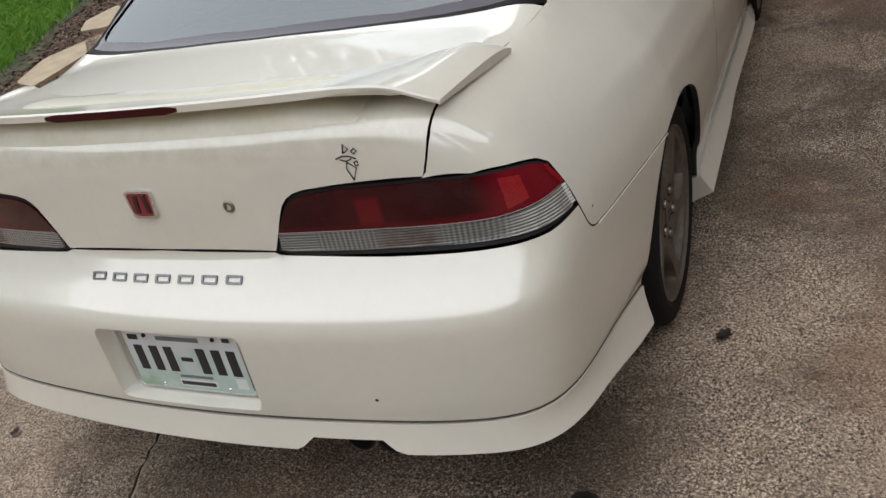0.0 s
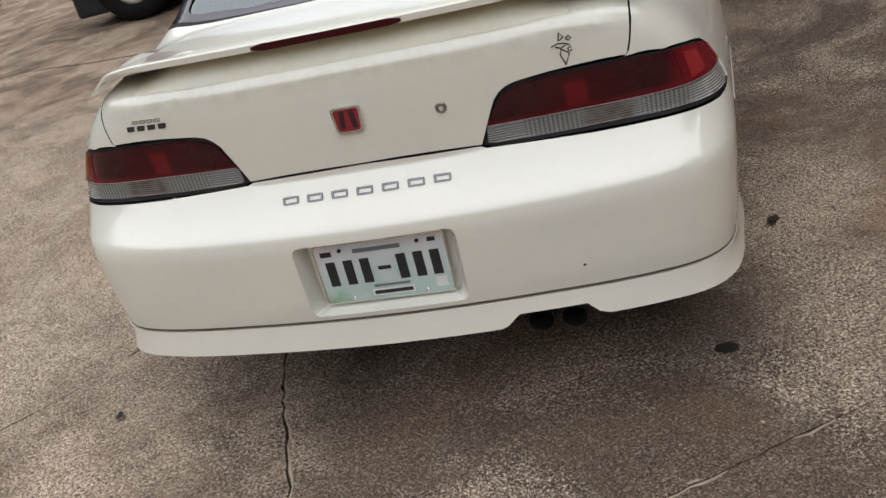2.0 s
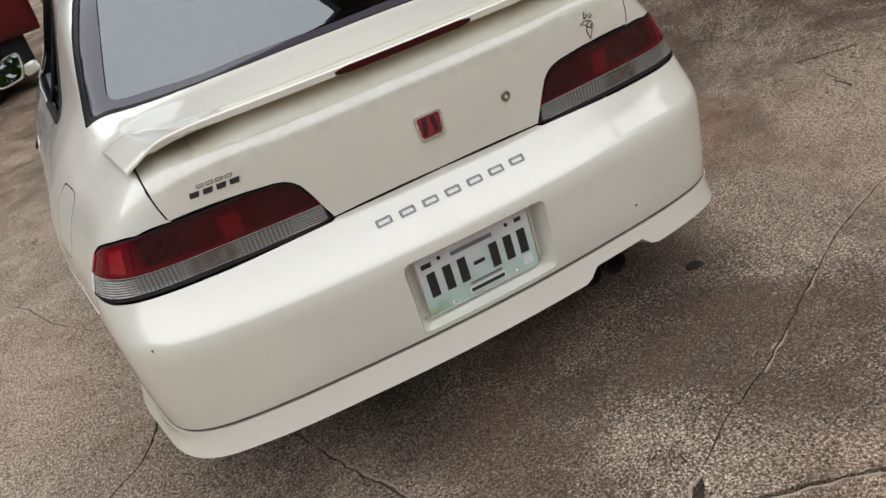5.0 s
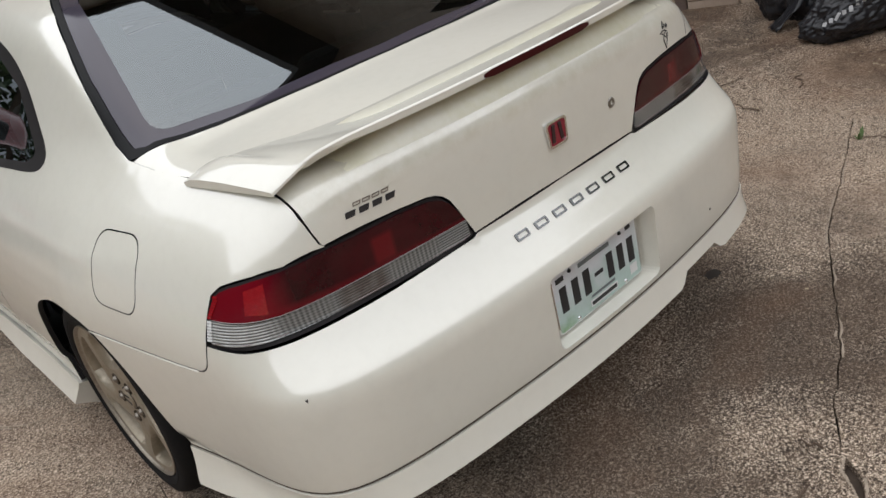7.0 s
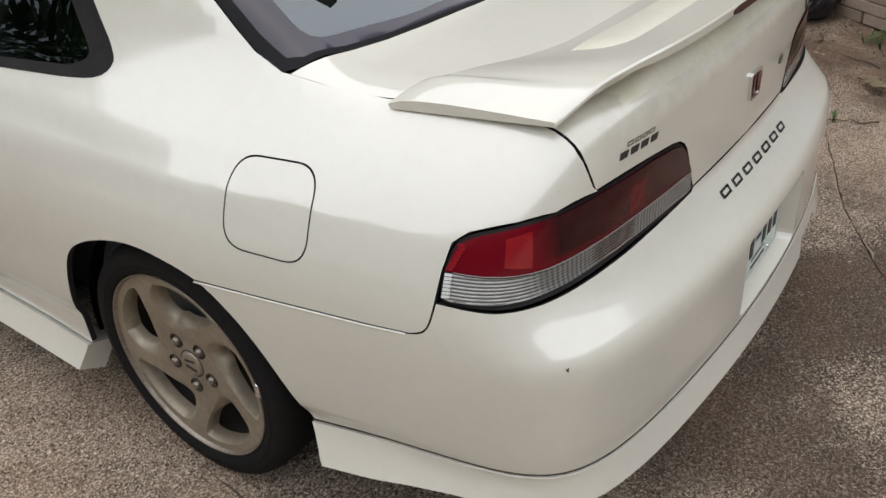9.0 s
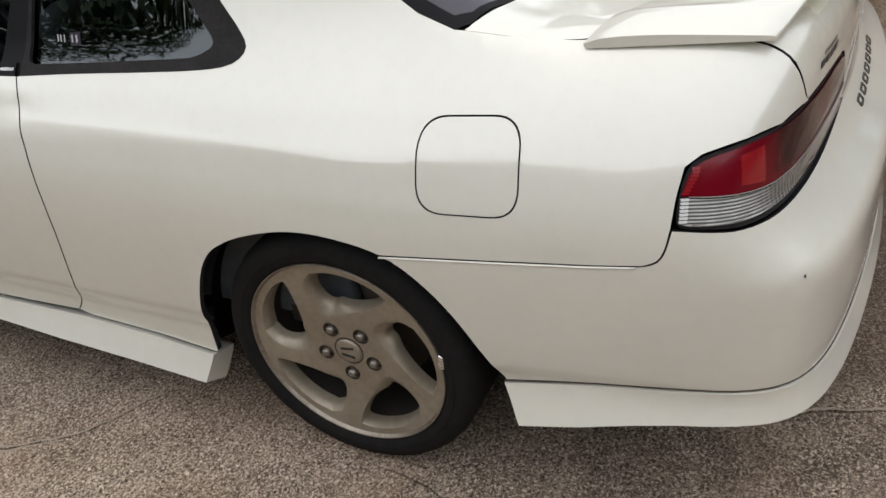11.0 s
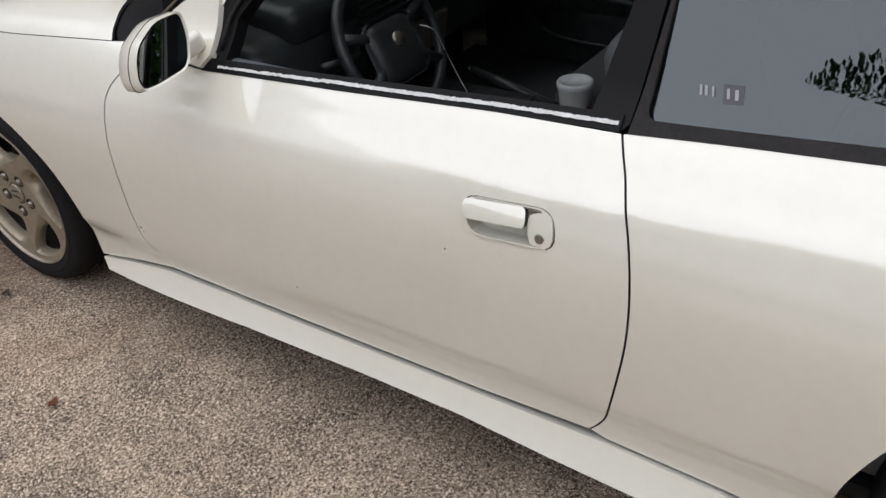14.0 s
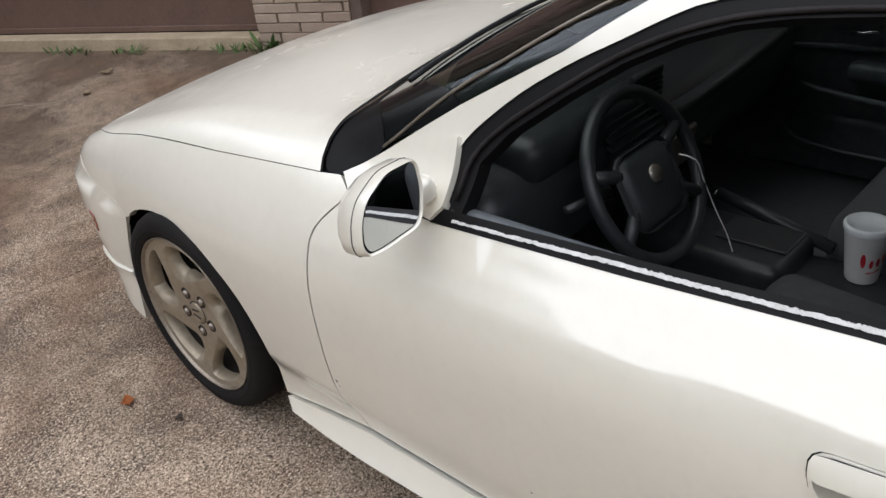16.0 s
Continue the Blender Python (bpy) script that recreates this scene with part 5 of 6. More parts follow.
paddle = sheet("paddle", SIDE, sidey(rounded([(.991, .709), (.872, .717), (.866, .684), (.985, .677)], [.020, .010, .012, .018])), PAINT, handle, "white handle paddle", step=.012, depth=.014,
               lift=lambda p: .004 + .010 * np.clip((.725 - p[:, 2]) / .03, 0, 1) ** .7)
kp = project([(.843, .672)], "side")[0]
kn = Vector(normal(kp[None])[0])
lathe("keyhole", [(.0, .0045), (.003, .0050), (.0075, .0058), (.0085, .0045)], Matrix.Translation(Vector(kp)) @ kn.to_track_quat("Z", "Y").to_matrix().to_4x4(), NUT, handle, n=20)

# ---- door mirror ----
for mirror in (False, True):
    s = 1 if mirror else -1
    mir = empty("door_mirror", "white door mirror with black glass", "")
    mir.parent = doors[mirror]
    # the face: own x outwards, y up, z towards the rear
    n = Vector((-.20, -.95, .221)).normalized()
    u = n.cross(Vector((0, 0, 1))).normalized()
    v = u.cross(n)
    m = Matrix(((*u, 0), (*v, 0), (*n, 0), (0, 0, 0, 1))).transposed()
    m.translation = (-.8754, 1.6622, .877)
    if mirror:
        m = Matrix.Diagonal((-1, 1, 1, 1)) @ m
    prof = rounded([(-.064, .063), (-.063, .012), (-.050, -.030), (-.036, -.046), (.030, -.060), (.062, -.061), (.068, -.042), (.061, -.008), (.043, .025), (-.004, .057)], .016, 4)
    pane = rounded([(-.061, .060), (-.060, .012), (-.047, -.028), (-.035, -.042), (.030, -.055), (.055, -.057), (.062, -.040), (.055, -.008), (.038, .021), (-.005, .052)], .010, 4)
    k = len(prof)
    rings = [(.965, -.004, 0), (1.0, 0, 0), (1.03, -.008, .001), (1.055, -.030, .004), (1.03, -.060, .008), (.86, -.085, .010), (.5, -.10, .0), (.1, -.106, -.01)]
    verts = [m @ Vector((a * sc + dx, b * sc, d)) for sc, d, dx in rings for a, b in prof]
    faces = [(i * k + j, i * k + (j + 1) % k, (i + 1) * k + (j + 1) % k, (i + 1) * k + j) for i in range(len(rings) - 1) for j in range(k)]
    faces.append(tuple(range((len(rings) - 1) * k, len(rings) * k)))
    e = len(verts)
    verts += [m @ Vector((a * .965, b * .965, -.012)) for a, b in prof]
    faces += [(j, (j + 1) % k, e + (j + 1) % k, e + j) for j in range(k)] + [tuple(range(e, e + k))]
    shell = link_mesh("mirror_housing", verts, faces, PAINT, mir)
    bm = bmesh.new()
    bm.from_mesh(shell.data)
    bmesh.ops.recalc_face_normals(bm, faces=bm.faces)
    bm.to_mesh(shell.data)
    bm.free()
    shell.data.set_sharp_from_angle(angle=radians(45))
    tube("housing_seam", [m @ Vector((a * 1.052 + .0035, b * 1.052, -.026)) for a, b in prof], .0012, GAP, mir, n=4, closed=True)
    link_mesh("mirror_glass", [m @ Vector((*p, -.006)) for p in pane], [tuple(range(len(pane)))], MIRROR, mir, "mirror glass", smooth=False)
    link_mesh("glass_backing", [m @ Vector((*(p * 1.05), -.008)) for p in pane], [tuple(range(len(pane)))], TRIM, mir, "black glass edge", smooth=False)
    arm = boxed("mirror_arm", (.075, .046, .050), pose(s * .785, 1.705, .852, 0, 14 * s, 12 * s), PAINT, mir, "", .018, 4)
    arm.data.polygons.foreach_set("use_smooth", np.ones(len(arm.data.polygons), bool))

# ---- wipers and aerial ----
for x0, x1, y0 in ((-.60, -.05, .02), (-.02, .50, .03)):
    arm = empty("wiper", "black windscreen wiper with a worn grey edge", "")
    arm.parent = car
    line = [(x0 + (x1 - x0) * t, 1.845 + y0 + .10 * (1 - abs(x0 + (x1 - x0) * t) / .66)) for t in np.linspace(0, 1, 12)]
    q = project(line, "top")
    tube("wiper_blade", q + normal(q) * .006, .005, TRIM, arm, n=6)
    tube("blade_edge", q + normal(q) * .010, .0022, VINYL, arm, "worn grey blade edge", n=5)
for s in (-1, 1):
    q = project(spline([(s * .700, 1.868), (s * .690, 1.835), (s * .652, 1.715), (s * .626, 1.615), (s * .590, 1.490), (s * .560, 1.395)], .03), "top")
    tube("screen_moulding", q - normal(q) * .002, .0035, NUT, car, "thin grey windscreen side moulding", n=6)

# ---- badges, letters, plate, marks ----
def on_form(x, z, lift=0.0):
    p = project([(x, z)], "rear")[0]
    nn = normal(p[None])[0]
    right = Vector((1, 0, 0)) - Vector(nn) * nn[0]
    right.normalize()
    up = Vector(nn).cross(right)
    m = Matrix((( *right, 0), (*up, 0), (*Vector(nn), 0), (0, 0, 0, 1))).transposed()
    m.translation = Vector(p) + Vector(nn) * lift
    return m


badge = empty("emblem", "red enamel emblem in a chrome frame", "")
badge.parent = boot_lid
shape = rounded([(-.034, .028), (.034, .028), (.029, -.030), (-.029, -.030)], .010)
m = on_form(0, .793)


def plate_shape(name, outline, m, t, material, parent, label="", hole=None):
    q, tris = fill(outline, [hole] if hole is not None else [], .02)
    verts = [m @ Vector((a, b, t)) for a, b in q]
    faces = [tuple(f) for f in tris]
    for a, b in rim_of(tris):
        k = len(verts)
        verts += [m @ Vector((*q[a], 0)), m @ Vector((*q[b], 0))]
        faces.append((b, a, k, k + 1))
    return link_mesh(name, verts, faces, material, parent, label, smooth=False)


plate_shape("chrome_frame", shape, m, .006, CHROME, badge, hole=shape * .84)
plate_shape("enamel", shape * .84, m, .004, ENAMEL, badge, "red enamel field")
bm = bmesh.new()
for dx in (-.012, .012):
    box(bm, (.011, .040, .002), m @ pose(dx, 0, .005, 0, 0, -6 if dx < 0 else 6), .0008, 1)
part("emblem_mark", bm, CHROMEDARK, badge, "dark plain mark")
lathe("boot_lock", [(.0, -.004), (.005, -.004), (.0055, .003), (.0105, .0035), (.0125, .0005)], on_form(.199, .781), NUT, boot_lid, "steel boot lock", n=20)
# seven raised marks along the bumper's shelf
for i in range(7):
    x = -.1735 + .0578 * i
    m = on_form(x, .6375)
    outer, inner = rounded([(-.0185, .0088), (.0185, .0088), (.0185, -.0088), (-.0185, -.0088)], .003), rounded([(-.0135, .0048), (.0150, .0048), (.0150, -.0048), (-.0135, -.0048)], .001)
    mark = plate_shape("letter_mark", outer, m, .0030, LETTER, bumper, "chrome raised mark with dark edges", hole=inner)
    # slightly larger black plate below, painting a shadow line round the mark
    plate_shape("mark_shadow_gap", outer * 1.035, m, .0008, GAP, mark, "dark edge", hole=inner * (.97, .93))
for i in range(4):
    x = -.517 + .0282 * i
    m = on_form(x, .842, .0003)
    plate_shape("script_bar", rounded([(-.0085, .0058), (.0135, .0058), (.0085, -.0058), (-.0105, -.0058)], .001), m, .0008, EMBLEMINK, boot_lid, "black slanted script bar")
    outer = np.array([(-.0060, .0036), (.0100, .0036), (.0075, -.0036), (-.0080, -.0036)])
    plate_shape("script_outline", outer, on_form(-.500 + .0200 * i, .8565, .0003), .0006, NUT, boot_lid, "grey outlined script mark", hole=outer * (.78, .5))
# outline decal
q = lambda pts: [on_form(x, z, .0006).translation for x, z in pts]
for pts in ([(.4635, .816), (.455, .838), (.4585, .849)], [(.4635, .816), (.473, .838), (.4585, .849)], [(.440, .857), (.452, .861), (.464, .860), (.476, .854)], [(.448, .855), (.458, .851), (.468, .855)], [(.455, .866), (.458, .882), (.466, .872), (.456, .866)],
            [(.470, .868), (.476, .873), (.480, .868), (.474, .863), (.470, .868)], [(.471, .848), (.477, .850), (.478, .842), (.472, .842), (.471, .848)]):
    tube("decal_line", q(pts), .0013, GAP, boot_lid, n=4)

plate = empty("number_plate", "white and green number plate in the bumper recess", "number plate")
m = pose(0, -.9195, .4555, 90 - 1, 0, 0)
plate_shape("plate_sheet", rounded([(-.152, .076), (.152, .076), (.152, -.076), (-.152, -.076)], .012), m, .0015, PLATE, plate)
plate_shape("plate_edge", rounded([(-.1535, .0775), (.1535, .0775), (.1535, -.0775), (-.1535, -.0775)], .013), m @ pose(0, 0, .0006), .0022, CHROME, plate, "metal rim", hole=rounded([(-.149, .073), (.149, .073), (.149, -.073), (-.149, -.073)], .011))
for x in (-.120, -.079, -.040, .045, .084, .122):
    boxed("plate_bar", (.022, .062, .001), m @ pose(x, .001, .0022), INK, plate, bevel=.0)
boxed("plate_bar", (.030, .009, .001), m @ pose(.003, .003, .0022), INK, plate)
boxed("plate_bar", (.110, .010, .001), m @ pose(-.005, .053, .0022), INKGREY, plate, "grey script bar")
boxed("plate_bar", (.026, .012, .001), m @ pose(-.124, .052, .0022), INK, plate)
boxed("plate_bar", (.018, .010, .001), m @ pose(.122, .058, .0022), INK, plate)
boxed("plate_bar", (.026, .024, .0006), m @ pose(.124, -.050, .0018), WHITE, plate, "pale sticker")
boxed("plate_bar", (.098, .016, .001), m @ pose(.010, -.058, .0020), WHITE, plate, "white strip")
boxed("plate_bar", (.090, .009, .001), m @ pose(.010, -.058, .0028), INK, plate)
boxed("plate_bar", (.085, .006, .001), m @ pose(.01, -.041, .0022), INKGREY, plate)
for x, z in ((-.09, .058), (.09, .058), (-.085, -.066), (.088, -.066)):
    lathe("plate_screw", [(.0, .004), (.004, .0035), (.005, .0)], m @ pose(x, z, .0015), GAP if z > 0 else CHROME, plate, n=10)
boxed("bumper_chip", (.006, .005, .001), on_form(.440, .407, .0002), GAP, bumper, "small dark paint chip")

# ---- inside the car ----
def soft(name, size, m, material, parent, label="", bevel=.04, segments=4):
    ob = boxed(name, size, m, material, parent, label, bevel, segments)
    ob.data.polygons.foreach_set("use_smooth", np.ones(len(ob.data.polygons), bool))
    return ob


boxed("cabin_floor", (1.62, 1.52, .04), pose(0, 1.26, .262), CLOTH, car, bevel=.01)
boxed("bulkhead", (1.40, .03, .50), pose(0, 2.02, .52), GAP, car)
soft("rear_bulkhead", (1.30, .04, .52), pose(0, .02, .60, -14, 0, 0), CLOTH, car)
soft("parcel_shelf", (1.22, .46, .03), pose(0, -.13, .885, -3, 0, 0), VINYL, car, "dark parcel shelf", .01)
dash = soft("dashboard", (1.36, .42, .24), pose(0, 1.86, .70, 8, 0, 0), VINYL, car, "dark vinyl dashboard", .07)
soft("instrument_hood", (.40, .24, .10), pose(-.34, 1.76, .815, 6, 0, 0), VINYL, dash, "", .04)
tube("dash_ridge", spline([(-.14, 1.655, .765), (-.02, 1.640, .748), (.19, 1.640, .752), (.43, 1.650, .758), (.60, 1.67, .75)], .04), .020, VINYL, dash, "rolled dashboard edge", n=8)
for x in (-.235, -.105):
    vent = boxed("air_vent", (.115, .02, .075), pose(x, 1.672, .828, 14, 0, 0), GAP, dash, "slatted air vent", .006)
    for k in range(6):
        boxed("vent_slat", (.108, .014, .0035), pose(x, 1.662, .798 + .0125 * k, 30, 0, 0), VINYL, vent)
for k in range(6):
    boxed("grille_slat", (.20, .016, .007), pose(-.20, 1.645 - .004 * k, .812 - .018 * k, 25, 0, 0), VINYL, dash, "dark dashboard slat")
boxed("radio", (.18, .02, .10), pose(.0, 1.66, .63, 12, 0, 0), NUT, dash, "grey radio panel", .006)
console = soft("centre_console", (.22, .40, .20), pose(.0, 1.54, .36), VINYL, car, "dark centre console", .03)
soft("console_box", (.21, .50, .15), pose(.0, 1.12, .335), VINYL, console, "", .03)
boxed("gear_plate", (.11, .17, .006), pose(.02, 1.44, .464), PLASTICDARK, car, "grey shifter plate", .003)
lever = tube("handbrake", [(.13, 1.60, .485), (.115, 1.50, .470), (.09, 1.30, .435)], [.014, .016, .015], VINYL, car, "black handbrake lever")
lathe("brake_button", [(.0, .012), (.007, .010), (.008, 0)], pose(.131, 1.606, .486, -80, 0, 0), CHROME, lever, n=12)
# steering wheel
hub = Vector((-.299, 1.548, .722))
sm = Matrix.Translation(hub) @ pose(0, 0, 0, 64, 0, 0)
steer = empty("steering_wheel", "black leather four-spoke steering wheel", "")
steer.parent = car
ring = [sm @ Vector((.172 * math.cos(a), .172 * math.sin(a), .0)) for a in np.linspace(0, 2 * math.pi, 49)[:-1]]
tube("steering_rim", ring, .0150, VINYL, steer, n=10, closed=True)
soft("airbag_pad", (.185, .165, .05), sm @ pose(0, -.02, -.004), VINYL, steer, "", .040)
for a in (160, 20, 215, 325):
    e = sm @ Vector((.165 * math.cos(radians(a)), .165 * math.sin(radians(a)), 0))
    tube("spoke", [sm @ Vector((.05 * math.cos(radians(a)), .05 * math.sin(radians(a)), -.005)), e], .014, VINYL, steer, n=8)
lathe("wheel_emblem", [(.0, .0265), (.018, .026), (.019, .018)], sm, NUT, steer, "small plain grey emblem", n=20)
tube("steering_column", [hub, hub + Vector((0, .22, -.10))], .035, VINYL, steer)
tube("indicator_stalk", [sm @ Vector((-.05, 0, -.06)), sm @ Vector((-.20, .02, -.05))], .009, VINYL, steer)
# seats
for x in (-.36, .36):
    seat = empty("front_seat", "dark cloth bucket seat", "")
    seat.parent = car
    soft("seat_cushion", (.50, .52, .16), pose(x, 1.08, .40, 6, 0, 0), CLOTH, seat, "", .06)
    soft("backrest", (.48, .14, .56), pose(x, .74, .66, -18, 0, 0), CLOTH, seat, "", .06)
    soft("headrest", (.25, .09, .16), pose(x, .60, 1.03, -14, 0, 0), CLOTH, seat, "", .04)
for x in (-.33, .33):
    bench = empty("rear_seat", "dark cloth rear seat", "")
    bench.parent = car
    soft("seat_cushion", (.54, .45, .16), pose(x, .34, .42, 6, 0, 0), CLOTH, bench, "", .06)
    soft("backrest", (.54, .12, .48), pose(x, .10, .66, -22, 0, 0), CLOTH, bench, "", .05)
for s in (-1, 1):
    card = soft("door_card", (.03, 1.22, .53), pose(s * .752, 1.33, .552, 0, -5 * s, 0), CARDVINYL, car, "dark door card with armrest", .012)
    soft("armrest", (.07, .55, .055), pose(s * .725, 1.25, .625), CARDVINYL, card, "", .022)
    soft("door_pocket", (.04, .62, .12), pose(s * .74, 1.35, .42), CARDVINYL, card, "", .02)
    soft("rear_side_trim", (.03, .72, .54), pose(s * .735, .36, .58), CARDVINYL, card, "", .012)
tube("door_pull", spline([(.700, 1.655, .575), (.692, 1.58, .566), (.690, 1.50, .558), (.694, 1.40, .548), (.70, 1.20, .530)], .03), .011, CARDVINYL, card, "padded pull bar", n=8)
tube("pocket_edge", spline([(.705, 1.715, .480), (.698, 1.675, .430), (.695, 1.62, .405), (.694, 1.52, .393), (.698, 1.38, .388), (.70, 1.15, .384)], .03), .006, CARDVINYL, card, "raised pocket edge", n=8)
tube("card_ridge", spline([(.735, 1.80, .668), (.730, 1.62, .680), (.728, 1.43, .690), (.73, 1.0, .70)], .05), .012, CARDVINYL, card, "rolled top edge", n=8)
tube("inner_handle", [(.705, 1.545, .733), (.700, 1.49, .737), (.700, 1.462, .744), (.704, 1.452, .738)], .004, CHROME, card, "bright inner door handle")
soft("roof_lining", (.96, .92, .02), pose(0, .90, 1.225), CLOTH, car, "dark roof lining", .008)
boxed("rear_view_mirror", (.22, .02, .06), pose(0, 1.48, 1.13, -12, 0, 0), GAP, car, "black rear view mirror", .02)

# things lying in the car
cup = empty("drink_cup", "white foam drink cup with clear lid and red print", "cup", at=(.042, 1.22, .411))


def cup_part(name, prof, material, label=""):
    ob = lathe(name, prof, Matrix(), material, cup, label, n=32)
    return ob


cup_part("cup_body", [(.0, .0), (.032, .0), (.034, .004), (.046, .125), (.048, .128), (.045, .126), (.044, .12)], FOAM)
cup_part("cup_lid", [(.0, .131), (.040, .131), (.042, .137), (.0475, .136), (.0495, .131), (.0485, .122)], LID, "translucent plastic lid")
bm = bmesh.new()
for i, (a, z, h, w) in enumerate(((196, .066, .036, 15), (220, .058, .022, 12), (240, .058, .022, 12), (262, .060, .024, 12), (285, .058, .022, 12), (230, .036, .006, 46))):
    loop = []
    for t in np.linspace(0, 2 * math.pi, 13)[:-1]:
        ang = radians(a + w * .5 * math.cos(t))
        zz = z + h * .5 * math.sin(t) + .004 * math.sin(ang * 3)
        r = .0345 + .0118 * (zz - .004) / .121 + .0006
        loop.append(bm.verts.new((r * math.cos(ang), r * math.sin(ang), zz)))
    bm.faces.new(loop)
part("red_print", bm, PRINTRED, cup, "red printed swirl shapes")
tube("straw", [(.035, 1.15, .50), (.02, 1.12, .52), (-.03, 1.06, .545)], .003, CHROME, None, "")
bpy.data.objects["straw"].name = "foil_strip"
tagged(bpy.data.objects["foil_strip"], "shiny bent foil strip beside the cup", "strip")
cable = tube("charging_cable", spline([(-.205, 1.53, .735), (-.187, 1.50, .721), (-.150, 1.50, .66), (-.110, 1.49, .575), (-.090, 1.47, .51), (-.088, 1.455, .468)], .02), .0015, WHITEPLASTIC, None, n=6)
tagged(cable, "thin white charging cable hanging from the dashboard", "cable")

# ---- the garage in front and beside the car ----
def wall_m(s, into=0.0, z=0.0):
    """A pose on the garage front: s along it to the right, into the house, up."""
    p = GARAGE + s * ALONG + into * INTO
    m = Matrix(((ALONG[0], INTO[0], 0, p[0]), (ALONG[1], INTO[1], 0, p[1]), (0, 0, 1, .10 + z), (0, 0, 0, 1)))
    return m


def brick_wall(name, m, length, height, label):
    """A wall of long pale bricks with recessed joints; m: its lower left corner, x along, y inwards."""
    wall = boxed(name, (length, .16, height), m @ pose(length / 2, .088 + .012, height / 2), MORTAR, None)
    tagged(wall, label, "wall", kind="structure")
    me = {}
    rows = int(height / .057)
    r = random.Random(len(name) + int(length * 10))
    for j in range(rows):
        x = -.14 if j % 2 else 0.0
        while x < length - .02:
            a, b = max(0, x), min(length, x + .285)
            key = round(b - a, 3)
            if b - a > .03 and j < 24:
                if key not in me:
                    bm = bmesh.new()
                    box(bm, (key - .006, .10, .0515), Matrix(), .003, 1)
                    d = bpy.data.meshes.new("brick")
                    bm.to_mesh(d)
                    bm.free()
                    d.materials.append(BRICK)
                    me[key] = d
                ob = new("brick", me[key])
                ob.parent = wall
                ob.matrix_world = m @ pose((a + b) / 2, .05 + r.uniform(-.002, .002), j * .057 + .027)
            x += .293
    return wall


brick_wall("wall_garage_pier", wall_m(0.0), .62, 2.6, "pale tan brick pier beside the garage doors")
for k, (s0, s1) in enumerate(((-4.9, 0.0), (.62, 4.55))):
    w = s1 - s0
    door = boxed(f"door_{k + 1}", (w, .05, 2.5), wall_m((s0 + s1) / 2, .16, 1.25 + .09), DOORBROWN)
    tagged(door, "brown painted panelled garage door", "garage door", kind="structure")
    for i in range(int(w / .60)):
        for j in range(3):
            boxed("door_panel", (.52, .02, .44), wall_m(s0 + .30 + .60 * i, .133, .09 + .82 + .53 * j), DOORBROWN, door, bevel=.012)
    boxed("bottom_rail", (w, .012, .035), wall_m((s0 + s1) / 2, .129, .115), DOORBROWN, door, bevel=.004)
    boxed("bottom_seal", (w, .03, .022), wall_m((s0 + s1) / 2, .145, .098), TRIM, door, bevel=.004)
    sill = boxed("threshold", (w, .30, .30), wall_m((s0 + s1) / 2, .15, -.06), STEP, None, "", .006)
    tagged(sill, "pale concrete step under the garage door", "step", kind="structure")
for s in (.655, 4.58):
    jamb = boxed("trim", (.07, .12, 2.5), wall_m(s, .07, 1.15), SEALBROWN, None, "", .006)
    tagged(jamb, "dark brown timber door jamb", "door jamb", kind="structure")
gable = [(-5.2, 2.5), (4.4, 2.5), (4.4, 5.15), (-.55, 7.30), (-5.2, 5.25)]
beam = link_mesh("wall_garage_top", [wall_m(a, d, z) @ Vector((0, 0, 0)) for d in (.03, .21) for a, z in gable],
                 [(0, 1, 2, 3, 4), (9, 8, 7, 6, 5)] + [(k, k + 5, (k + 1) % 5 + 5, (k + 1) % 5) for k in range(5)], MORTAR, smooth=False)
tagged(beam, "plain pale wall over the garage doors", "wall", kind="structure")
brick_wall("wall_garage_end", wall_m(4.62), .95, 2.6, "pale tan brick wall behind the rubbish bags")
# the wing that stands forward at the corner
c = Vector((3.31, -.08, .06))
d = Vector((-.60, -.80, 0))
wing_m = Matrix(((d.x, -d.y, 0, c.x), (d.y, d.x, 0, c.y), (0, 0, 1, c.z), (0, 0, 0, 1)))
brick_wall("wall_side_wing", wing_m, 1.55, 2.6, "pale tan brick wall beside the rubbish bags")
slopes = []
for foot, z in ((4.75, 5.14), (-5.85, 5.14)):
    outline = [(-.55, 7.42), (foot, z), (foot, z - .16), (-.55, 7.26)]
    slopes.append(([wall_m(a, d, b) @ Vector((0, 0, 0)) for d in (-.60, 3.8) for a, b in outline], [(0, 1, 2, 3), (7, 6, 5, 4)] + [(k, k + 4, (k + 1) % 4 + 4, (k + 1) % 4) for k in range(4)]))
eave = link_mesh("garage_roof", slopes[0][0] + slopes[1][0], slopes[0][1] + [tuple(i + 8 for i in f[::-1]) for f in slopes[1][1]], ROOFING, smooth=False)
tagged(eave, "dark shingle garage roof", "roof", kind="structure")


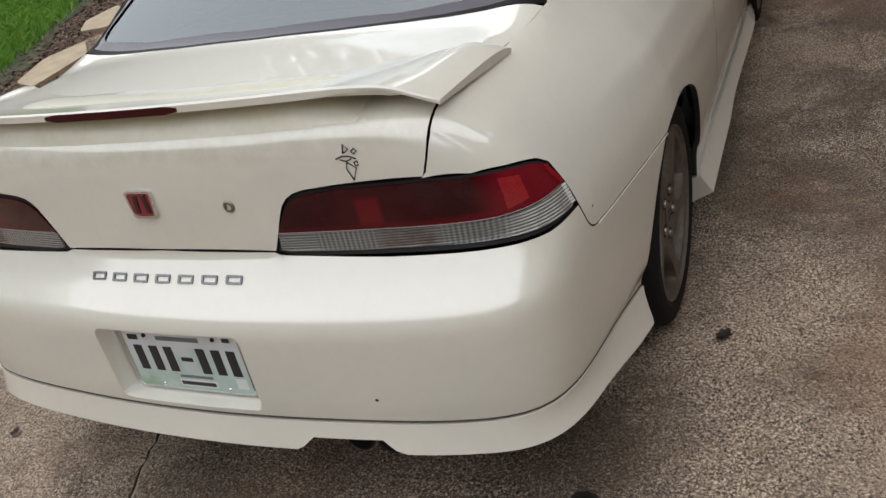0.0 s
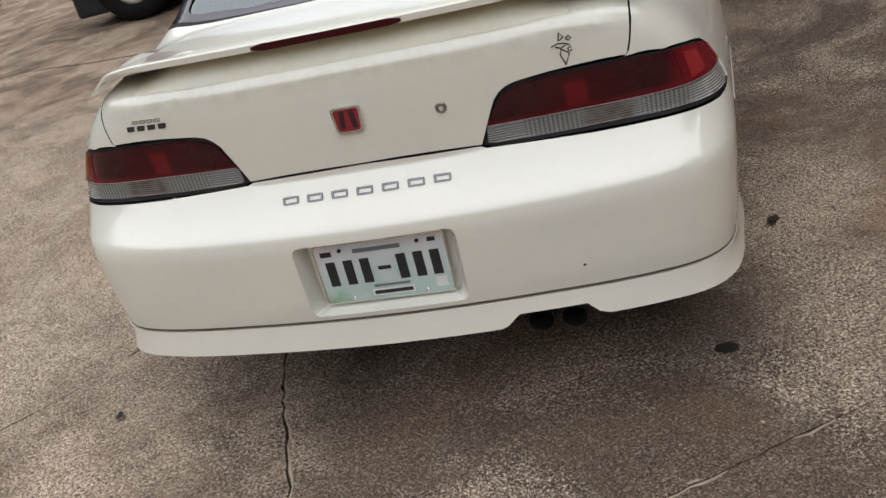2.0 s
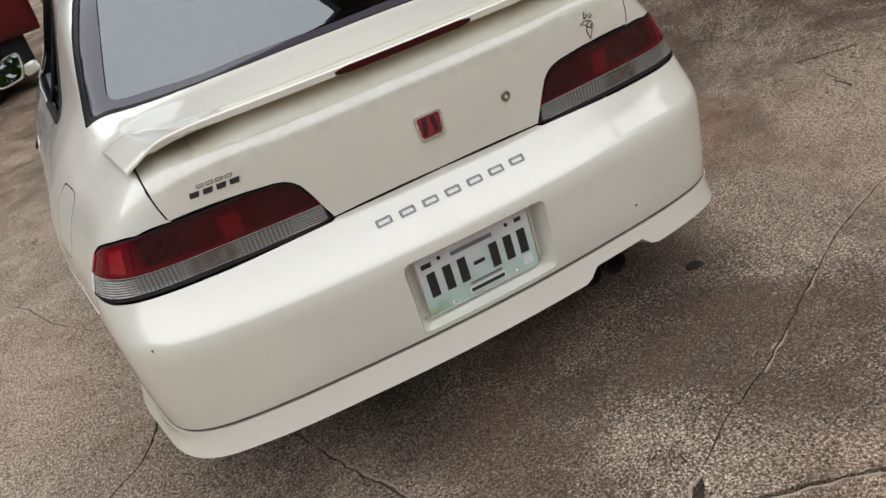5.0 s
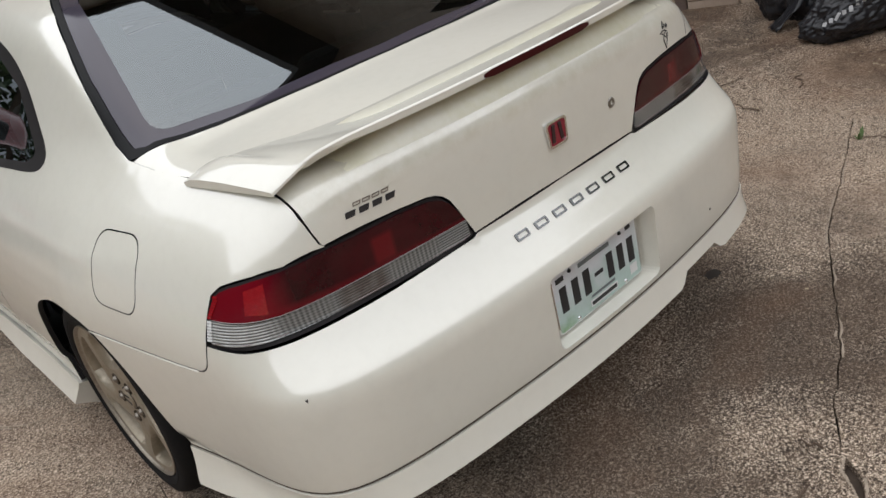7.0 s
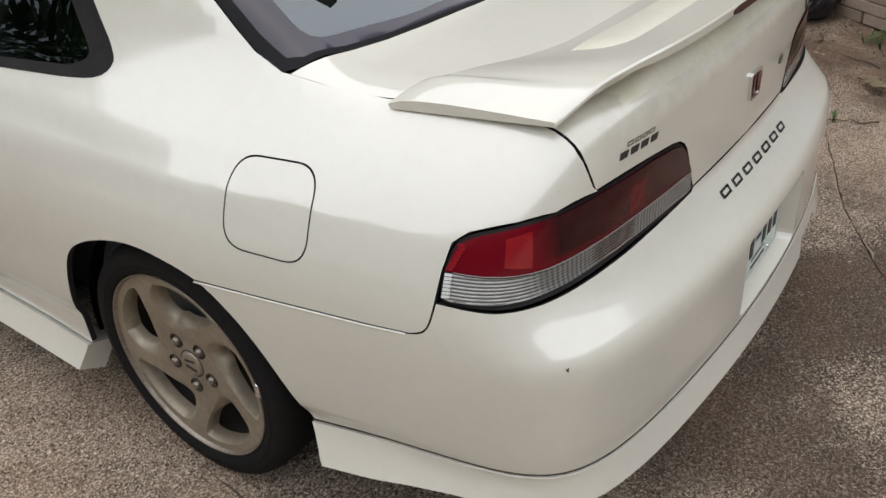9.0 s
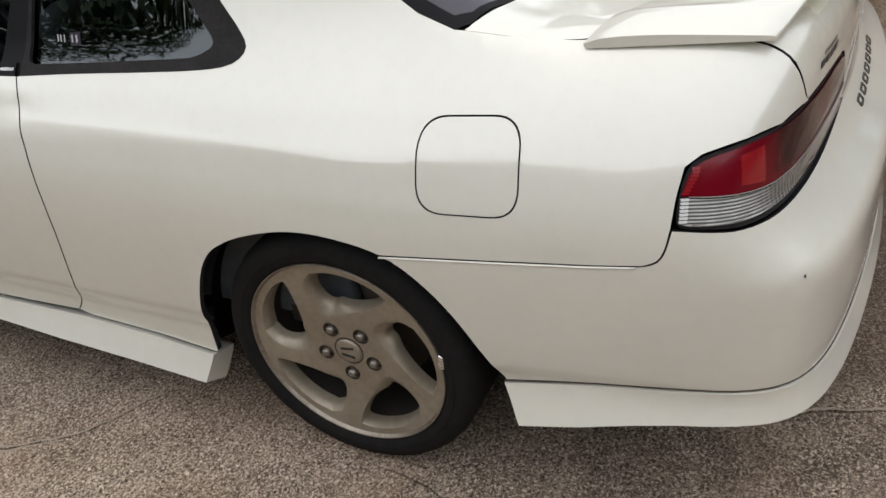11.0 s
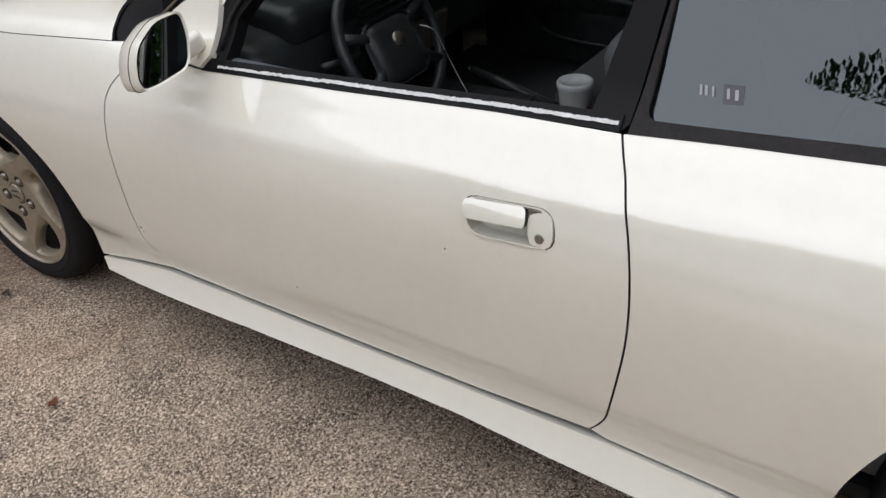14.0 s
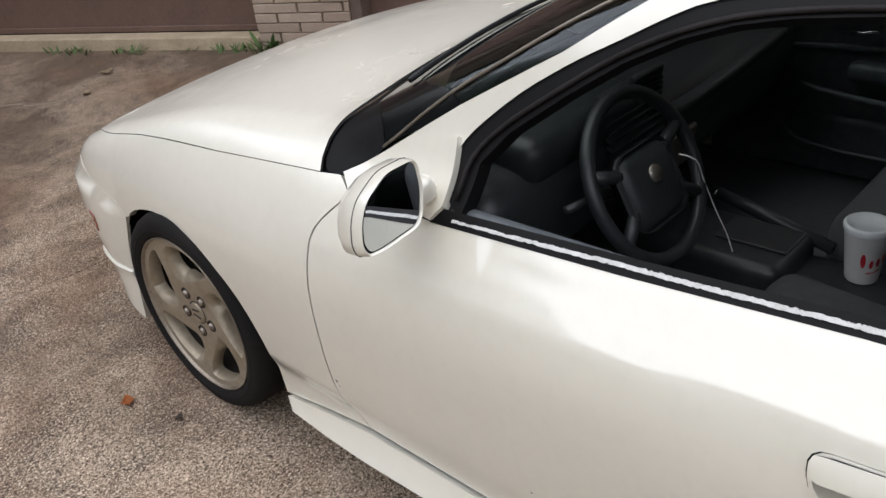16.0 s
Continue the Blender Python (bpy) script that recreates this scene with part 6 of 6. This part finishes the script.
# ---- rubbish bags ----
def bag(name, m, size, seed, label):
    bm = bmesh.new()
    bmesh.ops.create_icosphere(bm, subdivisions=6, radius=1)
    for v in bm.verts:
        p = v.co.copy()
        n1 = noise.noise(p * 1.6 + Vector((seed, 0, 0)))
        n2 = noise.noise(Vector((p.x * 3.1, p.y * 7.5, p.z * 3.1)) + Vector((seed * 2, 3, 1)))
        n3 = noise.noise(Vector((p.x * 15, p.y * 6, p.z * 8)) + Vector((1, seed, 5)))
        n4 = 1 - abs(noise.noise(Vector((p.x * 5, p.y * 9, p.z * 5)) + Vector((seed, 7, 2)))) * 2
        n5 = abs(noise.noise(Vector((p.x * 9, p.y * 11, p.z * 7)) + Vector((seed * 3, 2, 9))))
        k = 1 + .20 * n1 + .09 * n2 + .018 * n3 + .06 * n4 - .035 * n5
        v.co = Vector((p.x * size[0], p.y * size[1], p.z * size[2])) * k
        if v.co.z < -size[2] * .72:
            v.co.z = -size[2] * .72 + (v.co.z + size[2] * .72) * .06
    bmesh.ops.transform(bm, matrix=m, verts=bm.verts)
    ob = part(name, bm, BAG, None, "", True)
    return tagged(ob, label, "rubbish bag", "rubbish bags by the wall")


b1 = bag("rubbish_bag", pose(2.90, -.22, .160, 0, -10, -42), (.25, .15, .135), 2, "crumpled black plastic mulch bag with faded white print")
bag("rubbish_bag", pose(3.07, .17, .245, 0, 0, -62), (.18, .16, .24), 5, "full black plastic rubbish bag slumped against the brick wall")
b3 = bag("rubbish_bag", pose(3.06, -.03, .35, 0, 12, -60), (.16, .12, .08), 9, "grey plastic bag heaped on the others")
b3.data.materials[0] = FILM


def flap(name, pts, width, material, label, cat, seed, z0=.02):
    """A crumpled strip of film lying along a line."""
    r = random.Random(seed)
    c = spline(pts, .03)
    verts, faces = [], []
    for i, p in enumerate(c):
        t = c[min(i + 1, len(c) - 1)] - c[max(i - 1, 0)]
        s = np.array((-t[1], t[0], 0)) / max(np.linalg.norm(t[:2]), 1e-6)
        for j in range(7):
            u = j / 6 - .5
            verts.append(tuple(p + s * width * u * (1 + .3 * r.random()) + np.array((0, 0, .022 * math.sin(j * 2.1 + i * .9) * r.random() + .012))))
    for i in range(len(c) - 1):
        for j in range(6):
            faces.append((i * 7 + j, i * 7 + j + 1, (i + 1) * 7 + j + 1, (i + 1) * 7 + j))
    ob = link_mesh(name, verts, faces, material)
    sol = ob.modifiers.new("thick", "SOLIDIFY")
    sol.thickness = .003
    return tagged(ob, label, cat)


flap("plastic_wrap", [(3.00, .02, .30), (2.93, .07, .22), (2.87, .12, .13), (2.80, .17, .075)], .075, BAG, "torn black plastic wrap trailing over the concrete", "plastic wrap", 3)
# faded print, laid on the bag's skin
skin = BVHTree.FromPolygons([v.co for v in b1.data.vertices], [tuple(p.vertices) for p in b1.data.polygons])
way = Vector((.89, .37, -.26)).normalized()
side = Vector((.70, -.72, 0))
for k in range(9):
    p, n, _, _ = skin.ray_cast(Vector((2.90, -.22, .165)) + side * (-.15 + .030 * k) + Vector((0, 0, -.045 + .013 * k)) - way, way)
    if p:
        m = Matrix.Translation(p + n * .001) @ n.to_track_quat("Z", "Y").to_matrix().to_4x4()
        boxed("print_bar", (.018, .024 + .008 * (k % 3), .0015), m, PRINTGREY, b1, "faded white print bar")

# ---- weeds, leaves and litter ----
def leaf_tuft(name, at, n, h, spread, seed, label, material):
    r = random.Random(seed)
    verts, faces = [(0, 0, -.01)], []
    for _ in range(n):
        a, l, lean = r.uniform(0, 2 * math.pi), h * r.uniform(.5, 1.2), r.uniform(.3, 1.1)
        bx, by = r.gauss(0, spread), r.gauss(0, spread)
        w = l * r.uniform(.05, .12)
        c, s = math.cos(a), math.sin(a)
        k = len(verts)
        for t, ww in ((0, .3), (.35, 1), (.7, .8), (1, .05)):
            rad, z = l * lean * t, l * (t - .45 * lean * t * t)
            for e in (-1, 0, 1):
                verts.append((bx + c * rad - s * e * w * ww, by + s * rad + c * e * w * ww, max(z, .004) - (.0 if e else w * .2 * ww)))
        faces.append((0, k, k + 2))
        for i in range(3):
            for j in range(2):
                faces.append((k + i * 3 + j, k + i * 3 + j + 1, k + i * 3 + 3 + j + 1, k + i * 3 + 3 + j))
    ob = link_mesh(name, verts, faces, material)
    ob.location = at
    return tagged(ob, label, "weed", "weeds along the garage")


for s, n, h in ((-1.52, 12, .07), (-1.40, 16, .08), (-1.28, 10, .07), (-1.02, 14, .07), (-.88, 16, .08), (-.66, 7, .05), (-.50, 10, .06), (-.28, 14, .08), (-.12, 16, .09), (.0, 16, .10), (.09, 20, .16), (.15, 16, .14)):
    p = GARAGE + s * ALONG - .03 * INTO
    leaf_tuft("weed", (p[0], p[1], .10), n, h, .03, int(s * 100), "green weeds growing at the foot of the garage", LEAF)
for x, y, n, h in ((2.70, -.83, 26, .13), (2.62, -.88, 20, .16), (2.80, -.66, 14, .10), (2.45, -1.02, 16, .10)):
    leaf_tuft("weed", (x - .05, y, float(rise(x, y)) + .0), n, h, .04, int(x * 100), "green weeds growing at the foot of the brick wall", LEAF)


def curled_leaf(at, size, rz, material, label, seed):
    bm = bmesh.new()
    pts = []
    for i in range(7):
        t = i / 6
        w = size * .36 * math.sin(math.pi * min(1, t * .92 + .06)) * (1 + .25 * math.sin(seed + i * 2.3))
        for e in (-1, 0, 1):
            pts.append(bm.verts.new((size * (t - .5), e * w, .004 + size * .22 * (abs(t - .5) * 1.4) ** 2 + abs(e) * size * .09)))
    for i in range(6):
        for j in range(2):
            bm.faces.new((pts[i * 3 + j], pts[i * 3 + j + 1], pts[i * 3 + 3 + j + 1], pts[i * 3 + 3 + j]))
    bmesh.ops.solidify(bm, geom=bm.faces[:], thickness=.0012)
    ob = part("dry_leaf", bm, material, None, "", True)
    ob.matrix_basis = pose(*at, 0, 0, rz)
    return tagged(ob, label, "leaf", "fallen leaves")


curled_leaf((-.99, 2.80, .004), .05, 70, LEAFORANGE, "curled orange fallen leaf on the concrete", 1)
curled_leaf((-1.17, 2.05, .004), .035, 20, LEAFBROWN, "small brown fallen leaf on the concrete", 2)
curled_leaf((-.945, -.78, .004), .034, 100, LEAFDARK, "dark curled leaf on the concrete", 3)
curled_leaf((2.20, -.79, .02), .11, 40, LEAFPALE, "pale dry fallen leaf on the concrete", 4)
curled_leaf((2.26, -.74, .02), .09, 110, LEAFPALE, "pale dry fallen leaf on the concrete", 6)
curled_leaf((.95, -.13, .004), .05, 60, LEAFDARK, "dark curled leaf on the concrete", 5)
curled_leaf((-.94, 2.61, .004), .03, 200, LEAFDARK, "dark curled leaf on the concrete", 7)
curled_leaf((.52, 5.7, float(rise(.52, 5.7)) + .003), .09, 10, LEAFPALE, "pale dry fallen leaf on the concrete", 8)
curled_leaf((.30, 5.55, float(rise(.3, 5.55)) + .003), .07, 40, LEAFPALE, "pale dry fallen leaf on the concrete", 9)
for x, y, l, a, sd in ((1.82, -.77, .22, 105, 1), (.18, -1.30, .07, 60, 2), (2.35, -.20, .25, 30, 3), (2.2, .1, .3, -20, 4), (2.55, -.62, .28, 55, 5), (2.0, -.1, .2, 70, 6), (-4.5, 4.45, .4, 10, 7), (2.75, -.42, .2, 15, 8), (.05, -1.36, .06, 10, 9)):
    r = random.Random(sd)
    pts = [(x + l * (t - .5) * math.cos(radians(a)) + r.gauss(0, .008), y + l * (t - .5) * math.sin(radians(a)) + r.gauss(0, .008), float(rise(x, y)) + .006 + .006 * r.random()) for t in np.linspace(0, 1, 7)]
    tagged(tube("twig", pts, [.0035 - .0025 * i / 6 for i in range(7)], TWIG, None, n=5), "thin dry brown twig on the concrete", "twig", "fallen twigs")
leaf_tuft("weed", (1.80, -.70, .0), 7, .05, .01, 77, "small green sprig on the concrete", LEAF)

# crumbs of bark and leaf by the bags
def litter(name, centre, spread, n, size, seed, material, label):
    r = random.Random(seed)
    verts, faces = [], []
    for _ in range(n):
        x, y = centre[0] + r.gauss(0, spread[0]), centre[1] + r.gauss(0, spread[1])
        z, a, s = float(rise(x, y)) + .003, r.uniform(0, 6.3), size * r.uniform(.4, 1.5)
        k = len(verts)
        w = s * r.uniform(.2, .7)
        for u, v in ((-1, -1), (1, -1), (1, 1), (-1, 1)):
            verts.append((x + u * s * math.cos(a) - v * w * math.sin(a), y + u * s * math.sin(a) + v * w * math.cos(a), z + s * .5 * r.random()))
        faces.append((k, k + 1, k + 2, k + 3))
    return tagged(link_mesh(name, verts, faces, material, smooth=False), label, "litter", kind="stuff")


litter("bark_litter", (2.55, -.05), (.45, .40), 520, .0062, 3, TWIG, "scattered bark crumbs and twigs by the bags")
litter("leaf_litter", (2.45, -.2), (.5, .45), 120, .008, 4, LEAFPALE, "scattered dry leaf scraps")
litter("grit", (-.4, .8), (2.2, 2.6), 700, .0035, 5, LEAFPALE, "pale grit on the concrete")
stain_r = random.Random(5)
ring = [(.729 + (.024 + .010 * stain_r.random()) * math.cos(a), -.728 + (.018 + .008 * stain_r.random()) * math.sin(a), .0018) for a in np.linspace(0, 6.283, 19)[:-1]]
tagged(link_mesh("oil_spot", [(.729, -.728, .0026)] + ring, [(0, i + 1, (i + 1) % 18 + 1) for i in range(18)], OIL), "dark oil spot on the concrete", "stain")

# ---- lawn, mulch edge and the red vehicle ahead ----
def lawn():
    r = random.Random(21)
    edge = lambda y: -4.55 - .62 * (y - 2.2)
    verts, faces = [], []
    for _ in range(26000):
        y = r.uniform(1.2, 10.5)
        x = edge(y) - .10 - abs(r.gauss(0, 1.6)) - r.random() * .3
        h, a = r.uniform(.05, .16), r.uniform(0, 6.3)
        w, k = r.uniform(.004, .009), len(verts)
        c, s = math.cos(a), math.sin(a)
        lx, ly = r.gauss(0, .5) * h, r.gauss(0, .5) * h
        verts += [(x - c * w, y - s * w, .02), (x + c * w, y + s * w, .02), (x + lx * .4 + c * w * .7, y + ly * .4 + s * w * .7, .02 + h * .6), (x + lx, y + ly, .02 + h * .95)]
        faces += [(k, k + 1, k + 2), (k, k + 2, k + 3)]
    g = link_mesh("grass", verts, faces, GRASS, smooth=False)
    tagged(g, "long green grass beside the driveway", "grass", kind="stuff")
    pts = [(edge(y) + .12 * math.sin(y * 2.3), y) for y in np.linspace(0.5, 11.5, 24)]
    q = pts + [(-30, 11.5), (-30, .5)]
    bank = link_mesh("ground_lawn", [(x, y, .022) for x, y in q] + [(x, y, -.01) for x, y in q], [tuple(range(len(q)))[::-1]] + [(i, (i + 1) % len(q), len(q) + (i + 1) % len(q), len(q) + i) for i in range(len(q))], SOILGREEN, smooth=False)
    tagged(bank, "green lawn soil beside the driveway", "lawn", kind="structure")
    verts, faces = [], []
    for _ in range(8000):
        y = r.uniform(1.0, 11.0)
        x = edge(y) + .30 * r.gauss(0, .62) + .22
        s, a, k = r.uniform(.008, .03), r.uniform(0, 6.3), len(verts)
        z = .008 + .03 * r.random()
        for u, v in ((-1, -.5), (1, -.4), (.9, .5), (-1, .6)):
            verts.append((x + s * (u * math.cos(a) - v * math.sin(a)), y + s * (u * math.sin(a) + v * math.cos(a)), z + r.uniform(-.01, .01)))
        faces.append((k, k + 1, k + 2, k + 3))
    tagged(link_mesh("mulch", verts, faces, MULCH, smooth=False), "brown leaf mulch along the lawn's edge", "mulch", kind="stuff")


lawn()
for pts in ([(-5.75, 4.6), (-5.85, 5.2), (-5.3, 4.75), (-5.1, 4.2), (-5.4, 4.15)], [(-4.65, 2.65), (-5.0, 3.3), (-4.95, 3.75), (-4.5, 3.3), (-4.3, 2.5)]):
    o = rounded(pts, .08)
    n = len(o)
    slab = link_mesh("paving_slab", [(x, y, .05) for x, y in o] + [(x, y, -.02) for x, y in o * 1.004], [tuple(range(n))[::-1]] + [(i, (i + 1) % n, n + (i + 1) % n, n + i) for i in range(n)], STEP, smooth=False)
    tagged(slab, "pale broken concrete slab at the lawn's edge", "slab", "slabs along the lawn")
red = empty("parked_truck", "dark red vehicle parked ahead on the driveway", "truck")
rm = pose(-3.05, 7.05, 0, 0, 0, 14)
prof = [(-.95, .52), (-.99, .60), (-1.0, .85), (-.97, 1.05), (-.90, 1.18), (-.6, 1.25)]
verts, faces = [], []
ends = [(-2.15, .97), (-2.05, 1.0), (0, 1.0), (2.05, 1.0), (2.15, .97)]
full = prof + [(-x, z) for x, z in prof[::-1]]
for xx, k in ends:
    verts += [rm @ Vector((xx, y * k, z)) for y, z in full]
n = len(full)
faces = [(i * n + j, (i + 1) * n + j, (i + 1) * n + (j + 1) % n, i * n + (j + 1) % n) for i in range(len(ends) - 1) for j in range(n)] + [tuple(range(n)), tuple(range((len(ends) - 1) * n, len(ends) * n))[::-1]]
link_mesh("truck_body", verts, faces, REDPAINT, red)
# black frame block, extended down to stand in for the shade underneath
boxed("truck_frame_shade", (4.0, 1.7, .40), rm @ pose(0, 0, .34), GAP, red, bevel=.03)
for x in (-1.35, 1.35):
    for y in (-.84, .84):
        lathe("truck_tyre", [(.20, .10), (.24, .115), (.34, .10), (.375, .06), (.375, -.06), (.34, -.10), (.20, -.10)], rm @ pose(x, y, .375, 90, 0, 0), RUBBER, red, n=36)
        lathe("truck_rim", [(.0, .06), (.05, .06), (.06, .03), (.17, .05), (.20, .10)], rm @ pose(x, y, .375, 90 if y < 0 else -90, 0, 0), NUT, red, n=28)
ma = rm @ pose(.5, -1.08, 1.05)
boxed("truck_mirror", (.12, .14, .20), ma, GAP, red, bevel=.03)
prof = [(-.12, 0), (-.12, .045), (-.095, .065), (-.095, .12), (-.065, .145), (-.065, .18), (-.03, .205), (.03, .205), (.06, .18), (.06, .145), (.09, .12), (.09, .065), (.115, .045), (.115, 0)]
cm = pose(-3.36, 5.78, 0, 0, 0, 24)
k = len(prof)
verts = [cm @ Vector((x, y, z)) for x in (-.11, .11) for y, z in prof]
blk = link_mesh("steel_ramp", verts, [(i, (i + 1) % k, k + (i + 1) % k, k + i) for i in range(k)] + [tuple(range(k))[::-1], tuple(range(k, 2 * k))], STEELBOX, smooth=False)
tagged(blk, "grey ribbed metal wheel chock on the driveway", "chock")
for k, (x, y, h) in enumerate(((-3.05, 5.95, .13), (-2.75, 6.02, .16), (-2.50, 6.10, .12))):
    p = boxed("loose_part", (.26, .20, h), pose(x, y, h / 2, 0, 0, 15 + 20 * k), PLASTICDARK, None, "", .03)
    tagged(p, "black plastic car part lying on the driveway", "car part", "parts under the red vehicle")


# ---- trees round the plot, seen in the paint and glass ----
def skyline(a):
    """How steeply the treetops stand over the car, by compass angle: tall beside the driver's side, low ahead."""
    return np.interp(math.degrees(a) % 360, (0, 60, 100, 124, 134, 145, 154, 162, 172, 188, 200, 220, 254, 290, 320, 360), (35, 32, 26, 28, 27, 22.5, 21, 23, 26.5, 30.5, 28.5, 22, 22, 17, 27, 35))


def tree(at, h, seed):
    near = math.hypot(at[0], at[1]) < 20
    r = random.Random(seed)
    t = empty("tree", "tall leafy green tree beyond the driveway", "tree", "trees round the plot", at=at)
    trunk = [(0, 0, 0), (r.uniform(-.2, .2), r.uniform(-.2, .2), h * .3), (r.uniform(-.4, .4), r.uniform(-.4, .4), h * .6), (r.uniform(-.5, .5), 0, h * .85)]
    tube("trunk", spline(trunk, .8), [float(v) for v in np.linspace(.22, .05, len(spline(trunk, .8)))], BARK, t, n=8)
    tips = []
    for _ in range(11):
        a, z = r.uniform(0, 6.3), h * r.uniform(.28, .8)
        l = h * r.uniform(.18, .34) * (1.15 - z / h * .6)
        e = (l * math.cos(a), l * math.sin(a), z + l * .45)
        tube("limb", [(0, 0, z), (e[0] * .5, e[1] * .5, z + l * .15), e], [.07, .045, .02], BARK, t, n=5)
        tips += [e, (e[0] * .6, e[1] * .6, z + l * .3)]
    tips.append((0, 0, h * .92))
    verts, faces = [], []
    for e in tips:
        rad = h * r.uniform(.09, .16)
        for _ in range(260 if near else 90):
            d = Vector((r.gauss(0, 1), r.gauss(0, 1), r.gauss(0, .8)))
            p = Vector(e) + d.normalized() * rad * r.random() ** .45
            s, k = r.uniform(.10, .26) * (.5 if near else 1), len(verts)
            u = Vector((r.gauss(0, 1), r.gauss(0, 1), r.gauss(0, .6))).normalized()
            v = u.orthogonal().normalized()
            verts += [p - u * s, p + v * s * .6, p + u * s, p - v * s * .6]
            faces.append((k, k + 1, k + 2, k + 3))
    link_mesh("crown", verts, faces, LEAFDEEP, t, smooth=False)
    return t


for k, (x, y) in enumerate(((-29, -9), (-31, -3), (-28, -16), (-21, -25), (-11, -30), (-1, -29), (9, -30), (18, -25), (-27, 17), (-21, 25), (-10, 32), (10.5, -6), (13, -13))):
    tree((x, y, 0), .76 * math.hypot(x, y) * math.tan(radians(skyline(math.atan2(y, x)))) if x < 10 or y < -20 else 10, 40 + k)


def woodland():
    """The far belt of trees that closes the plot: clumps of leaves with an uneven top."""
    r = random.Random(8)
    verts, faces = [], []
    for _ in range(150000):
        a, d = r.uniform(0, 2 * math.pi), r.uniform(37, 46)
        top = d * math.tan(radians(skyline(a))) * (1 + .020 * math.sin(a * 9) + .018 * math.sin(a * 23 + 1) + .016 * math.sin(a * 51 + 2))
        p = Vector((d * math.cos(a), d * math.sin(a), top * r.random() ** .6))
        s, k = r.uniform(.22, .50) * (1 - .68 * (p.z / top) ** 4), len(verts)
        u = Vector((r.gauss(0, 1), r.gauss(0, 1), r.gauss(0, .7))).normalized()
        v = u.orthogonal().normalized()
        verts += [p - u * s, p + v * s * .7, p + u * s, p - v * s * .7]
        faces.append((k, k + 1, k + 2, k + 3))
    return tagged(link_mesh("woodland", verts, faces, LEAFDEEP, smooth=False), "dense belt of green trees in the distance", "woods", kind="stuff")


woodland()
